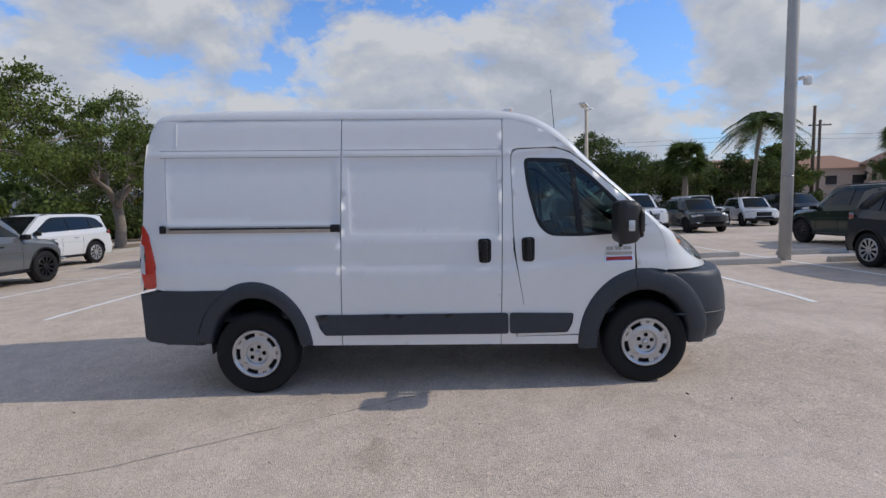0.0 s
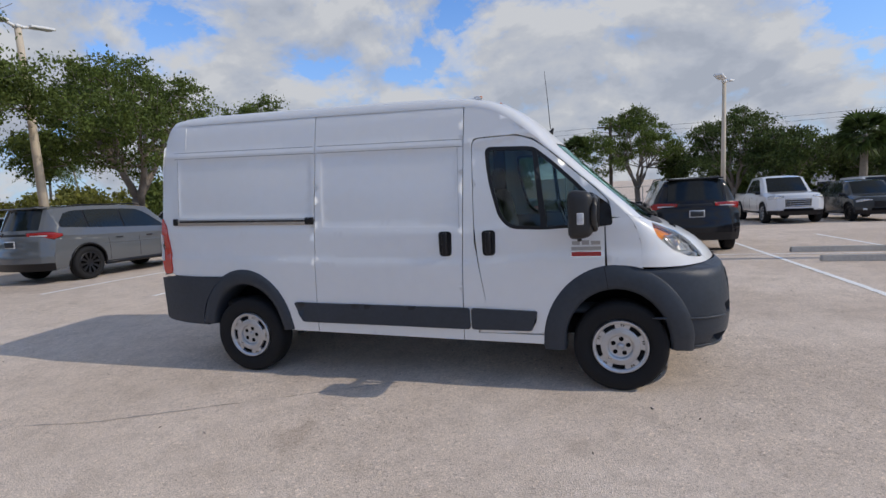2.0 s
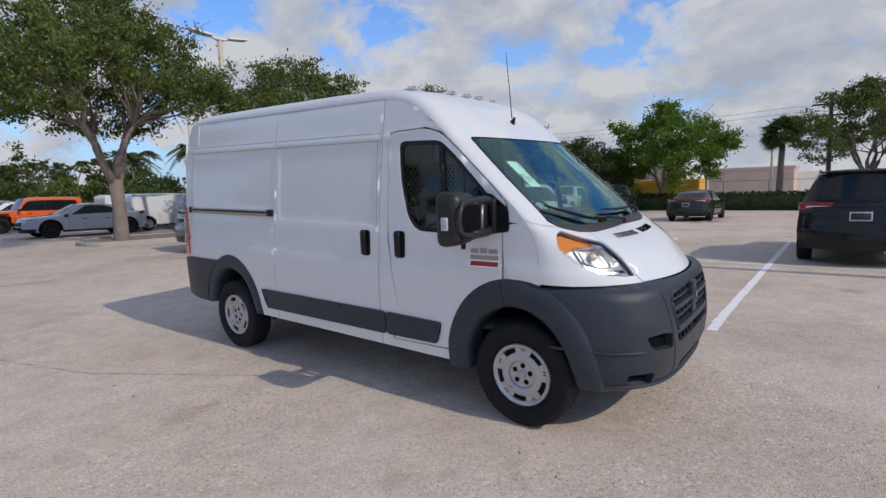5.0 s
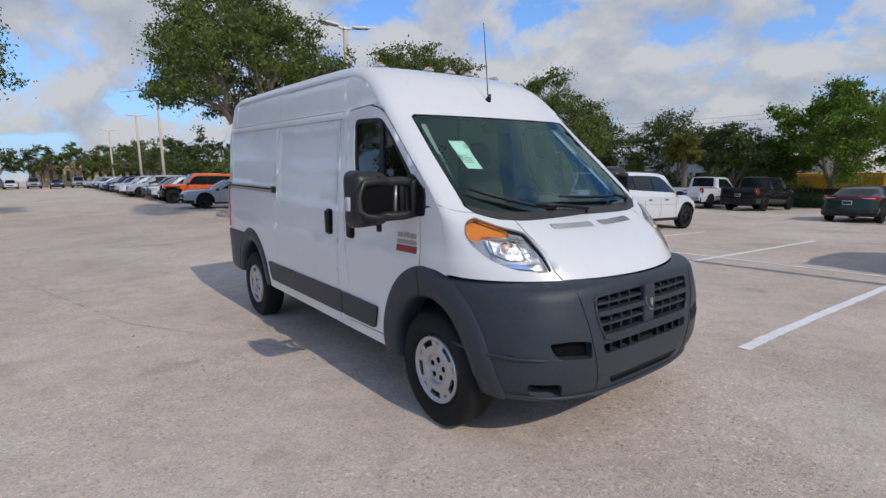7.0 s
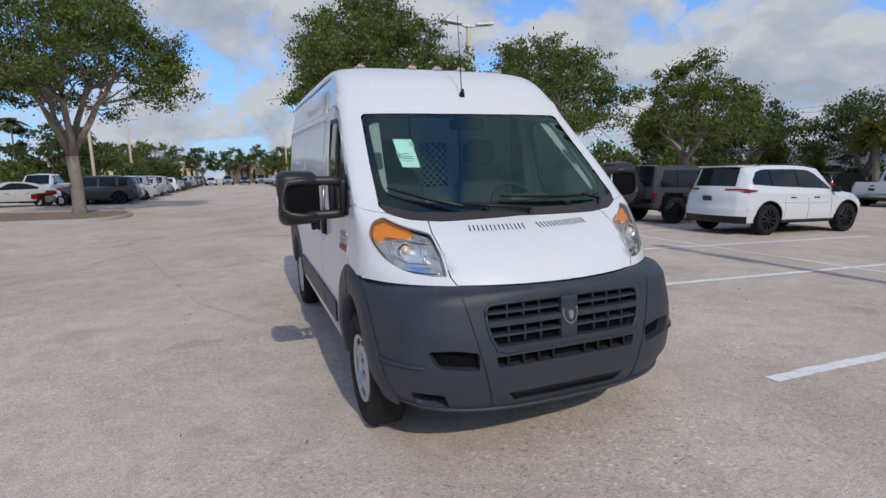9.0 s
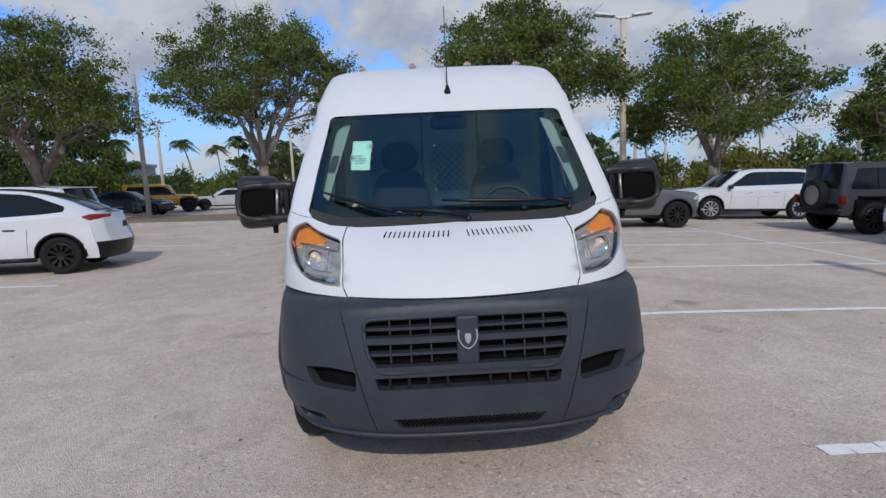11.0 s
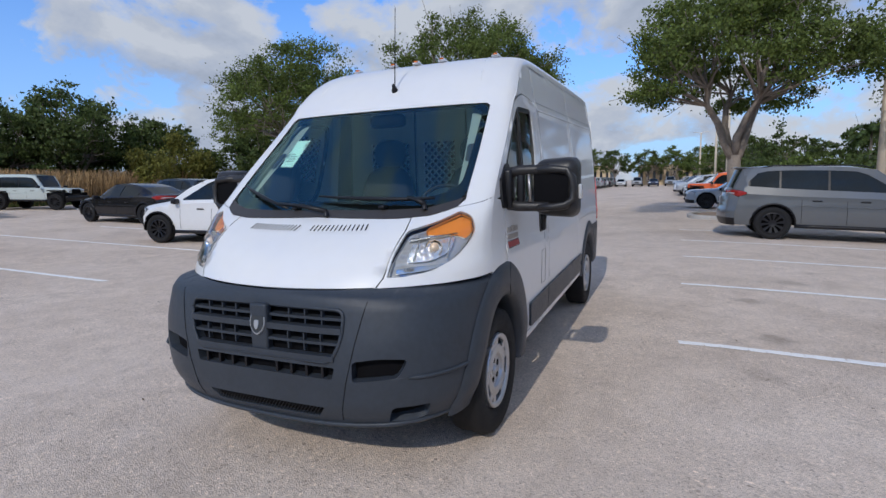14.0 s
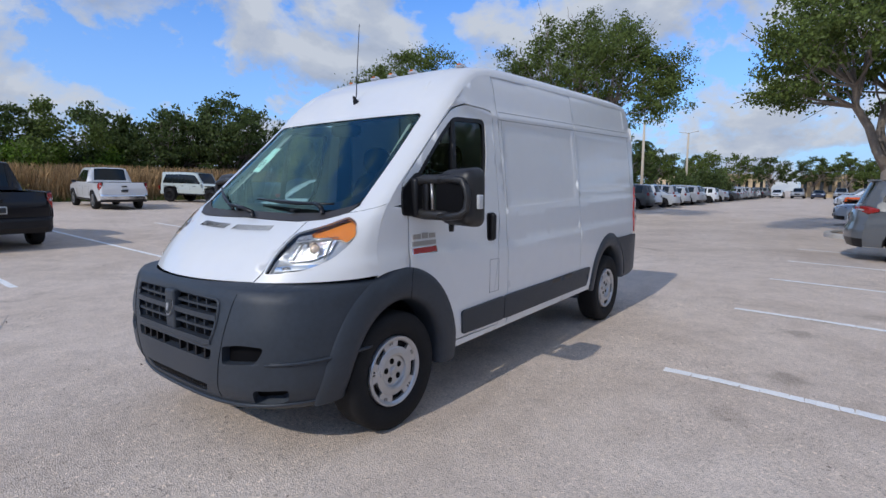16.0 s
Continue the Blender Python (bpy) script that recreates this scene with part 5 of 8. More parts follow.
# ---- other vehicles ----
# each row of a profile, from the front bumper over the roof to the rear bumper, in shares of length, height and half width:
# middle (x, z), shoulder (x, y, z), belt (x, y, z), and what lies between this row and the next
SUV = [(.012, .17, .04, .60, .17, .085, .93, .17, "dark"), (.002, .27, .03, .64, .27, .08, .96, .27, "paint"), (.0, .33, .028, .66, .33, .08, .97, .33, "grille"), (.0, .47, .03, .68, .465, .085, .975, .43, "lamp"),
       (.006, .545, .038, .70, .535, .10, .975, .485, "paint"), (.03, .575, .055, .72, .565, .13, .97, .515, "paint"), (.12, .60, .13, .76, .59, .19, .965, .535, "paint"), (.235, .63, .24, .80, .615, .275, .965, .555, "cowl"),
       (.25, .645, .262, .79, .64, .285, .965, .558, "screen"), (.31, .80, .325, .74, .795, .315, .965, .562, "screenside"), (.375, .945, .388, .70, .935, .385, .968, .568, "door"), (.47, .985, .475, .69, .965, .475, .972, .572, "door"), (.555, .995, .555, .69, .972, .555, .975, .575, "pillar"),
       (.575, .996, .575, .69, .972, .575, .975, .576, "door"), (.66, .996, .66, .69, .972, .66, .975, .58, "door"), (.745, .99, .745, .685, .968, .745, .97, .585, "pillar"), (.775, .988, .775, .68, .965, .775, .968, .588, "door"),
       (.89, .965, .87, .66, .945, .87, .955, .60, "pillar"), (.93, .945, .905, .655, .93, .90, .95, .60, "rear"), (.965, .68, .94, .70, .675, .915, .95, .585, "tail"), (.985, .565, .96, .74, .56, .925, .955, .52, "plate"), (.99, .43, .965, .76, .43, .93, .96, .43, "paint"),
       (1.0, .36, .97, .77, .36, .935, .965, .36, "paint"), (1.0, .27, .97, .77, .27, .935, .965, .27, "dark"), (.985, .17, .96, .74, .17, .93, .94, .17, "end")]
SEDAN = [(.012, .17, .04, .60, .17, .09, .93, .17, "dark"), (.002, .28, .03, .64, .28, .085, .96, .28, "paint"), (.0, .36, .03, .66, .36, .085, .97, .36, "grille"), (.003, .47, .035, .68, .465, .09, .97, .45, "lamp"),
         (.02, .56, .05, .70, .55, .11, .97, .50, "paint"), (.06, .60, .08, .73, .59, .15, .965, .55, "paint"), (.15, .63, .16, .77, .62, .21, .965, .58, "paint"), (.27, .665, .28, .80, .655, .305, .965, .605, "cowl"),
         (.285, .675, .295, .79, .67, .315, .965, .61, "screen"), (.35, .84, .365, .70, .835, .36, .965, .62, "screenside"), (.42, .965, .43, .64, .95, .43, .967, .63, "door"), (.50, .99, .50, .62, .97, .50, .97, .635, "door"), (.535, .993, .535, .62, .972, .535, .97, .638, "pillar"),
         (.555, .992, .555, .62, .972, .555, .97, .64, "door"), (.63, .975, .63, .62, .955, .63, .97, .645, "door"), (.70, .93, .695, .63, .915, .70, .965, .655, "pillar"), (.74, .895, .73, .64, .88, .735, .96, .66, "rear"), (.845, .735, .84, .70, .725, .82, .955, .665, "paint"),
         (.97, .715, .96, .72, .70, .91, .95, .655, "tail"), (.99, .60, .965, .74, .595, .925, .95, .56, "plate"), (.995, .44, .968, .76, .44, .93, .96, .44, "paint"), (1.0, .36, .97, .77, .36, .935, .965, .36, "paint"), (1.0, .27, .97, .77, .27, .935, .965, .27, "dark"), (.985, .17, .96, .74, .17, .93, .94, .17, "end")]
CROSS = [(.012, .16, .04, .58, .16, .10, .92, .16, "dark"), (.002, .27, .035, .62, .27, .09, .955, .27, "paint"), (.002, .40, .04, .64, .40, .095, .965, .40, "paint"), (.012, .48, .05, .66, .475, .11, .965, .45, "lamp"),
         (.03, .53, .06, .68, .525, .13, .965, .50, "paint"), (.07, .565, .09, .71, .56, .16, .96, .53, "paint"), (.14, .60, .15, .75, .59, .20, .96, .56, "paint"), (.215, .635, .225, .79, .625, .26, .96, .585, "cowl"),
         (.23, .65, .245, .78, .645, .275, .96, .59, "screen"), (.33, .84, .345, .70, .835, .335, .962, .60, "screenside"), (.43, .97, .44, .64, .955, .43, .965, .61, "door"), (.50, .995, .50, .62, .975, .50, .967, .615, "door"), (.535, 1.0, .535, .62, .978, .535, .967, .617, "pillar"),
         (.548, 1.0, .548, .62, .978, .548, .967, .618, "door"), (.65, .98, .65, .62, .958, .65, .967, .63, "door"), (.73, .935, .73, .625, .918, .735, .962, .645, "door"), (.81, .865, .80, .64, .85, .79, .958, .66, "pillar"), (.83, .845, .82, .645, .83, .81, .955, .665, "rear"), (.925, .72, .91, .70, .705, .875, .95, .66, "paint"),
         (.955, .695, .935, .72, .685, .89, .945, .63, "tail"), (.972, .60, .945, .74, .595, .905, .945, .56, "plate"), (.985, .45, .955, .75, .45, .915, .95, .45, "paint"), (1.0, .36, .965, .76, .36, .925, .955, .36, "dark"), (.995, .26, .962, .75, .26, .93, .945, .26, "dark"), (.98, .16, .955, .72, .16, .93, .92, .16, "end")]
PICKUP = [(.012, .17, .03, .66, .17, .075, .93, .20, "dark"), (.002, .27, .02, .70, .27, .07, .96, .27, "paint"), (.0, .34, .02, .70, .34, .07, .965, .34, "grille"), (.0, .50, .02, .72, .495, .075, .97, .46, "lamp"),
          (.006, .575, .028, .74, .565, .085, .97, .52, "paint"), (.025, .605, .04, .76, .595, .11, .968, .55, "paint"), (.10, .625, .11, .80, .615, .16, .965, .565, "paint"), (.205, .645, .21, .82, .635, .24, .965, .575, "cowl"),
          (.215, .655, .225, .81, .65, .25, .965, .577, "screen"), (.265, .81, .275, .76, .805, .27, .965, .58, "screenside"), (.315, .95, .325, .72, .94, .325, .965, .582, "door"), (.39, .992, .395, .71, .972, .395, .967, .585, "door"), (.44, 1.0, .44, .71, .978, .44, .967, .587, "pillar"),
          (.455, 1.0, .455, .71, .978, .455, .967, .588, "door"), (.54, .995, .54, .71, .974, .54, .967, .59, "door"), (.60, .985, .60, .71, .965, .60, .967, .592, "pillar"), (.615, .965, .612, .71, .95, .615, .967, .593, "rear"), (.63, .68, .63, .76, .675, .63, .967, .594, "paint"),
          (.635, .635, .635, .90, .635, .635, .967, .595, "bed"), (.80, .635, .80, .90, .635, .80, .967, .597, "bed"), (.975, .64, .975, .90, .64, .965, .965, .60, "tail"), (.985, .50, .982, .88, .50, .968, .965, .48, "plate"), (.985, .37, .982, .88, .37, .97, .965, .37, "chrome"),
          (1.0, .35, .99, .86, .35, .975, .95, .345, "chrome"), (1.0, .25, .99, .86, .25, .975, .95, .25, "dark"), (.985, .19, .98, .82, .19, .965, .93, .19, "end")]
JEEP = [(.02, .24, .03, .70, .24, .06, .80, .24, "dark"), (.0, .28, .01, .72, .28, .05, .82, .28, "dark"), (.0, .38, .01, .72, .38, .05, .82, .38, "dark"), (.03, .40, .035, .50, .40, .06, .58, .40, "grille"), (.03, .58, .035, .52, .575, .06, .60, .55, "paint"),
        (.045, .60, .05, .55, .595, .08, .66, .56, "paint"), (.15, .615, .15, .62, .605, .18, .76, .57, "paint"), (.29, .63, .29, .68, .62, .30, .82, .58, "cowl"), (.30, .64, .30, .68, .635, .31, .83, .585, "screen"), (.33, .80, .335, .70, .795, .33, .83, .587, "screenside"),
        (.365, .95, .37, .72, .94, .37, .83, .59, "door"), (.45, .985, .45, .72, .97, .45, .83, .59, "door"), (.535, .99, .535, .72, .975, .535, .83, .59, "pillar"), (.555, .99, .555, .72, .975, .555, .83, .59, "door"), (.65, .99, .65, .72, .975, .65, .83, .59, "door"),
        (.72, .988, .72, .72, .973, .72, .83, .59, "pillar"), (.75, .986, .75, .72, .971, .75, .83, .59, "door"), (.89, .98, .885, .72, .965, .885, .83, .59, "pillar"), (.905, .965, .90, .72, .95, .90, .83, .59, "rear"), (.925, .62, .92, .74, .615, .91, .83, .575, "tail"),
        (.93, .50, .925, .76, .50, .915, .83, .48, "plate"), (.93, .36, .925, .76, .36, .915, .83, .36, "dark"), (.955, .34, .95, .78, .34, .93, .84, .34, "dark"), (.955, .27, .95, .78, .27, .93, .84, .27, "end")]
CARGO = [(.012, .12, .03, .62, .12, .08, .93, .12, "dark"), (.002, .22, .025, .66, .22, .075, .96, .22, "paint"), (.0, .30, .025, .66, .30, .075, .965, .30, "grille"), (.006, .40, .03, .70, .395, .085, .97, .39, "lamp"),
         (.03, .48, .05, .72, .475, .11, .97, .44, "paint"), (.08, .53, .09, .76, .52, .15, .965, .46, "paint"), (.13, .565, .14, .80, .555, .19, .965, .475, "cowl"), (.14, .575, .15, .80, .57, .20, .965, .478, "screen"), (.22, .80, .23, .78, .795, .225, .965, .48, "screenside"),
         (.285, .945, .295, .78, .93, .29, .965, .48, "door"), (.36, .99, .36, .79, .97, .36, .967, .48, "door"), (.40, .995, .40, .79, .975, .40, .967, .48, "pillar"), (.46, 1.0, .46, .79, .978, .46, .967, .48, "pillar"), (.70, 1.0, .70, .79, .978, .70, .967, .48, "pillar"),
         (.95, .99, .95, .79, .968, .95, .965, .48, "pillar"), (.975, .96, .975, .78, .945, .965, .96, .48, "pillar"), (.985, .70, .982, .80, .70, .968, .96, .46, "tail"), (.99, .35, .985, .82, .35, .97, .96, .35, "plate"), (.99, .24, .985, .82, .24, .97, .96, .24, "dark"), (1.0, .15, .99, .82, .15, .975, .94, .15, "end")]
# kind: profile, length, width, height, wheelbase, front overhang, wheel radius, ground clearance
KINDS = {"suv": (SUV, 5.11, 1.93, 1.80, 3.04, .92, .39), "large_suv": (SUV, 4.95, 1.97, 1.80, 2.96, .91, .39), "small_suv": (SUV, 4.40, 1.82, 1.65, 2.64, .87, .35), "sedan": (SEDAN, 5.05, 1.91, 1.48, 3.05, .95, .36),
         "crossover": (CROSS, 4.75, 1.92, 1.69, 2.89, .87, .365), "pickup": (PICKUP, 5.85, 2.03, 1.96, 3.57, 1.0, .41), "jeep": (JEEP, 4.75, 1.88, 1.86, 3.0, .62, .41), "cargo": (CARGO, 4.75, 1.83, 1.90, 3.1, .90, .33), "minivan": (SUV, 5.17, 2.02, 1.78, 3.09, .97, .36)}
LAT = [0, .33, .62, .88, 1.0, 1.12, 1.5, 1.86, 2.0]


def car_point(row, row2, t, w, L, W, H):
    r = [a + (b - a) * t for a, b in zip(row[:8], row2[:8])]
    xc, zc, xe, ye, ze, xb, yb, zb = r
    xc, xe, xb = L / 2 - xc * L, L / 2 - xe * L, L / 2 - xb * L
    a = abs(w)
    if a <= 1:
        k = a * a
        p = (xc + (xe - xc) * k, ye * W / 2 * a, (zc + (ze - zc) * k * a) * H)
    else:
        k = a - 1
        bulge = .012 * math.sin(math.pi * k)
        p = (xe + (xb - xe) * k, (ye + (yb - ye) * k) * W / 2 + bulge, (ze + (zb - ze) * k) * H)
    return (p[0], math.copysign(p[1], w), p[2])


_wheels = {}


def car_wheel(parent, m, r, dark, detail):
    key = (round(r, 3), dark, detail)
    if key not in _wheels:
        w = r * .32
        ty = mesh_of("tyre", *lathe([(r * .66, w * .8), (r * .80, w), (r * .94, w * .95), (r, w * .7), (r, -w * .7), (r * .94, -w * .95), (r * .80, -w), (r * .66, -w * .8)], 32 if detail else 18), M["rubber"])
        n, spokes = (80, 10) if detail else (30, 5)
        verts, faces = [], []
        radii, dep = [.0, .16, .22, .60, .66, .68], [-.72, -.74, -.80, -.86, -.92, -.5]
        for i in range(n):
            a = 2 * math.pi * i / n
            verts += [(q * r * math.cos(a), d * w, q * r * math.sin(a)) for q, d in zip(radii, dep)]
        for i in range(n):
            for k in range(5):
                if k == 2 and (i % (n // spokes)) >= (n // spokes) * .45:
                    continue
                a, b = i * 6 + k, ((i + 1) % n) * 6 + k
                faces.append((a, b, b + 1, a + 1))
        rim = mesh_of("rim", verts, faces, M["black"] if dark else M["silver"])
        disc = mesh_of("brake_disc", *lathe([(0, -w * .45), (r * .64, -w * .45), (r * .64, 0)], 24), M["mattblack"])
        _wheels[key] = (ty, rim, disc)
    ty, rim, disc = _wheels[key]
    wh = part("wheel", ty, None, parent, m=m)
    part("rim", rim, None, wh)
    part("brake_disc", disc, None, wh)


# window band of a kind: front slope, rear slope, top inset, bottom inset, places of the pillars, rear end
BAND = {"suv": (.62, 1.15, .050, .13, (.565, .755), .885), "sedan": (.55, .42, .045, .06, (.545,), .735), "crossover": (.62, .50, .030, .085, (.545,), .81),
        "pickup": (.75, 2.2, .055, .07, (.447,), .598), "jeep": (1.6, 5.0, .075, .03, (.545, .735), .88), "cargo": (.8, 4.0, .06, .03, (), .395)}


def cabin_sides(car, kind, rows, i0, i1, L, W, H, color, glass_mat, coat):
    """The upper flanks, with a curved band of windows cut in them."""
    band = BAND.get(kind, BAND["suv"])
    use = rows[i0:i1 + 1]
    top = [(L / 2 - r[2] * L, r[4] * H, r[3] * W / 2) for r in use]
    low = [(L / 2 - r[5] * L, r[7] * H, r[6] * W / 2) for r in use]
    tx, tz, ty = ([p[k] for p in reversed(top)] for k in range(3))
    lx, lz, ly = ([p[k] for p in reversed(low)] for k in range(3))

    def flank_y(x, z, inset=0.0):
        zt, yt, zl, yl = (float(np.interp(x, a, b)) for a, b in ((tx, tz), (tx, ty), (lx, lz), (lx, ly)))
        k = max(0.0, min(1.0, (zt - z) / max(.02, zt - zl)))
        return yt + (yl - yt) * k + .014 * math.sin(math.pi * k) - inset
    front, rear = L / 2 - use[1][2] * L + .02 * L, L / 2 - band[5] * L

    def height(x):
        zl = float(np.interp(x, lx, lz)) + band[3] * H * .6 + (.025 * H * (front - x) / (front - rear) if kind in ("suv", "large_suv", "small_suv", "minivan") else 0)
        zt = float(np.interp(x, tx, tz)) - band[2] * H
        return zl, max(0.0, min(zt - zl, (front - x) * band[0] + .02, (x - rear) * band[1] + .10))

    def band_piece(xa, xb):
        xs = np.linspace(xa, xb, 16)
        hs = [height(x) for x in xs]
        return rounded([(x, zl) for x, (zl, h) in zip(xs, hs)] + [(x, zl + max(.03, h)) for x, (zl, h) in list(zip(xs, hs))[::-1]], [.03] + [0] * 14 + [.03, .03] + [0] * 14 + [.03], 3)
    hole = band_piece(rear, front - .02)
    for s in (-1, 1):
        outline = [(p[0], p[1]) for p in top] + [(p[0], p[1]) for p in reversed(low)]
        ob = part("cabin_side", outward(sheet(outline, lambda x, z: (x, s * flank_y(x, z), z), .12, holes=[hole]), (0, 0, .9)), M[coat], car)
        ob.color = (*color, 1)
        part("window_surround", outward(sheet(hole, lambda x, z: (x, s * flank_y(x, z, .016), z), .25), (0, 0, .9)), M["black"], car)
        cuts = [front - .03] + [L / 2 - p * L for p in band[4]] + [rear + .02]
        for a, b in zip(cuts, cuts[1:]):
            part("side_window", outward(sheet(band_piece(b + .022, a - .022), lambda x, z: (x, s * flank_y(x, z, .006), z), .15), (0, 0, .9)), M[glass_mat], car)


def lamp_band(name, car, rows, zone, t, w0, w1, tall, lead, dims, mat, label="", side=1, out=.012, n=12, wedge=.35):
    """A lamp that follows the car's face from w0 to w1 and runs on along the flank for lead metres; it narrows to both ends."""
    L, W, H = dims
    i = [r[8] for r in rows].index(zone)
    pts = [Vector(car_point(rows[i], rows[i + 1], t, side * (w0 + (w1 - w0) * k / n), L, W, H)) for k in range(n + 1)]
    front = pts[0].x > 0
    if zone == "tail" and tall < .2:
        pts = [Vector((p.x, p.y, pts[0].z + (p.z - pts[0].z) * .2)) for p in pts]
    if lead:
        e = pts[-1]
        pts += [e + Vector((-1 if front else 1, 0, 0)) * lead * k / 4 + Vector((0, side * .010 * k, .003 * k)) for k in range(1, 5)]
    m = len(pts) - 1
    verts, faces = [], []
    core = Vector((L / 2 - .9, 0, 0)) if front else Vector((.9 - L / 2, 0, 0))
    for k, p in enumerate(pts):
        d = Vector((p.x - core.x, p.y, 0)).normalized()
        if lead and k > n:
            d = Vector((0, side, 0))
        f = min(1.0, wedge + (1 - wedge) * 2.2 * k / m, .30 + 2.8 * (m - k) / m if lead else 1.0)
        for o, z in ((-.03, .5), (out * .6, .5), (out, .3), (out, -.3), (out * .6, -.5), (-.03, -.5)):
            q = p + d * o
            verts.append((q.x, q.y, q.z + z * tall * f))
    for k in range(m):
        for j in range(6):
            a, b = 6 * k + j, 6 * k + (j + 1) % 6
            faces.append((a, b, b + 6, a + 6))
    faces += [tuple(range(6)), tuple(6 * m + 5 - j for j in range(6))]
    return part(name, (verts, faces), M[mat], car, label)


# tail lamp of a kind: place down the tail, inner end, outer end, height, run along the flank, bar between the lamps
TAIL = {"suv": (.55, .56, 1.9, .15, .16, "cgrille"), "large_suv": (.45, .60, 1.9, .085, .20, ""), "small_suv": (.45, .66, 1.9, .14, .18, ""), "minivan": (.5, .5, 1.9, .13, .2, ""), "sedan": (.45, .5, 1.9, .15, .16, "car_tail"), "crossover": (.40, .62, 1.8, .10, .10, ""), "pickup": (.50, .97, 1.95, .34, .10, ""), "cargo": (.5, 1.0, 1.95, .42, .05, "")}
HEAD = {"suv": (.5, .66, 1.7, .13, .16), "large_suv": (.5, .66, 1.7, .11, .2), "small_suv": (.45, .66, 1.7, .10, .2), "minivan": (.5, .6, 1.7, .13, .2), "sedan": (.5, .55, 1.6, .10, .2), "crossover": (.5, .66, 1.7, .11, .25), "pickup": (.6, .70, 1.7, .16, .14), "cargo": (.5, .62, 1.7, .22, .2)}


def car_lamps(car, kind, rows, L, W, H, color):
    dims = (L, W, H)
    for side in (-1, 1):
        if kind in TAIL:
            t, w0, w1, tall, lead, bar = TAIL[kind]
            lamp = lamp_band("tail_lamp", car, rows, "tail", t, w0, w1, tall, lead, dims, "car_tail", "red tail lamp wrapping the corner", side, wedge=.7)
            lamp_band("lamp_bezel", lamp, rows, "tail", t, w0 - .03, w1, tall * 1.16, lead * 1.06, dims, "cgrille", "", side, .006, wedge=.7)
            if kind != "crossover":
                lamp_band("clear_strip", lamp, rows, "tail", t + .06, w0 + .1, w1 - .5, tall * .20, 0, dims, "lens", "", side, .016)
        t, w0, w1, tall, lead = HEAD[kind]
        lamp = lamp_band("head_lamp", car, rows, "lamp", t, w0, w1, tall, lead, dims, "lens", "clear head lamp with a dark surround", side)
        lamp_band("lamp_bezel", lamp, rows, "lamp", t, w0 - .03, w1 + .03, tall * 1.18, lead * 1.06, dims, "cgrille", "", side, .006)
        lamp_band("lamp_core", lamp, rows, "lamp", t, w0 + .08, w0 + .42, tall * .55, 0, dims, "facet", "", side, .017, 6, .9)
    if kind in TAIL and TAIL[kind][5]:
        t, w0 = TAIL[kind][0], TAIL[kind][1]
        lamp_band("tail_bar", car, rows, "tail", t, -w0, w0, .075, 0, dims, TAIL[kind][5], "thin dark red lamp bar", 1, .008, 12, 1.0)
    if "grille" in [r[8] for r in rows] and kind != "jeep":
        bright = "chrome" if kind in ("pickup", "minivan") and max(color) > .3 else "black"
        i = [r[8] for r in rows].index("grille")
        for t in (.12, .38, .64, .9):
            pts = [Vector(car_point(rows[i], rows[i + 1], t, w, L, W, H)) + Vector((.012, 0, 0)) for w in np.linspace(-.60, .60, 9)]
            part("grille_bar", tube(pts, [.016 if t in (.12, .9) else .011] * 9, 5), M[bright], car)
        zl = rows[1][1] * H
        part("lower_intake", box(.05, W * .50, .10, (L / 2 - .012, 0, zl + .02), .02, 2), M["mattblack"], car)
        for side in (-1, 1):
            part("fog_lamp", box(.05, .14, .06, (L / 2 - .045, side * W * .36, zl + .03), .02, 2), M["lens"], car)


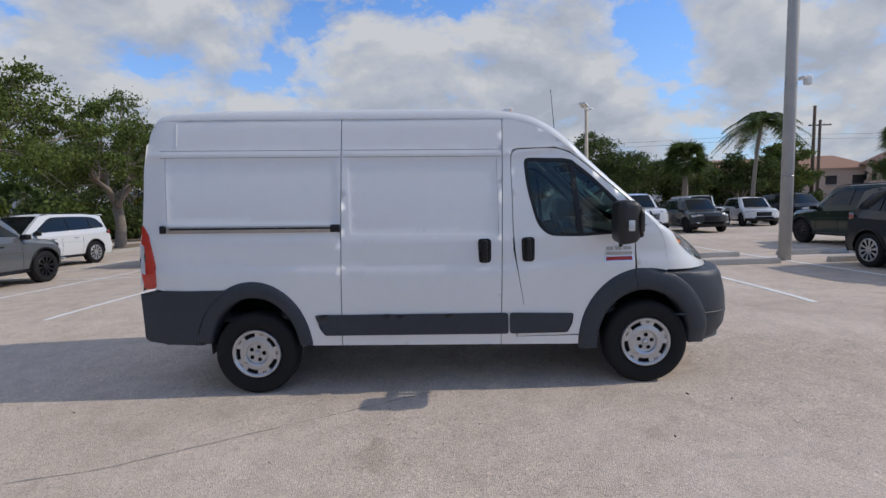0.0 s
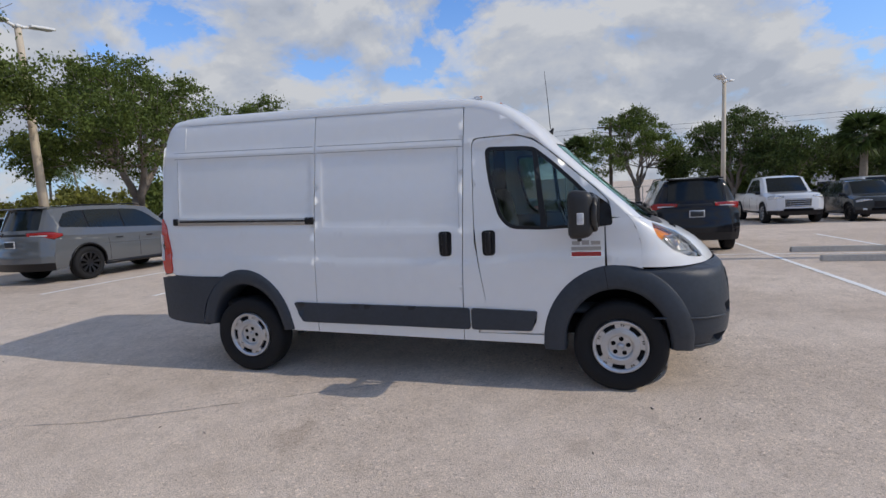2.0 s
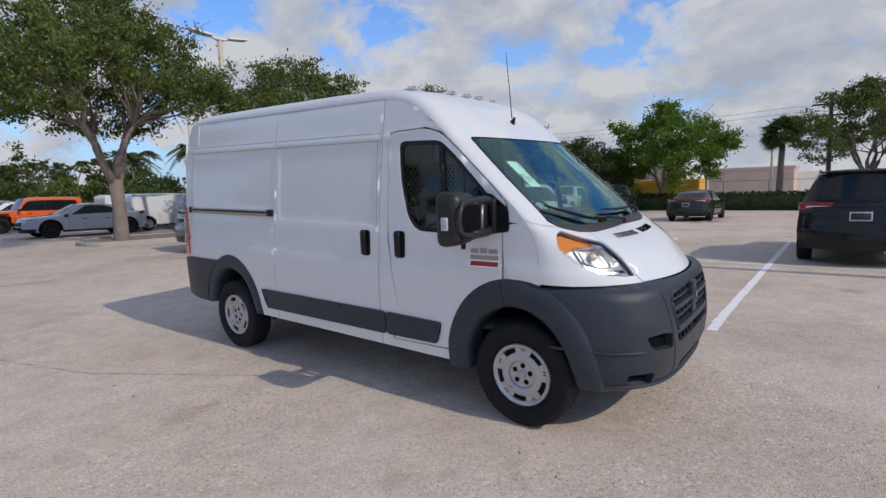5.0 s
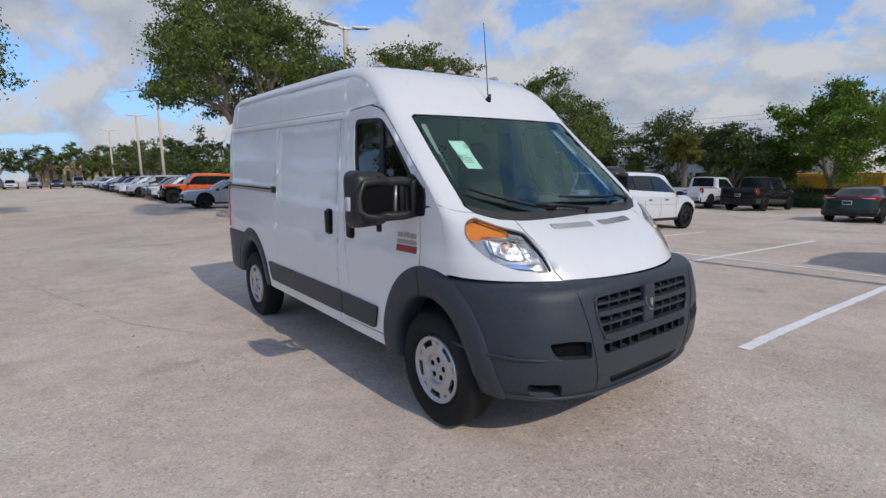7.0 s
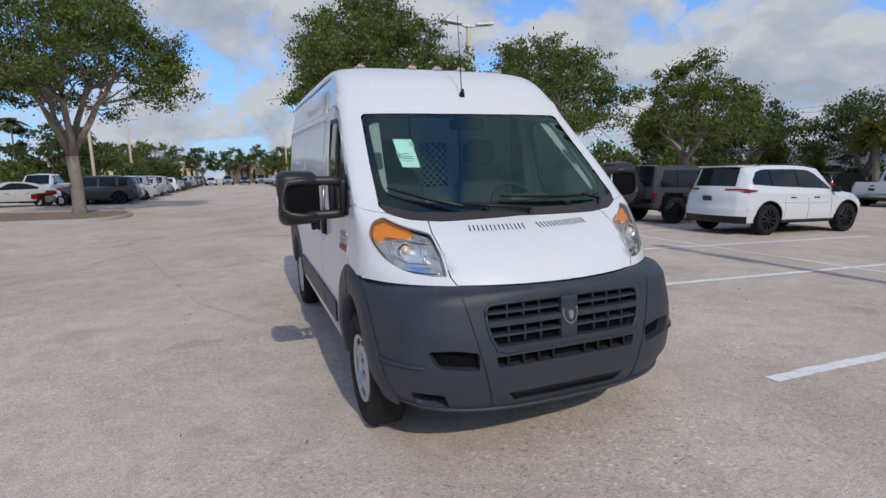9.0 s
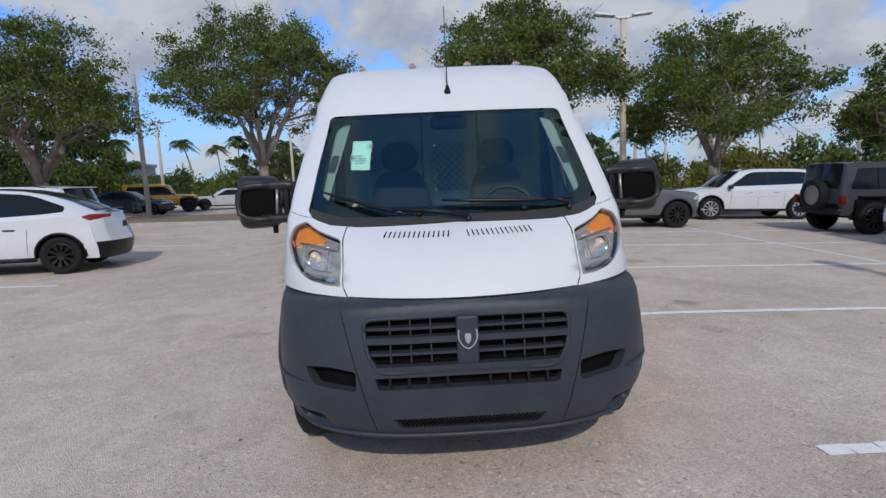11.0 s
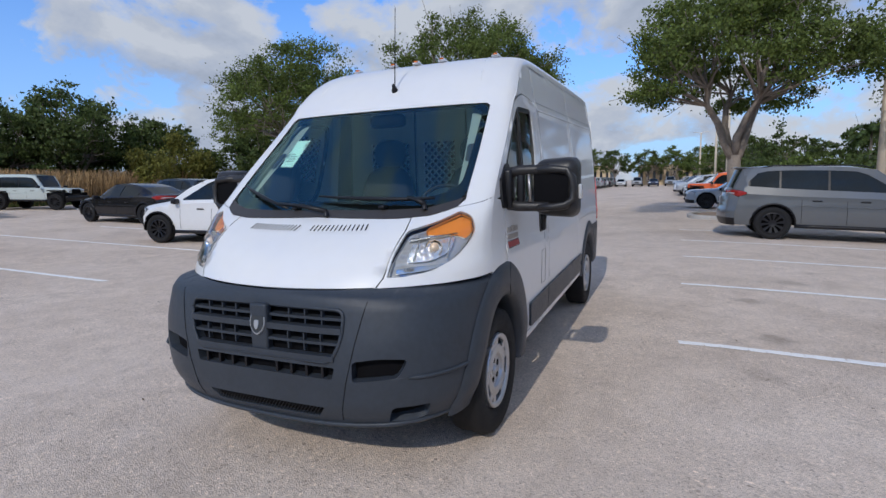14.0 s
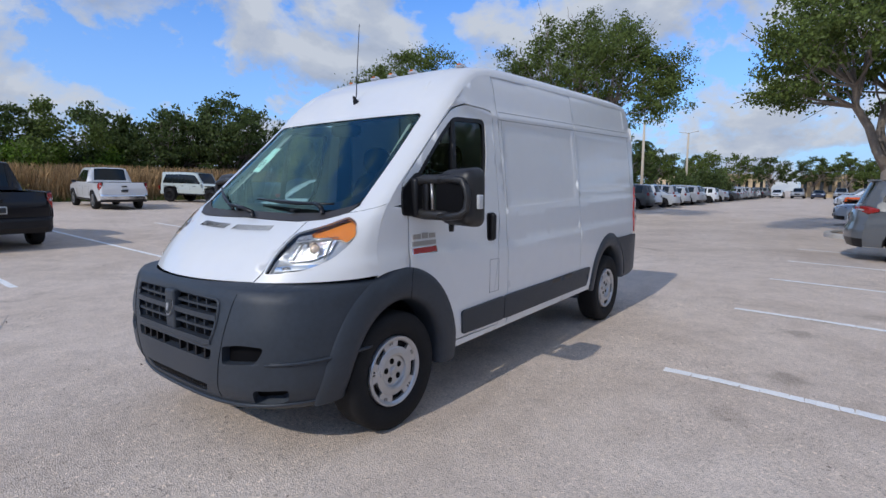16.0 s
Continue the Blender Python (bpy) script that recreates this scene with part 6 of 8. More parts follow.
def build_car(name, kind, label, category, color, m, dark_wheels=True, detail=True, group="", glass_mat="cglass", trim="cgrille", black_low=False, plate=True):
    rows, L, W, H, WB, FO, R = KINDS[kind]
    car = thing(name, label, category, m, group)
    coat = "paint_dark" if not group and max(color) < .09 else "paint"
    sub = 3 if detail else 1
    buckets = {}
    i0 = [r[8] for r in rows].index("screen")
    i1 = [r[8] for r in rows].index("rear") if kind != "cargo" else len(rows) - 4

    def put(key, quad):
        buckets.setdefault(key, []).append(quad)
    for i in range(len(rows) - 1):
        zone = rows[i][8]
        for j in range(len(LAT) - 1):
            w0, w1 = LAT[j], LAT[j + 1]
            if detail and w0 >= 1.0 and i0 <= i < i1:
                continue
            kind_ = "body"
            if zone == "screen" and w1 <= .88 or zone == "screenside" and w1 <= .88:
                kind_ = "windscreen"
            elif zone in ("door",) and w0 >= 1.12 and w1 <= 1.86 or zone == "screenside" and w0 >= 1.5 and w1 <= 1.86:
                kind_ = "side_window%d" % sum(1 for r in rows[:i] if r[8] == "pillar")
            elif zone == "rear" and w1 <= .88:
                kind_ = "rear_window"
            elif not detail and zone == "lamp" and .62 <= w0 and w1 <= 1.5:
                kind_ = "head_lamp"
            elif not detail and zone == "tail" and .88 <= w0 and w1 <= 1.5:
                kind_ = "tail_lamp"
            elif zone == "grille" and w1 <= .62:
                kind_ = "grille"
            elif zone == "dark":
                kind_ = "front_bumper" if i < len(rows) // 2 else "rear_bumper"
            elif zone == "cowl" and w1 <= .88:
                kind_ = "cowl"
            elif kind == "crossover" and zone in ("door", "pillar") and w1 <= .88:
                kind_ = "glass_roof"
            elif zone == "bed" and w1 <= .88:
                kind_ = "bed"
            elif zone == "chrome":
                kind_ = "rear_step"
            for s in (-1, 1):
                key = kind_
                if kind_ in ("head_lamp", "tail_lamp") or kind_.startswith("side_window"):
                    key = kind_ + (":r" if s < 0 else ":l")
                put(key, (i, s * w0, s * w1))
    mats = {"body": coat, "windscreen": glass_mat, "rear_window": glass_mat, "head_lamp": "lens", "tail_lamp": "red", "grille": trim, "front_bumper": "black", "rear_bumper": "black", "cowl": "black", "glass_roof": glass_mat, "bed": "mattblack", "rear_step": "black" if max(color) < .05 else "chrome"}
    names = {"body": "body", "bed": "truck_bed"}
    body = None
    for key in sorted(buckets, key=lambda k: k != "body"):
        base = key.split(":")[0]
        verts, faces = [], []
        index = {}

        def vert(i, t, w):
            g = (round(i + t, 3), round(w, 3))
            if g not in index:
                ii, tt = (i, t) if i + 1 < len(rows) else (i - 1, 1.0)
                p = Vector(car_point(rows[ii], rows[ii + 1], tt, w, L, W, H))
                if base.startswith("side_window") or base in ("windscreen", "rear_window"):
                    p.y *= .992
                    p.z -= .004
                if base == "bed":
                    p.z -= .45 * H * .4
                index[g] = len(verts)
                verts.append(p)
            return index[g]
        for i, w0, w1 in buckets[key]:
            for a in range(sub):
                t0, t1 = a / sub, (a + 1) / sub
                n = 2 if detail else 1
                for b in range(n):
                    x0, x1 = w0 + (w1 - w0) * b / n, w0 + (w1 - w0) * (b + 1) / n
                    q = (vert(i, t0, x0), vert(i + (t1 == 1), t1 % 1, x0), vert(i + (t1 == 1), t1 % 1, x1), vert(i, t0, x1))
                    if len(set(q)) == 4:
                        faces.append(q if w1 > w0 else q[::-1])
        nm = "side_window" if base.startswith("side_window") else names.get(base, base)
        ob = part(nm, (verts, faces), M[mats.get(base, glass_mat)], car)
        if base == "body":
            ob.color = (*color, 1)
            body = ob
    if detail:
        cabin_sides(car, kind, rows, i0, i1, L, W, H, color, glass_mat, coat)
    # lower flanks with wheel arches
    fx = L / 2 - FO
    rx = fx - WB
    belt = [(L / 2 - r[5] * L, r[7] * H, r[6]) for r in rows]
    bx, bz, by = [b[0] for b in belt], [b[1] for b in belt], [b[2] for b in belt]
    low = rows[0][7] * H * 1.05
    ra = R * 1.17
    zl = max(low, .22)
    dx = math.sqrt(max(.01, ra * ra - (zl - R) ** 2))

    def arch_pts(cx):
        a1 = math.degrees(math.atan2(zl - R, -dx))
        a0 = math.degrees(math.atan2(zl - R, dx))
        a1 = a1 if a1 > 0 else a1 + 360
        return arc(cx, R, ra, ra, a1, a0, 14)
    outline = [(b[0], b[1]) for b in belt if b[1] >= zl + .01]
    outline = outline + [(outline[-1][0], zl)] + arch_pts(rx) + arch_pts(fx) + [(outline[0][0], zl)]
    order = sorted(range(len(bx)), key=lambda k: bx[k])
    xs_, ys_ = [bx[k] for k in order], [by[k] for k in order]

    def low_y(x, z):
        top = float(np.interp(x, xs_, ys_)) * W / 2
        k = max(0, min(1, (z - zl) / (.58 * H - zl)))
        return top + .018 * math.sin(math.pi * min(1, k * 1.15)) - .045 * (1 - k) ** 3
    for s in (-1, 1):
        bm = sheet(outline, lambda x, z, s=s: (x, s * low_y(x, z), z), .09 if detail else .22)
        ob = part("side_panel", outward(bm, (0, 0, .6)), M[coat], car)
        ob.color = (*color, 1)
        # wheel arch lips and sill
        for cx in (fx, rx):
            pts = [(x, s * (low_y(min(max(x, min(xs_)), max(xs_)), z) + .004), z) for x, z in arc(cx, R, ra * 1.02, ra * 1.02, 185, -5, 12)]
            fat = .05 if kind == "jeep" else .022
            part("arch_lip", tube(pts, [fat] * 13, 5), M["black"], car)
        pts = [(x, s * (low_y(x, zl) + .0), zl + .02) for x in np.linspace(rx + ra, fx - ra, 6)]
        part("sill", tube(pts, [.05] * 6, 6), M["black"], car)
        if detail:
            for hx in ((fx + rx) / 2 + .12 * WB - .12, (fx + rx) / 2 - .22 * WB):
                z = .525 * H
                part("door_handle", box(.19, .03, .03, (hx, s * (low_y(hx, z) + .01), z), .008, 1), M["black"] if dark_wheels else M["chrome"], car)
            for dxx in (-.02 * WB, .285 * WB, -.31 * WB):
                x = (fx + rx) / 2 + dxx
                pts = [(x - .03 * k / 5, s * (low_y(x, zl + .1 + (.53 * H - zl - .1) * k / 5) + .001), zl + .1 + (.53 * H - zl - .1) * k / 5) for k in range(6)]
                part("door_seam", tube(pts, [.004] * 6, 4), M["mattblack"], car)
        mx = L / 2 - (.30 if kind != "pickup" else .255) * L
        part("door_mirror", box(.13, .20, .13, (mx, s * (W / 2 * .93 + .09), .635 * H), .035, 2), M["black"] if (dark_wheels and kind != "crossover") else M["black"], car)
    part("underbody", box(L * .86, W * .70, .28, (0, 0, zl + .16), .03), M["mattblack"], car)
    for cx in (fx, rx):
        # near-black block in place of the shade round the wheel
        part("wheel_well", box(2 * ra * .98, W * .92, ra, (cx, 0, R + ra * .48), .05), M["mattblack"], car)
        for s in (-1, 1):
            car_wheel(car, pose(cx, s * (W / 2 - .13), R, 0, 0, 180 if s > 0 else 0), R, dark_wheels, detail)
    if plate:
        xr = L / 2 - [r for r in rows if r[8] == "plate"][0][0] * L
        zp = [r for r in rows if r[8] == "plate"][0][1] * H - .10
        pl = part("number_plate", box(.012, .32, .16, (xr - .03, 0, zp), .004, 1), M["lens"], car)
        part("plate_bar", box(.006, .28, .12, (xr - .042, 0, zp), .002, 1), M["ink"], pl)
    if kind == "jeep":
        sp = part("spare_wheel", mesh_of("tyre", *lathe([(.26, .09), (.31, .12), (.38, .115), (.40, .08), (.40, -.08), (.38, -.115), (.31, -.12), (.26, -.09)], 28), M["rubber"]), None, car, m=pose(-L / 2 + .22, 0, .98, 0, 0, -90))
        part("spare_rim", mesh_of("rim", *lathe([(0, -.09), (.06, -.10), (.20, -.06), (.255, -.09), (.26, 0)], 20), M["steel"]), None, sp)
        part("front_winch_bar", box(.16, 1.6, .18, (L / 2 - .10, 0, .62), .03, 2), M["black"], car)
        for s in (-1, 1):
            part("wing_flare", box(.78, .26, .05, (fx, s * .80, R + ra + .10), .02, 2), M["black"], car)
            part("wing_flare", box(.78, .14, .05, (rx, s * .86, R + ra + .06), .02, 2), M["black"], car)
            part("round_lamp", moved(lathe([(0, .03), (.07, .02), (.085, 0)], 16), pose(L / 2 - .13, s * .50, .98, 0, 0, -90)), M["lens"], car)
            part("tail_block", box(.09, .13, .24, (-L / 2 + .34, s * .80, .86), .02, 2), M["red"], car)
        for k in range(-3, 4):
            part("grille_slot", box(.02, .055, .20, (L / 2 - .125, k * .095, .92), .02, 2), M["mattblack"], car)
    if detail and kind != "jeep":
        car_lamps(car, kind, rows, L, W, H, color)
    if detail and kind != "crossover":
        # pressed line along the doors
        for s in (-1, 1):
            pts = [(x, s * (low_y(x, .445 * H) + .002), .445 * H + .01 * (fx - x)) for x in np.linspace(rx + ra * .9, fx - ra * 1.1, 10)]
            ob = part("body_crease", tube(pts, [.004] + [.011] * 8 + [.004], 6), M[coat], car)
            ob.color = (*color, 1)
    if kind == "crossover" and detail:
        part("rear_spoiler", box(.10, W * .56, .022, (-L / 2 + .30, 0, .735 * H), .008, 2), M["black"], car, "thin black tail spoiler")
    if kind == "pickup" and detail:
        rail_y = W * .465
        for s in (-1, 1):
            part("bed_rail", tube([(-.14 * L, s * rail_y, .60 * H + .06), (-.46 * L, s * rail_y, .605 * H + .06)], [.022, .022], 6), M["black"], car)
        part("tailgate_handle", box(.03, .22, .06, (-L / 2 + .075, 0, .55 * H), .012, 2), M["black"], car)
    if kind in ("suv", "large_suv", "minivan") and detail:
        for s in (-1, 1):
            part("roof_rail", tube([(L * .10, s * W * .335, H * .960), (L * .04, s * W * .335, H * .990), (-L * .28, s * W * .33, H * .985), (-L * .34, s * W * .325, H * .948)], [.012, .016, .016, .012], 6), M["black"], car)
        part("rear_wiper", tube([(-L / 2 + .30, 0, H * .80), (-L / 2 + .24, .28, H * .72)], [.012, .008], 5), M["black"], car)
        part("rear_spoiler", box(.22, W * .62, .035, (-L / 2 + .42, 0, H * .953), .012, 2), M[coat], car).color = (*color, 1)
    return car


def parked(x, y, heading):
    return pose(x, y, ground_z(x, y), 0, 0, heading)


def slope(x, y, heading):
    """Standing on the ground's fall."""
    h = radians(heading)
    d = 1.45
    a, b = ground_z(x + d * math.cos(h), y + d * math.sin(h)), ground_z(x - d * math.cos(h), y - d * math.sin(h))
    return Matrix.Translation((x, y, (a + b) / 2)) @ Matrix.Rotation(h, 4, "Z") @ Matrix.Rotation(-math.atan2(a - b, 2 * d), 4, "Y")


GREY, WHITE, BLACK, GREEN = (.105, .112, .12), (.70, .71, .72), (.012, .012, .014), (.022, .034, .026)
NEAR = [
    ("suv", "suv", "matt grey three-row SUV with black wheels, parked nose in", "car", GREY, -11.2, 11.1, 90, True),
    ("suv", "suv", "white three-row SUV with bright wheels, parked nose out", "car", WHITE, -13.9, 17.0, -94, False),
    ("suv", "suv", "glossy black three-row SUV seen from behind", "car", BLACK, 3.5, 15.75, 90, True),
    ("off_roader", "jeep", "dark grey boxy off-road car with a spare wheel", "car", (.06, .064, .066), -8.75, 17.8, 90, True),
    ("suv", "large_suv", "white SUV with black wheels and black lower trim", "car", WHITE, -5.45, 17.6, 90, True),
    ("electric_crossover", "crossover", "white electric crossover with dark wheels, parked nose in", "car", WHITE, -6.2, -3.35, -77, True),
    ("sedan", "sedan", "dark green sports sedan seen from behind", "car", GREEN, -2.45, 30.0, 90, True),
    ("pickup_truck", "pickup", "black crew-cab pickup truck seen from behind", "truck", BLACK, -9.0, 36.2, 90, True),
    ("pickup_truck", "pickup", "white crew-cab pickup truck seen from behind", "truck", WHITE, -12.2, 36.6, 90, True),
    ("suv", "suv", "black SUV beside the white pickup truck", "car", BLACK, -15.2, 36.2, 90, True),
    ("pickup_truck", "pickup", "white crew-cab pickup truck with a dark grille, nose out", "truck", WHITE, 8.85, 26.6, -90, False),
    ("pickup_truck", "pickup", "white pickup truck behind the black SUV, nose out", "truck", WHITE, 5.9, 30.0, -90, False),
    ("suv", "small_suv", "dark grey compact SUV, nose out", "car", (.05, .056, .06), 11.75, 26.0, -90, True),
    ("off_roader", "jeep", "white boxy off-road car behind the compact SUVs", "car", WHITE, 14.6, 31.6, -90, True),
    ("suv", "small_suv", "white compact SUV, nose out", "car", WHITE, 17.2, 30.6, -100, True),
    ("suv", "suv", "dark blue SUV in the far row", "car", (.03, .036, .05), 21.0, 32.5, -90, True),
    ("suv", "suv", "dark green SUV parked beside the lamp pole", "car", GREEN, 12.1, 15.4, 90, True),
    ("suv", "small_suv", "dark grey compact SUV with two-tone wheels", "car", (.045, .048, .05), 9.05, 9.25, -90, False),
    ("pickup_truck", "pickup", "black pickup truck with a black bumper, seen from behind", "truck", BLACK, .95, -8.1, -90, True),
    ("sedan", "sedan", "black sports sedan, nose in", "car", BLACK, -9.3, -11.2, -90, True),
    ("minivan", "minivan", "white minivan beyond the electric crossover", "car", WHITE, -10.0, -6.3, -90, False),
    ("suv", "small_suv", "dark blue SUV beyond the black sedan", "car", (.035, .045, .06), -13.6, -14.2, -90, True),
    ("off_roader", "jeep", "pale grey-green boxy off-road car before dry grass", "car", (.52, .58, .56), -12.4, -23.4, 112, True),
    ("pickup_truck", "pickup", "white pickup truck before dry grass, seen from behind", "truck", WHITE, -6.4, -20.5, -95, False),
    ("sedan", "sedan", "silver sports sedan, nose out to the aisle", "car", (.45, .47, .50), -24.4, 10.6, -90, True),
    ("off_roader", "jeep", "orange boxy off-road car, nose out", "car", (.75, .12, .015), -31.2, 10.6, -90, True),
    ("suv", "small_suv", "white SUV beside the orange off-road car", "car", WHITE, -34.6, 10.4, -90, True),
    ("cargo_van", "cargo", "small white panel van seen from behind", "van", WHITE, -25.8, 15.2, 90, False),
    ("suv", "small_suv", "dark grey SUV beside the white panel vans", "car", (.04, .044, .05), -22.6, 16.4, 90, True),
    ("cargo_van", "cargo", "small white panel van in the far row", "van", WHITE, -28.6, 15.0, 90, False),
    ("off_roader", "jeep", "bright yellow boxy off-road car", "car", (.80, .42, .01), -30.0, -12.0, 110, True),
    ("sedan", "sedan", "silver sedan behind the tree", "car", (.52, .53, .54), -33.0, -8.6, -70, True),
    ("sedan", "sedan", "dark grey-green sedan beside the yellow off-road car", "car", (.05, .06, .065), -26.0, -11.9, 100, True),
    ("suv", "suv", "dark grey SUV behind the tree", "car", (.035, .04, .045), -37.0, -4.8, 180, True),
    ("pickup_truck", "pickup", "white pickup truck behind the parked cars", "truck", WHITE, -40.0, -9.0, 0, False),
]
for nm, kd, lb, ct, col, x, y, h, dk in NEAR:
    far = math.hypot(x - 2, y - 4) > 40
    build_car(nm, kd, lb, ct, col, slope(x, y, h), dk, not far, glass_mat="cglass", trim="cgrille" if kd != "pickup" or col != WHITE else "cgrille")

# long rows on both sides of the aisle
random.seed(5)
protos = {}
ROWCOL = [(BLACK, "black"), (WHITE, "white"), ((.40, .42, .44), "silver"), ((.10, .11, .12), "grey"), ((.03, .04, .08), "dark blue"), ((.30, .31, .33), "silver"), (WHITE, "white"), ((.05, .055, .06), "dark grey")]
ROWS_ = [("row north of the aisle", -37.6, 10.5, -90, -2.85, 22), ("row south of the aisle", -33.8, -4.7, -90, -2.85, 24)]
for group, x0, y0, head, step, count in ROWS_:
    for k in range(count):
        kd = random.choice(["suv", "small_suv", "sedan", "suv", "crossover", "small_suv"])
        (col, cn) = ROWCOL[2] if (group.startswith("row south") and k in (4,)) else random.choice(ROWCOL)
        if group.startswith("row south") and k < 3:
            kd, (col, cn) = (("suv", ((.045, .048, .05), "dark grey")), ("suv", (WHITE, "white")), ("sedan", ((.42, .44, .46), "silver")))[k]
        word = {"suv": "SUV", "small_suv": "compact SUV", "sedan": "sedan", "crossover": "crossover"}[kd]
        place = slope(x0 + step * k + random.uniform(-.15, .15), y0 + random.uniform(-.5, .4), head + random.uniform(-2, 2))
        if kd not in protos:
            protos[kd] = build_car("parked_car", kd, "x", "car", col, place, True, False, group)
            made = protos[kd]
        else:
            made = copy_thing(protos[kd], place)
        tagged(made, f"{cn} {word} in a long row of parked cars", "car", group)
        for o in made.children:
            if o.data.materials and o.data.materials[0] == M["paint"]:
                o.color = (*col, 1)
for k in range(9):
    kd = random.choice(["suv", "sedan", "small_suv"])
    col, cn = random.choice(ROWCOL)
    made = copy_thing(protos[kd], slope(-102 + random.uniform(-1, 1), -7 + 2.9 * k, 0))
    tagged(made, f"{cn} car parked across the far end of the aisle", "car", "cars across the aisle's end")
    for o in made.children:
        if o.data.materials and o.data.materials[0] == M["paint"]:
            o.color = (*col, 1)


def motorcycle(m):
    b = thing("motorcycle", "red touring motorcycle on its stand", "motorcycle", m)
    for x in (-.75, .75):
        w = part("wheel", mesh_of("tyre", *lathe([(.22, .05), (.29, .06), (.31, .03), (.31, -.03), (.29, -.06), (.22, -.05)], 20), M["rubber"]), None, b, m=pose(x, 0, .31))
        part("rim", mesh_of("rim", *lathe([(0, -.03), (.05, -.05), (.20, -.03), (.22, 0)], 16), M["chrome"]), None, w)
    part("tank", box(.55, .30, .26, (.15, 0, .82), .09, 3), M["red"], b)
    part("seat", box(.70, .28, .12, (-.45, 0, .74), .04, 2), M["black"], b)
    part("engine", box(.45, .34, .36, (.05, 0, .45), .06, 2), M["steel"], b)
    part("fork", tube([(.75, 0, .31), (.50, 0, 1.0)], [.035, .035], 8), M["chrome"], b)
    part("handlebar", tube([(.35, -.40, 1.08), (.48, 0, 1.02), (.35, .40, 1.08)], [.016] * 3, 6), M["chrome"], b)
    part("pannier", box(.50, .62, .28, (-.75, 0, .62), .05, 2), M["red"], b)


motorcycle(parked(-32.2, -6.6, 60))

# ---- islands, poles, stops ----
def island(poly, label):
    """A kerbed planting island: a stone edge and a mulch bed."""
    poly = rounded(poly, 1.2, 6)
    loop = dense(poly, .5)
    n = len(loop)
    isl = tagged(new("kerb_island"), label, "island", kind="structure")
    cx, cy = sum(p[0] for p in loop) / n, sum(p[1] for p in loop) / n
    verts, faces = [], []
    for x, y in loop:
        d = Vector((cx - x, cy - y)).normalized()
        z = ground_z(x, y)
        for a, h in ((0, -.05), (.0, .11), (.03, .14), (.15, .145), (.16, .09)):
            verts.append((x + d.x * a, y + d.y * a, z + h))
    for i in range(n):
        for k in range(4):
            a, b = i * 5 + k, ((i + 1) % n) * 5 + k
            faces.append((a, b, b + 1, a + 1))
    part("kerb", (verts, faces), M["kerb"], isl, smooth=False)
    bm = sheet([(x + (cx - x) * .03, y + (cy - y) * .03) for x, y in loop], lambda x, y: (x, y, ground_z(x, y) + .11 + .04 * noise.noise(Vector((x * 1.3, y * 1.3, 0)))), .5)
    part("mulch_bed", bm, M["mulch"], isl)
    return isl


island([(-16.2, 8.1), (-15.9, 12.5), (-16.0, 22.0), (-15.9, 31), (-19.2, 31), (-19.4, 9.0), (-18.0, 8.0)], "kerbed planting island with brown mulch")
island([(-18.4, -1.0), (-18.0, -7.0), (-17.2, -14.5), (-22.0, -15.0), (-24.5, -8.0), (-24.5, -1.4), (-21.0, -.4)], "kerbed planting island with dry mulch")


def lamp_pole(x, y, h, r0, r1, heads, turn, mt="concrete", label="tall pale concrete lamp pole with two lamp heads", base=0.0):
    p = thing("lamp_pole", label, "lamp pole", pose(x, y, ground_z(x, y) + base, 0, 0, turn))
    part("pole", tube([(0, 0, 0), (0, 0, h * .5), (0, 0, h)], [r0, (r0 + r1) / 2, r1], 8), M[mt], p)
    part("cap", box(r1 * 2.4, r1 * 2.4, .10, (0, 0, h + .04), .02, 1), M["lamphead"], p)
    for s in heads:
        arm = part("lamp_arm", tube([(0, 0, h), (0, s * .35, h + .10)], [.06, .05], 8), M["lamphead"], p)
        b = box(.36, .85, .09, (0, s * .78, h + .13), .03, 2)
        bmesh.ops.rotate(b, verts=b.verts, cent=(0, s * .4, h), matrix=Matrix.Rotation(radians(6 * s), 3, "X"))
        part("lamp_head", b, M["lamphead"], arm, "flat white lamp head")
    return p


lamp_pole(-16.95, 13.7, 7.85, .16, .10, (-1, 1), 0)
big = lamp_pole(7.62, 12.3, 7.6, .135, .115, (-1, 1), 90, "greypole", "thick grey concrete pole with a camera, at the bay's corner")
part("camera_bracket", box(.22, .08, .08, (0, -.25, 4.15), .02, 1), M["lamphead"], big)
part("security_camera", box(.14, .16, .22, (0, -.38, 4.10), .05, 3), M["lamphead"], big, "white security camera")
part("strap", moved(lathe([(.128, -.02), (.136, -.02), (.136, .02), (.128, .02)], 16, "z"), pose(0, 0, 1.95)), M["steel"], big)
lamp_pole(7.0, 27.6, 6.35, .115, .08, (-1, 1), -24, "concrete", "slim pale lamp pole behind the parked pickups")
for x, y, h, t, b in ((-42, -17.5, 7.0, 0, 0), (-36, 22, 7.5, 30, 0), (-70, -8.5, 8.5, 0, 0), (-95, 12, 9, 0, 0), (-55, 12.6, 9.0, 0, 0), (-70, 12.6, 9, 0, 0), (-52, -8.6, 8.0, 0, 0), (-36, 40, 8, 0, 0), (-48, 30, 7, 0, 0)):
    lamp_pole(x, y, h, .16, .11, (-1, 1), t, "concrete", "distant pale lamp pole over the parked cars")


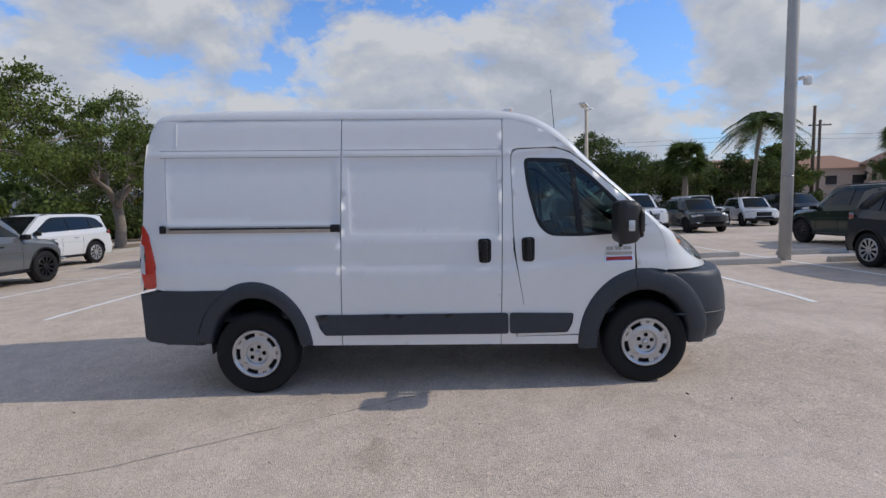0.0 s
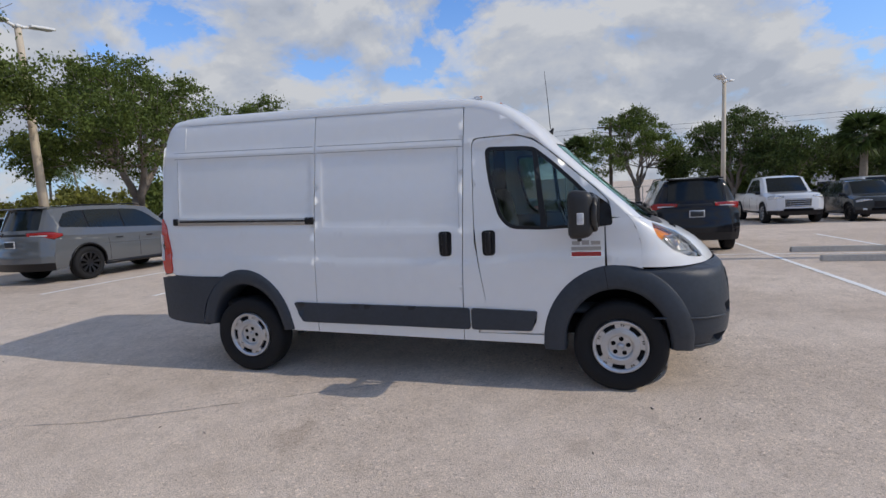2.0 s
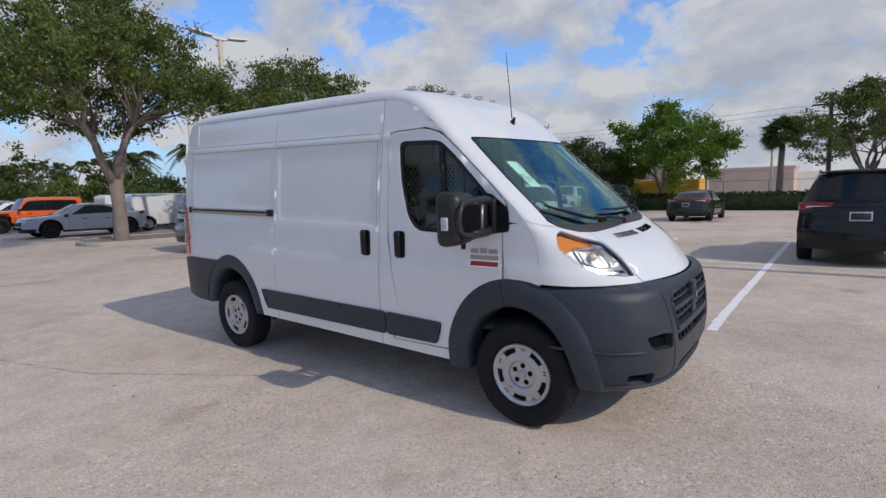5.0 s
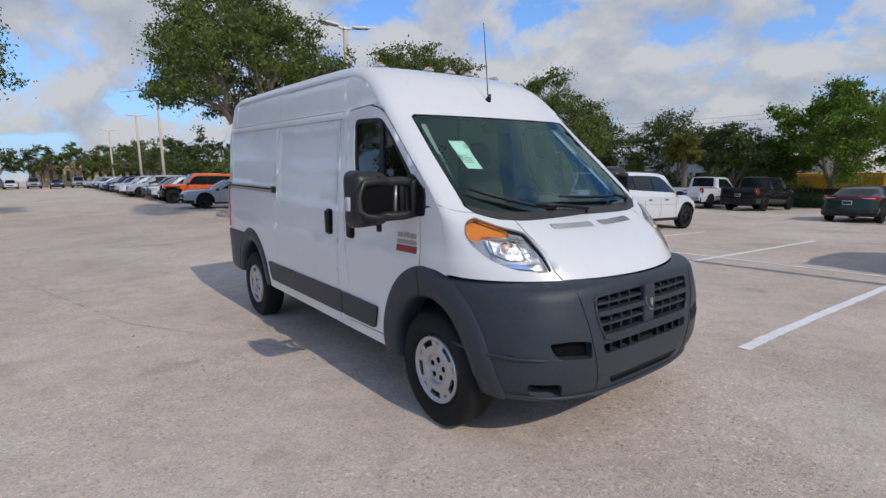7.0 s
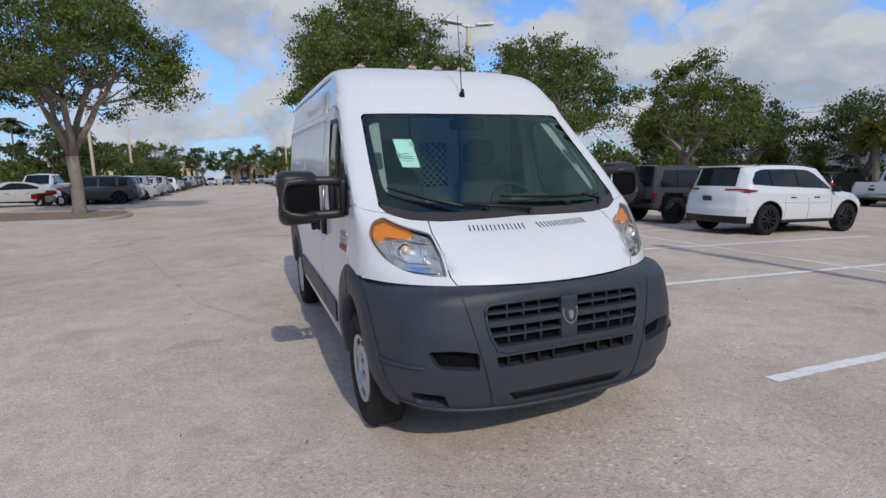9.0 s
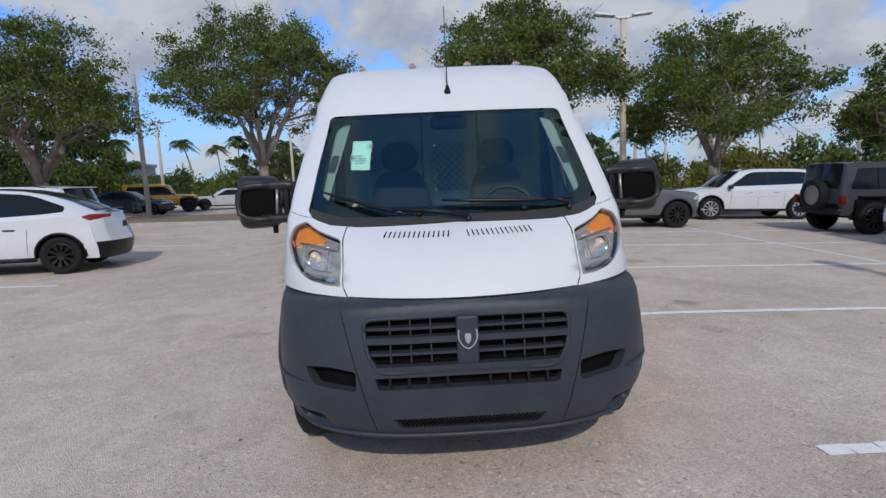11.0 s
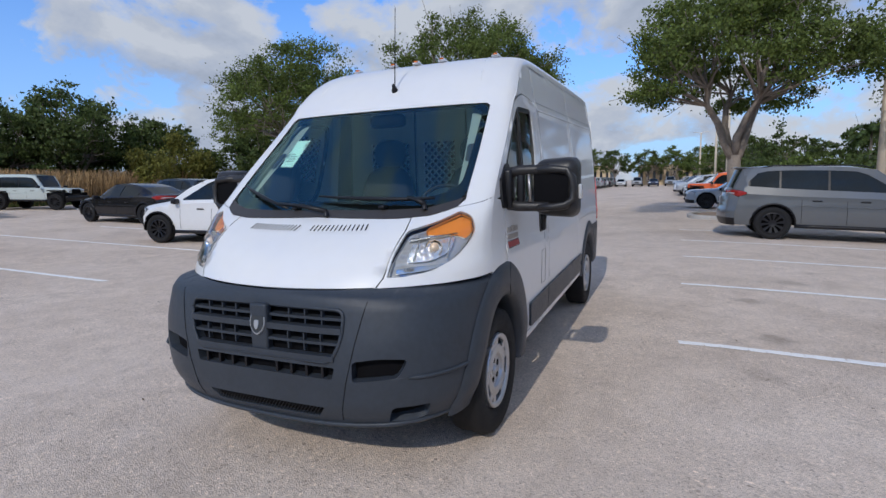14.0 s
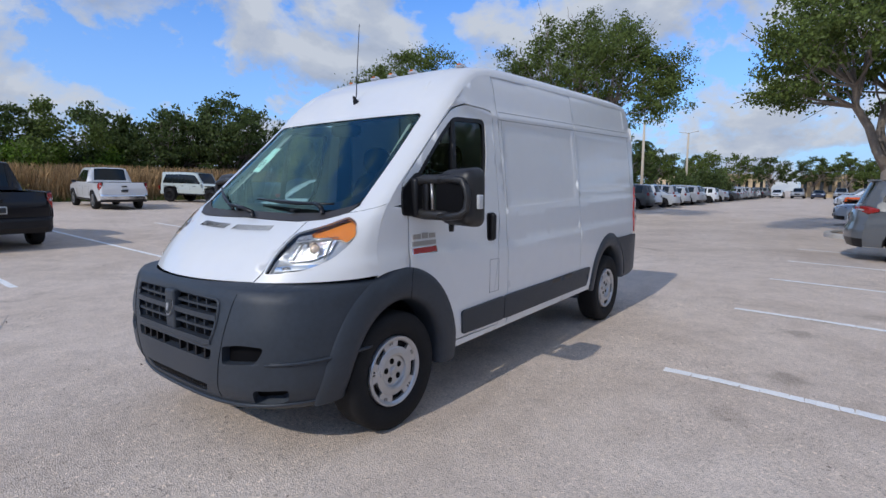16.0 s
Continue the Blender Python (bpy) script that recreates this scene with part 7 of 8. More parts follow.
def plain_pole(x, y, h, r, mt, label, arms=0):
    p = thing("utility_pole", label, "pole", parked(x, y, 0))
    part("pole", tube([(0, 0, -.2), (0, 0, h)], [r, r * .75], 8), M[mt], p)
    for k in range(arms):
        part("crossarm", box(2.2, .12, .12, (0, 0, h - .5 - .8 * k), .02, 1), M["wood"], p)
        for s in (-.95, -.4, .4, .95):
            part("insulator", box(.07, .07, .16, (s, 0, h - .36 - .8 * k), .02, 1), M["lamphead"], p)
    return p


plain_pole(-22.3, -8.7, 7.2, .14, "greypole", "weathered round post standing in the mulch island")
plain_pole(2.5, 48, 7.8, .16, "wood", "dark wooden utility pole with crossarms", 2)
plain_pole(32, 47, 9.5, .16, "wood", "dark wooden utility pole", 0)
plain_pole(36, 52, 9.0, .16, "wood", "dark wooden utility pole with a transformer", 1)
plain_pole(-2.0, 60, 8, .12, "greypole", "thin grey utility pole", 0)


def wheel_stop(x, y, turn=0):
    b = bmesh.new()
    bmesh.ops.create_cube(b, size=1)
    for v in b.verts:
        k = .62 if v.co.z > 0 else 1
        v.co = Vector((v.co.x * 1.78, v.co.y * .17 * k, v.co.z * .12 + .06))
    bmesh.ops.bevel(b, geom=b.edges[:], offset=.015, segments=2, affect="EDGES")
    ob = part("wheel_stop", b, M["kerb"], None, m=pose(x, y, ground_z(x, y) - .004, 0, 0, turn), smooth=False)
    return tagged(ob, "pale concrete wheel stop at the head of a bay", "wheel stop", "wheel stops")


for x, y, r in ((6.3, 13.45, 1), (6.28, 11.75, .5), (9.1, 13.5, 0), (9.1, 11.7, 0), (11.9, 13.45, 0)):
    wheel_stop(x, y, r)


# ---- plants ----
def leaves(points, size, rng, up=0.35):
    """Small folded leaves: one four-sided face each, as arrays."""
    n = len(points)
    d = rng.normal(size=(n, 3))
    d[:, 2] = np.abs(d[:, 2]) * up + d[:, 2] * (1 - up)
    d /= np.linalg.norm(d, axis=1)[:, None] + 1e-9
    t = rng.normal(size=(n, 3))
    a = np.cross(d, t)
    a /= np.linalg.norm(a, axis=1)[:, None] + 1e-9
    b = np.cross(d, a)
    s = size * rng.uniform(.6, 1.3, (n, 1))
    q = np.stack([points - a * s * .5, points - b * s * .28 + d * s * .06, points + a * s * .5, points + b * s * .28 + d * s * .06], 1)
    return q.reshape(-1, 3)


def quad_mesh(name, verts, mat):
    me = bpy.data.meshes.new(name)
    n = len(verts) // 4
    me.vertices.add(len(verts))
    me.vertices.foreach_set("co", np.asarray(verts, np.float32).ravel())
    me.loops.add(4 * n)
    me.loops.foreach_set("vertex_index", np.arange(4 * n, dtype=np.int32))
    me.polygons.add(n)
    me.polygons.foreach_set("loop_start", np.arange(0, 4 * n, 4, dtype=np.int32))
    me.materials.append(mat)
    me.update()
    me.validate()
    return me


def oak(x, y, h, radius, fork, seed, label, leaf="leaf", count=16000, size=.15, r0=.26, lean=(0, 0), name="oak_tree", clumps=60, lift=0.0, base=.36, full=1.0):
    """A spreading tree: a forked trunk, limbs that reach out to leaf clumps under a broad uneven dome."""
    rng = np.random.default_rng(seed)
    t = thing(name, label, "tree", pose(x, y, ground_z(x, y) + lift, 0, 0, 0))
    zb, cents = h * base, []
    wobble, rise = rng.uniform(.66, 1.22, 9), rng.uniform(.78, 1.06, 9)
    while len(cents) < clumps:
        az, q = rng.uniform(0, 6.283), math.sqrt(rng.uniform(0, 1))
        rr = q * radius * .86 * float(np.interp(az, np.linspace(0, 6.283, 10), np.r_[wobble, wobble[0]]))
        top = zb + (h * .95 * float(np.interp(az, np.linspace(0, 6.283, 10), np.r_[rise, rise[0]]) ** q) - zb) * math.sqrt(max(.02, 1 - (q * .93) ** 2))
        bot = zb + (h - zb) * (.16 * (1 - q) + .05)
        z = bot + (top - bot) * rng.uniform(0, 1) ** .6
        c = np.array([rr * math.cos(az) + lean[0] * z, rr * math.sin(az) + lean[1] * z, z])
        if all(np.linalg.norm((c - o) * (1, 1, 1.3)) > radius * .20 for o in cents) or rng.uniform() < .02:
            cents.append(c)
    cents = np.array(cents)
    # boughs: one for each sector of the crown
    k = int(rng.integers(4, 6))
    start = rng.uniform(0, 6.283)
    az = np.mod(np.arctan2(cents[:, 1] - lean[1] * cents[:, 2], cents[:, 0] - lean[0] * cents[:, 2]) - start, 6.283)
    sector = np.minimum((az / 6.283 * k).astype(int), k - 1)
    foot = Vector((lean[0] * fork * .8, lean[1] * fork * .8, fork))
    geos = [tube([(0, 0, -.15), (lean[0] * fork * .15 + rng.normal() * .03, rng.normal() * .03, fork * .12), (lean[0] * fork * .4 + rng.normal() * .05, lean[1] * fork * .4 + rng.normal() * .05, fork * .55), foot], [r0 * 1.5, r0 * 1.08, r0 * .92, r0 * .95], 10, True)]
    for j in range(k):
        mine = cents[sector == j]
        if not len(mine):
            continue
        aim = Vector(mine.mean(0))
        begin = foot - Vector((0, 0, rng.uniform(0, fork * .25)))
        reach = aim - begin
        side = Vector((-reach.y, reach.x, 0)) * .12
        pts = []
        for i in range(8):
            f = i / 7
            bow = math.sin(math.pi * f)
            pts.append(begin + reach * f * .95 + side * bow * rng.normal() * .5 + Vector((rng.normal() * .10 * f, rng.normal() * .10 * f, .10 * bow * reach.z)))
        rad = [r0 * (.66 - .52 * f / 7) for f in range(8)]
        geos.append(tube(pts, rad, 7, True))
        for c in mine:
            c = Vector(c)
            d = [(p - c).length + .4 * abs(i - 4) for i, p in enumerate(pts)]
            i = max(2, int(np.argmin(d)))
            i = max(2, i - 1)
            p0, r = pts[i], rad[i] * .55
            mid = p0.lerp(c, .5) + Vector((rng.normal() * .2, rng.normal() * .2, .12 * (c - p0).length * rng.uniform(-.6, 1)))
            geos.append(tube([p0, mid, c], [max(.02, r), max(.016, r * .6), .012], 5, False))
            for _ in range(2):
                e = c + Vector(rng.normal(size=3)) * radius * .11
                geos.append(tube([mid.lerp(c, rng.uniform(.2, .8)), e], [.018, .008], 4, False))
    part("trunk", join(*geos), M["bark"], t, "grey forked trunk and limbs")
    size_c = rng.uniform(.55, 1.0, clumps) * radius * .205 * full
    weight = size_c ** 2 * rng.uniform(.35, 1.5, clumps)
    pick = rng.choice(clumps, count, p=weight / weight.sum())
    # each clump is a handful of small sprays
    spray = rng.normal(size=(clumps, 12, 3))
    spray /= np.linalg.norm(spray, axis=2)[:, :, None]
    spray *= rng.uniform(.40, 1.15, (clumps, 12, 1))
    off = spray[pick, rng.integers(0, 12, count)] + rng.normal(size=(count, 3)) * np.where(rng.uniform(size=(count, 1)) < .8, .19, .36)
    q = cents[pick] + off * size_c[pick][:, None] * np.array([1.05, 1.05, .66])
    part("crown", quad_mesh("crown", leaves(q, size, rng), M[leaf]), None, t, "leafy uneven crown with gaps")
    return t


def palm(x, y, h, seed, label, fronds=16, length=2.6, r=.16, fan=False, leaf="frond"):
    rng = np.random.default_rng(seed)
    t = thing("palm_tree", label, "palm", parked(x, y, rng.uniform(0, 360)))
    bend = rng.normal(size=2) * .012
    pts = [(bend[0] * k * k, bend[1] * k * k, h * k / 6 - .1) for k in range(7)]
    part("trunk", tube(pts, [r * 1.3, r * 1.05, r, r * .95, r * .9, r * .9, r * .7], 10), M["palmbark"], t, "ringed grey palm trunk")
    top = np.array(pts[-1])
    quads = []
    for k in range(fronds):
        az, el = 2 * math.pi * (k / fronds) + rng.normal() * .2, rng.uniform(-.25, 1.2)
        d = np.array([math.cos(az), math.sin(az)])
        L = length * rng.uniform(.8, 1.1)
        twist = rng.uniform(-1.2, 1.2)
        n = 22 if not fan else 14
        prev = top
        for i in range(n):
            s = (i + 1) / n
            if fan:
                # a stalk, then blades spread like a fan
                el2 = math.asin(min(1, 1.08 * el - .38))
                e0 = np.array([d[0] * math.cos(el2), d[1] * math.cos(el2), math.sin(el2)])
                sv = np.cross(e0, [0, 0, 1.0]) + np.array([1e-3, 0, 0])
                sv /= np.linalg.norm(sv)
                sv = sv * math.cos(twist) + np.cross(e0, sv) * math.sin(twist)
                base = top + e0 * L * .42 - np.array([0, 0, .05])
                a = (i - (n - 1) / 2) / n * 3.0
                e = e0 * math.cos(a) + sv * math.sin(a)
                nv = np.cross(e, np.cross(e0, sv))
                tip = base + e * L * .55 * (1 - .18 * abs(a)) - np.array([0, 0, .16 * L * rng.uniform(.3, 1)])
                quads += [base, base + e * L * .28 + nv * .065, tip, base + e * L * .28 - nv * .065]
                if i == 0:
                    quads += [top - sv * .02, top + sv * .02, base + sv * .015, base - sv * .015]
                continue
            drop = -(s ** 2) * L * .62
            p = top + np.array([d[0] * L * s * math.cos(el), d[1] * L * s * math.cos(el), L * s * math.sin(el) * .8 + drop])
            along = (p - prev) / (np.linalg.norm(p - prev) + 1e-9)
            sidev = np.cross(along, [0, 0, 1])
            sidev /= np.linalg.norm(sidev) + 1e-9
            w = .50 * math.sin(math.pi * min(1, s * .92 + .08)) ** .6 * L / 2.6
            for sg in (-1, 1):
                tip = p + sidev * sg * w + along * w * .5 + np.array([0, 0, -.22 * w - rng.uniform(0, .12)])
                b = along * .05
                quads += [p - b, p + b, tip + b * .5, tip - b * .2]
            quads += [prev - sidev * .02, prev + sidev * .02, p + sidev * .015, p - sidev * .015]
            prev = p
    part("fronds", quad_mesh("fronds", np.array(quads), M[leaf]), None, t, "arching green fronds")
    return t


def clump(name, x, y, sx, sy, h, seed, label, category, leaf, count, size, lump=.6, kind=""):
    """A bush or thicket: lumps of leaves over the ground with dark twigs inside."""
    rng = np.random.default_rng(seed)
    t = thing(name, label, category, parked(x, y, 0), kind=kind)
    m = max(14, int(sx * sy * 3.2 / (lump * lump * 4)))
    c = np.stack([rng.uniform(-sx, sx, m), rng.uniform(-sy, sy, m), rng.uniform(.12, .95, m) * h], 1)
    c[:, 2] *= 1 - .45 * (c[:, 0] / sx) ** 2
    r = lump * rng.uniform(.35, 1.05, m)
    pick = rng.integers(0, m, count)
    off = rng.normal(size=(count, 3))
    off /= np.linalg.norm(off, axis=1)[:, None]
    q = c[pick] + off * (r[pick] * rng.uniform(.2, 1.15, count) ** .55)[:, None]
    q += rng.normal(size=(count, 3)) * lump * .22
    q[:, 2] = np.abs(q[:, 2])
    part("foliage", quad_mesh("foliage", leaves(q, size, rng), M[leaf]), None, t)
    part("stem", tube([(0, 0, -.1), (.05, .03, h * .3), (.0, .08, h * .55)], [.11, .08, .04], 6), M["wood"], t)
    return t


OAK = "spreading live oak with a forked grey trunk in the planting island"
oak(-17.7, 9.55, 9.5, 4.7, 2.3, 11, OAK, count=52000, size=.125, r0=.24, clumps=70, base=.40)
oak(-16.95, 17.6, 8.4, 4.8, 2.2, 23, OAK, count=46000, size=.125, r0=.25, clumps=66, base=.34)
oak(-17.2, 26.5, 8.0, 4.2, 2.2, 31, OAK, count=30000, size=.14, clumps=50)
oak(-22.3, -2.75, 10.5, 5.2, 2.6, 44, OAK, count=52000, size=.13, r0=.25, clumps=76, base=.42)
oak(-19.6, -12.0, 9.3, 5.6, 1.9, 52, OAK, count=52000, size=.13, r0=.27, clumps=76, base=.36, lean=(-.06, .03))
# oaks beyond the lot
random.seed(12)
for x, y, h, r, lf, sd in ((-13.5, 43, 5.8, 3.4, "leaf_dark", 71), (-19, 45, 7.6, 4.4, "leaf_dark", 72), (-25, 41, 8.2, 4.2, "leaf_dark", 73), (-8.0, 45, 8.6, 4.9, "leaf_bright", 74), (-12.8, 46.5, 5.0, 2.6, "leaf", 75),
                           (11.2, 44, 7.4, 4.2, "leaf_dark", 77), (14.5, 43, 6.1, 3.6, "leaf_dark", 78), (19.5, 44, 5.6, 3.6, "leaf_dark", 79), (24, 44, 5.4, 3.0, "leaf_dark", 80), (29, 46, 6.4, 2.8, "leaf", 81), (-34, 44, 8, 4.5, "leaf_dark", 82),
                           (48, 44, 9.5, 4, "leaf_dark", 83), (40, 34, 8.5, 3.5, "leaf", 84), (44, 50, 7, 3.5, "leaf_dark", 85)):
    oak(x, y, h * 1.04, r, 1.6, sd, "broad tree beyond the hedge of the lot", lf, 46000 if lf == "leaf_bright" else 17000, .18, .2, clumps=44, base=.18 if lf == "leaf_bright" else .34, full=1.3)
oak(4.6, 48, 8.8, 4.7, 2.0, 86, "spreading lacy tree beyond the hedge of the lot", "leaf", 22000, .17, .24, clumps=52, base=.34)
for k, (x, y, h, r, lf) in enumerate(((-62, -14, 8, 4.6, "leaf_dark"), (-70, -13, 7, 4, "leaf"), (-78, -15, 8, 5, "leaf_dark"), (-88, 16, 8.5, 5, "leaf"), (-76, 17, 8, 4.5, "leaf_dark"), (-98, -12, 8.5, 5, "leaf"), (-108, -3, 8, 4.5, "leaf_dark"),
                                      (-112, 8, 8.5, 5, "leaf"), (-104, 18, 9, 5.5, "leaf_dark"), (-64, 19, 8, 4, "leaf_dark"), (-55, 24, 7.5, 4, "leaf_dark"), (-120, 14, 9, 5, "leaf_dark"), (-118, -10, 9, 5, "leaf"), (-114, 20, 8, 5, "leaf_dark"), (-110, 13, 7, 4.5, "leaf"), (-116, 3, 8, 4.5, "leaf_dark"), (-108, -16, 8, 5, "leaf_dark"), (-113, 27, 8, 5, "leaf"))):
    oak(x, y, h, r, 2.0, 100 + k, "distant tree at the end of the aisle", lf, 6000, .30, .2, clumps=34, base=.26)
# thicket and trees behind the dry grass
oak(-19.5, -31.5, 8.6, 4.6, 1.2, 131, "dark dense tree behind the dry grass", "leaf_dark", 15000, .26, .25, name="dense_tree", base=.16, full=1.35)
oak(-15.5, -33.0, 7.0, 3.8, 1.0, 132, "dark dense tree behind the dry grass", "leaf_dark", 10000, .26, .2, name="dense_tree", base=.16, full=1.35)
for k, (x, y, sx, h, lf) in enumerate(((-26, -32, 5, 3.6, "leaf_dark"), (-10, -33, 4, 4.0, "leaf_dark"), (-3.5, -30, 4, 4.2, "leaf"), (3.0, -28, 3.5, 4.8, "leaf"), (-22.8, -25.5, 3.0, 5.0, "leaf_yellow"), (-7, -33, 4.0, 6.2, "leaf"), (-14.5, -34, 4.5, 4.6, "leaf_bright"), (-1.5, -33, 4.0, 6.0, "leaf_dark"), (-31, -25, 4.0, 5.5, "leaf_dark"), (-18, -34.5, 4.0, 3.4, "leaf_dark"), (-10.5, -35, 4.5, 3.4, "leaf_dark"), (-24, -34.5, 4.0, 3.6, "leaf_dark"), (-3, -35.5, 4.5, 3.6, "leaf_dark"), (-29, -20, 4.0, 4.0, "leaf_dark"), (-33, -17.5, 3.5, 4.4, "leaf"),
                                       (-1.0, -25.0, 2.2, 2.8, "leaf_yellow"), (-38, -22, 5, 4.6, "leaf_dark"), (-7, -31, 3, 3.2, "leaf_bright"))):
    clump("thicket", x, y, sx, 2.0, h, 200 + k, "dense green thicket at the lot's edge", "bush", lf, 8000, .22, .85)
for x, y, h, r, sd in ((-29, -23.5, 6.4, 3.8, 141), (-34, -20, 6.6, 3.6, 142), (-25.5, -30, 7.0, 4.0, 143), (-11.5, -36, 7.2, 4.0, 144), (-4.5, -36, 7.4, 4.0, 145)):
    oak(x, y, h, r, 1.0, sd, "broad dark tree at the lot's edge", "leaf_dark", 9000, .27, .2, clumps=34, base=.18, name="dense_tree", full=1.35)
# a wall of trees and palms far behind the islands
for k, (x, y, sx, h, lf) in enumerate(((-48, -22, 8, 2.0, "leaf_dark"), (-58, -26, 9, 3.4, "leaf_dark"), (-44, 34, 8, 4.2, "leaf_yellow"), (-36, 42, 8, 4.0, "leaf_yellow"), (-54, 30, 9, 3.6, "leaf_dark"), (-29, 47, 8, 4.0, "leaf_yellow"), (-64, 26, 8, 3.4, "leaf_dark"), (-20, 52, 9, 2.2, "leaf_dark"),
                                       (-66, -20, 9, 3.4, "leaf_dark"), (-48, -14, 5, 2.6, "leaf"), (-62, -13, 7, 3.0, "leaf_dark"), (-66, -6, 6, 3.0, "leaf_dark"), (-40, 20, 5, 2.8, "leaf_dark"), (-50, 17, 6, 3.0, "leaf"), (-34, 27, 5, 3.4, "leaf_yellow"), (-62, 15, 6, 3.2, "leaf_dark"), (-30, 33, 5, 3.4, "leaf"), (-27, 38, 5, 3.4, "leaf_dark"), (-46, 25, 6, 3.4, "leaf_dark"), (9, 50, 3.5, 4.6, "leaf_dark"), (15, 49, 4, 4.0, "leaf"), (21.5, 47.5, 4, 3.6, "leaf_dark"), (28, 48.5, 4, 3.6, "leaf_dark"), (-15, 50, 4, 2.0, "leaf_dark"), (-22, 47.5, 4.5, 2.2, "leaf_dark"))):
    clump("tree_belt", x, y, sx, 2.5, h, 300 + k, "belt of mixed trees far behind the lot", "trees", lf, 9000, .32, 1.2)
for k, (x, y, h, ln) in enumerate(((-40, 25, 6.0, 2.8), (-44, 21, 5.2, 2.8), (-38, 29.5, 5.6, 2.8), (-60, -17, 7.2, 2.4), (-63, -12, 7, 2.4), (-58, -21.5, 6.8, 2.4), (-70, -23, 7, 2.4), (-52, -27, 6.4, 2.4), (-80, 28, 7, 2.4), (-70, 34, 8, 2.4), (-48, 40, 7, 2.4))):
    palm(x, y, h, 400 + k, "slender palm with arching fronds far behind the lot", 26, ln * .78, .09)
palm(19.3, 34.0, 6.5, 451, "tall coconut palm with drooping fronds", 40, 2.7, .13)
palm(-0.6, 50.5, 5.9, 452, "stout cabbage palm with fan leaves", 64, 2.0, .24, True)
palm(-15.8, 40.5, 4.2, 453, "short cabbage palm with yellowish fan leaves", 60, 1.6, .2, True, "leaf_yellow")
palm(16.8, 38.0, 4.5, 454, "cabbage palm with fan leaves", 60, 2.0, .22, True)
palm(-33, 39, 3.6, 455, "short cabbage palm with fan leaves", 30, 2.0, .22, True)
palm(36, 42, 7.4, 456, "cabbage palm with fan leaves", 34, 2.2, .22, True)
palm(40, 48, 6.6, 457, "cabbage palm with fan leaves", 34, 2.2, .22, True)


def blades(name, x0, x1, y0, y1, n, h, seed, mat, label, fall=0.0):
    rng = np.random.default_rng(seed)
    x, y = rng.uniform(x0, x1, n), rng.uniform(y0, y1, n)
    z = np.array([ground_z(a, b) for a, b in zip(x, y)])
    base = np.stack([x, y, z], 1)
    az = rng.uniform(0, 6.28, n)
    w = np.stack([np.cos(az), np.sin(az), 0 * az], 1) * .022
    hh = h * rng.uniform(.35, 1.15, n)[:, None]
    tip = base + np.stack([rng.normal(size=n) * .25, rng.normal(size=n) * .25, 1 + 0 * az], 1) * hh
    mid = (base + tip) / 2
    q = np.stack([base - w, base + w, mid + w * .9 + (tip - mid) * .9, tip - w * .2], 1).reshape(-1, 3)
    ob = new(name, quad_mesh(name, q, M[mat]))
    return tagged(ob, label, "grass", kind="stuff")


blades("dry_grass", -34, 3, -31, -26.3, 34000, 1.95, 7, "dry", "tall dry golden grass along the lot's edge")
blades("green_grass", -34, 4, -27.2, -26, 6000, .35, 8, "grass", "short green grass verge")
# hedge and fence along the far side
def hedge(x0, x1, y, h, seed):
    rng = np.random.default_rng(seed)
    n = int((x1 - x0) * 420)
    q = np.stack([rng.uniform(x0, x1, n), y + rng.uniform(-.6, .6, n), h * rng.uniform(.02, 1, n) ** .6 + .05 * rng.normal(size=n)], 1)
    keep_ = (np.abs(q[:, 1] - y) > .42) | (q[:, 2] > h * .8)
    q = q[keep_]
    q[:, 2] += np.array([ground_z(a, b) for a, b in q[:, :2]])
    t = thing("hedge", "long clipped dark green hedge along the lot", "hedge")
    part("foliage", quad_mesh("foliage", leaves(q, .20, rng), M["hedge"]), None, t)
    part("hedge_core", box(x1 - x0, .8, h * .85, ((x0 + x1) / 2, y, ground_z(0, y) + h * .42), .1, 1), M["hedge"], t)


hedge(-34, 3.5, 43.0, 1.25, 1)
hedge(6.5, 46, 46.0, 1.25, 2)


def wire_fence(x0, x1, y, h):
    f = thing("wire_fence", "galvanised wire fence behind the hedge", "fence")
    for k in range(int((x1 - x0) / 3) + 1):
        x = x0 + 3 * k
        part("post", tube([(x, y, ground_z(x, y)), (x, y, ground_z(x, y) + h)], [.03, .03], 6), M["fence"], f)
    for z in (.3, h * .5, h):
        part("rail", tube([(x0, y, ground_z(0, y) + z), (x1, y, ground_z(0, y) + z)], [.02, .02], 5), M["fence"], f)


wire_fence(-34, 40, 47.2, 2.1)


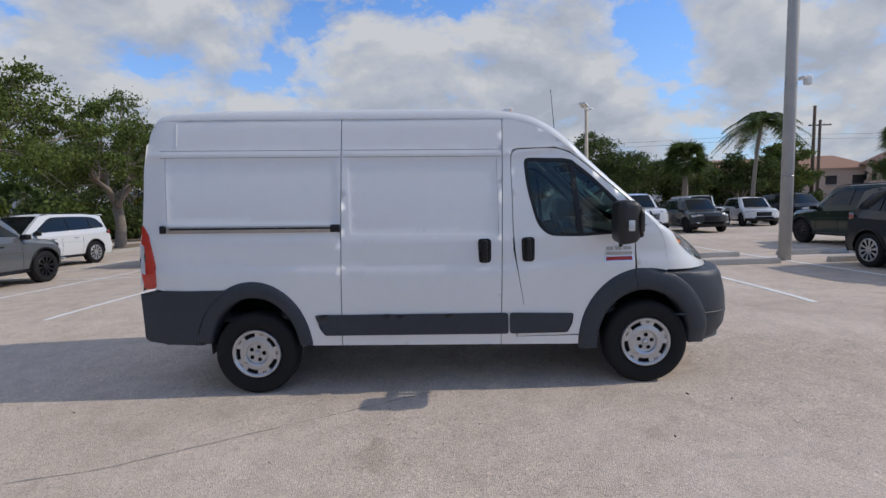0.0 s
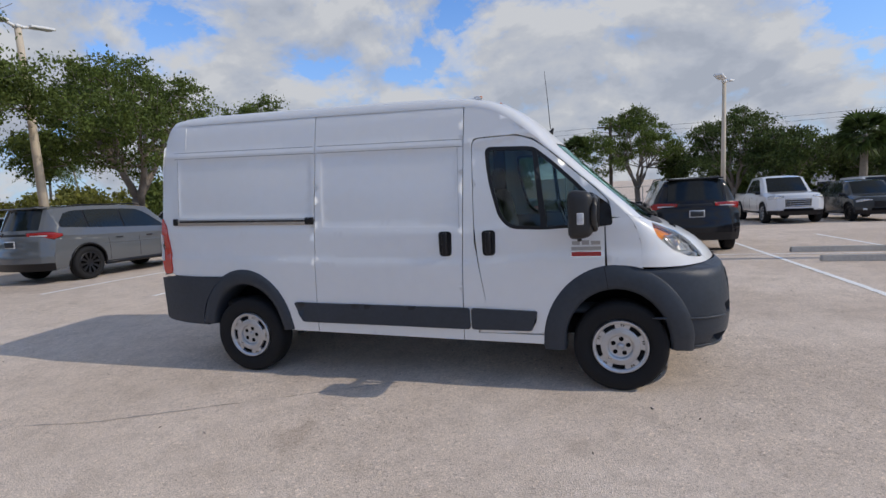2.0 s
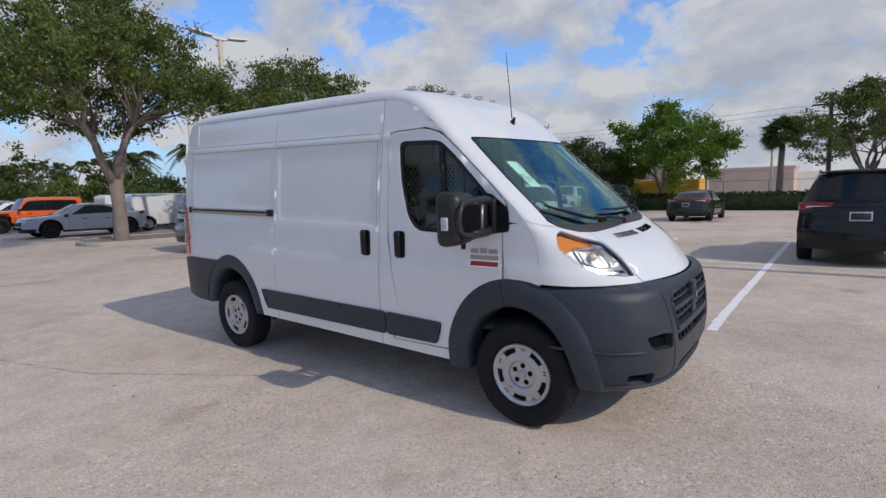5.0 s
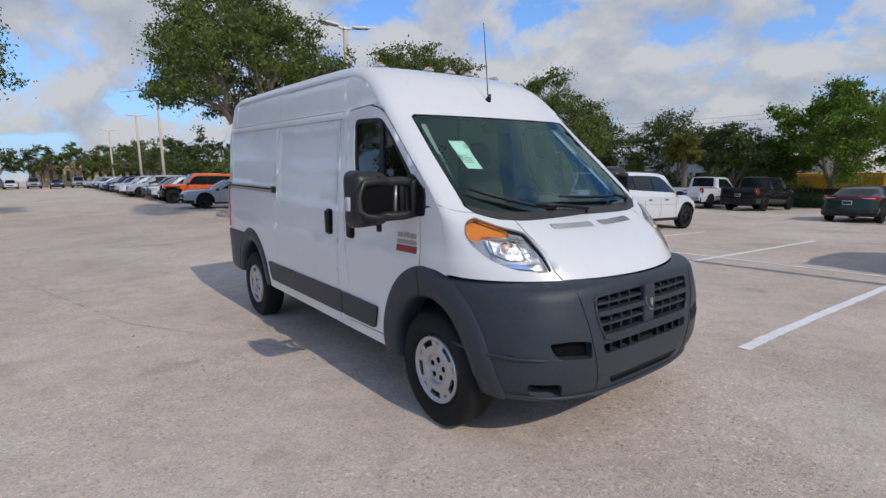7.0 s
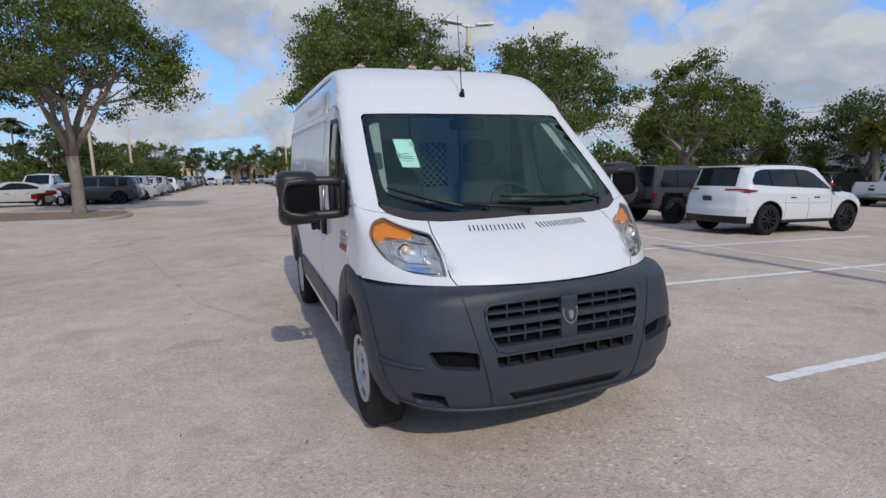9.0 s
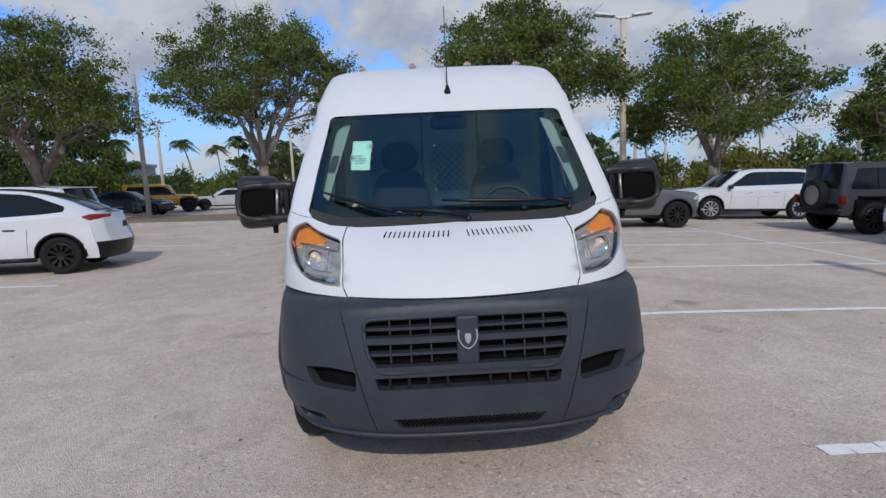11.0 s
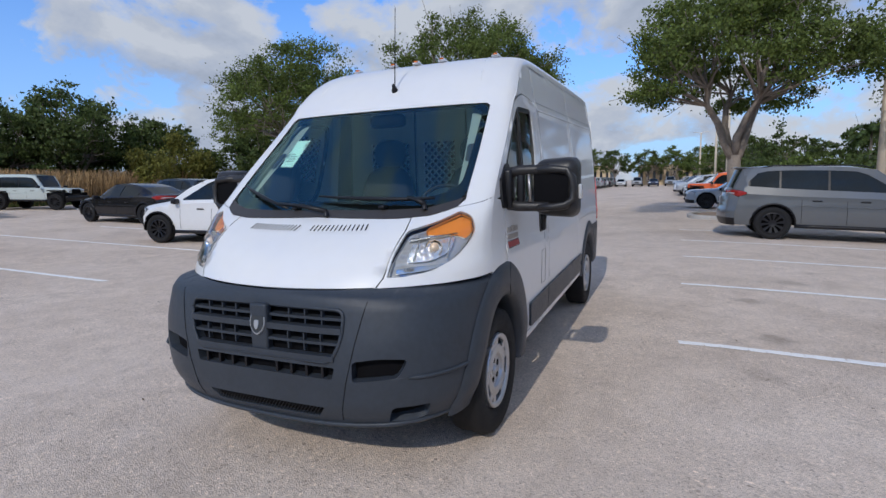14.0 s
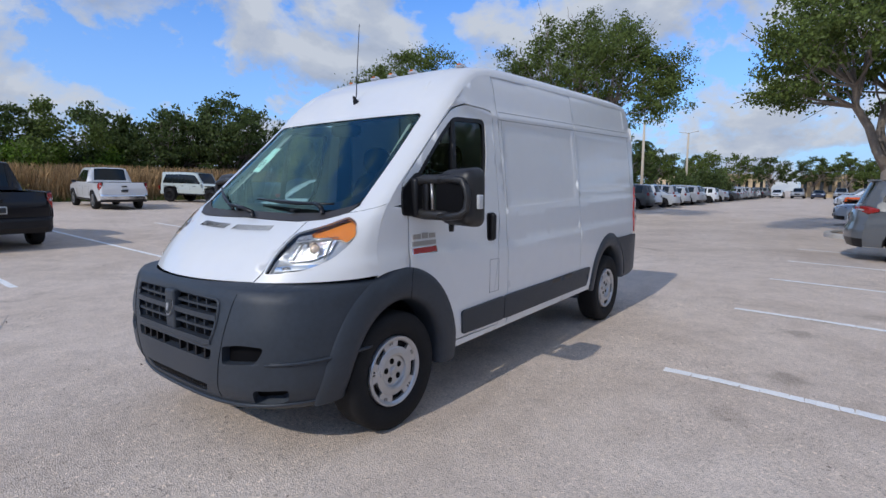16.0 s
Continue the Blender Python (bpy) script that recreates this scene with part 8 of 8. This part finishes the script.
# ---- buildings far off ----
def building(x, y, sx, sy, h, turn, wall, label, storeys=1, bays=6, roof=None, door=False):
    b = thing("building", label, "building", pose(x, y, ground_z(x, y) - .3, 0, 0, turn))
    part("wall", box(sx, sy, h, (0, 0, h / 2), .03, 1), M[wall], b, smooth=False)
    part("parapet", box(sx + .3, sy + .3, .35, (0, 0, h + .17), .04, 1), M[wall], b, smooth=False)
    if roof:
        verts = [(-sx / 2 - .5, -sy / 2 - .5, h + .3), (sx / 2 + .5, -sy / 2 - .5, h + .3), (sx / 2 + .5, sy / 2 + .5, h + .3), (-sx / 2 - .5, sy / 2 + .5, h + .3), (-sx / 2 + 2, 0, h + 2.2), (sx / 2 - 2, 0, h + 2.2)]
        part("roof", (verts, [(0, 1, 5, 4), (2, 3, 4, 5), (1, 2, 5), (3, 0, 4), (3, 2, 1, 0)]), M[roof], b, smooth=False)
    for s in range(storeys):
        z = h * (s + .55) / storeys
        for side in (-1, 1):
            for k in range(bays):
                px = -sx / 2 + sx * (k + .5) / bays
                w = part("window", box(sx / bays * .42, .10, h / storeys * .42, (px, side * (sy / 2 + .02), z), .02, 1), M["window_dark"], b, smooth=False)
                part("window_sill", box(sx / bays * .46, .18, .08, (px, side * (sy / 2 + .06), z - h / storeys * .23), .01, 1), M["wall_white"], w, smooth=False)
        for side in (-1, 1):
            for k in range(max(1, int(bays * sy / sx))):
                n = max(1, int(bays * sy / sx))
                py = -sy / 2 + sy * (k + .5) / n
                part("window", box(.10, sy / n * .42, h / storeys * .42, (side * (sx / 2 + .02), py, z), .02, 1), M["window_dark"], b, smooth=False)
    return b


building(-26, 62, 34, 14, 4.2, 0, "wall_white", "long low white commercial building behind the fence", 1, 12)
building(-40, 66, 30, 14, 5.0, 0, "wall_grey", "grey metal-clad warehouse behind trees", 1, 6)
building(-5.5, 78, 9, 8, 4.2, 0, "wall_pink", "flat-roofed pink rendered building", 0)
building(46, 78, 22, 12, 5.6, -12, "wall_pink", "pink rendered building with a tiled roof", 2, 7, "roof_tile")
building(62, 62, 20, 12, 5.4, -25, "wall_pink", "pink rendered building with a tiled roof", 2, 6, "roof_tile")
building(28, 80, 18, 10, 6.5, 0, "wall_white", "pale low building behind the palms", 2, 5)
building(-49, -29, 10, 10, 3.9, 0, "wall_grey", "grey steel workshop with an open bay", 1, 3)
building(-124, 14, 10, 26, 4.6, 0, "wall_ochre", "ochre shop building at the end of the lot", 1, 8)
building(-124, -16, 10, 22, 4.2, 0, "wall_ochre", "ochre shop building at the end of the lot", 1, 8)
building(-30, 62, 30, 8, 4.0, 40, "wall_white", "long white wall beyond the trees", 1, 4)
yc = thing("shipping_container", "yellow shipping container behind the fence", "container", parked(-9.6, 53, 0))
part("container_box", box(6.0, 2.4, 2.5, (0, 0, 1.25), .03, 1), M["yellow"], yc, smooth=False)
for k in range(24):
    part("corrugation", box(.10, .05, 2.2, (-2.85 + .248 * k, -1.22, 1.25), .01, 1), M["yellow"], yc, smooth=False)
for y, z0, z1 in ((50.4, 7.6, 7.4), (50.6, 7.2, 7.0)):
    pts = [(-60 + 6 * k, y, ground_z(0, 50) + z0 - .35 * math.sin(math.pi * ((k * 6) % 30) / 30)) for k in range(23)]
    ob = part("power_line", tube(pts, [.010] * 23, 4), M["black"], None)
    tagged(ob, "thin black overhead power line", "cable")
# twigs and leaf litter near the van
random.seed(9)
lit = thing("leaf_litter", "few dry leaves and specks on the lot", "leaf litter", kind="stuff")
rng_ = np.random.default_rng(4)
q_ = np.stack([rng_.uniform(-6, 6, 60), rng_.uniform(.6, 10, 60), np.full(60, .012)], 1)
part("dry_leaves", quad_mesh("dry_leaves", leaves(q_, .028, rng_, 1.0), M["bark"]), None, lit)
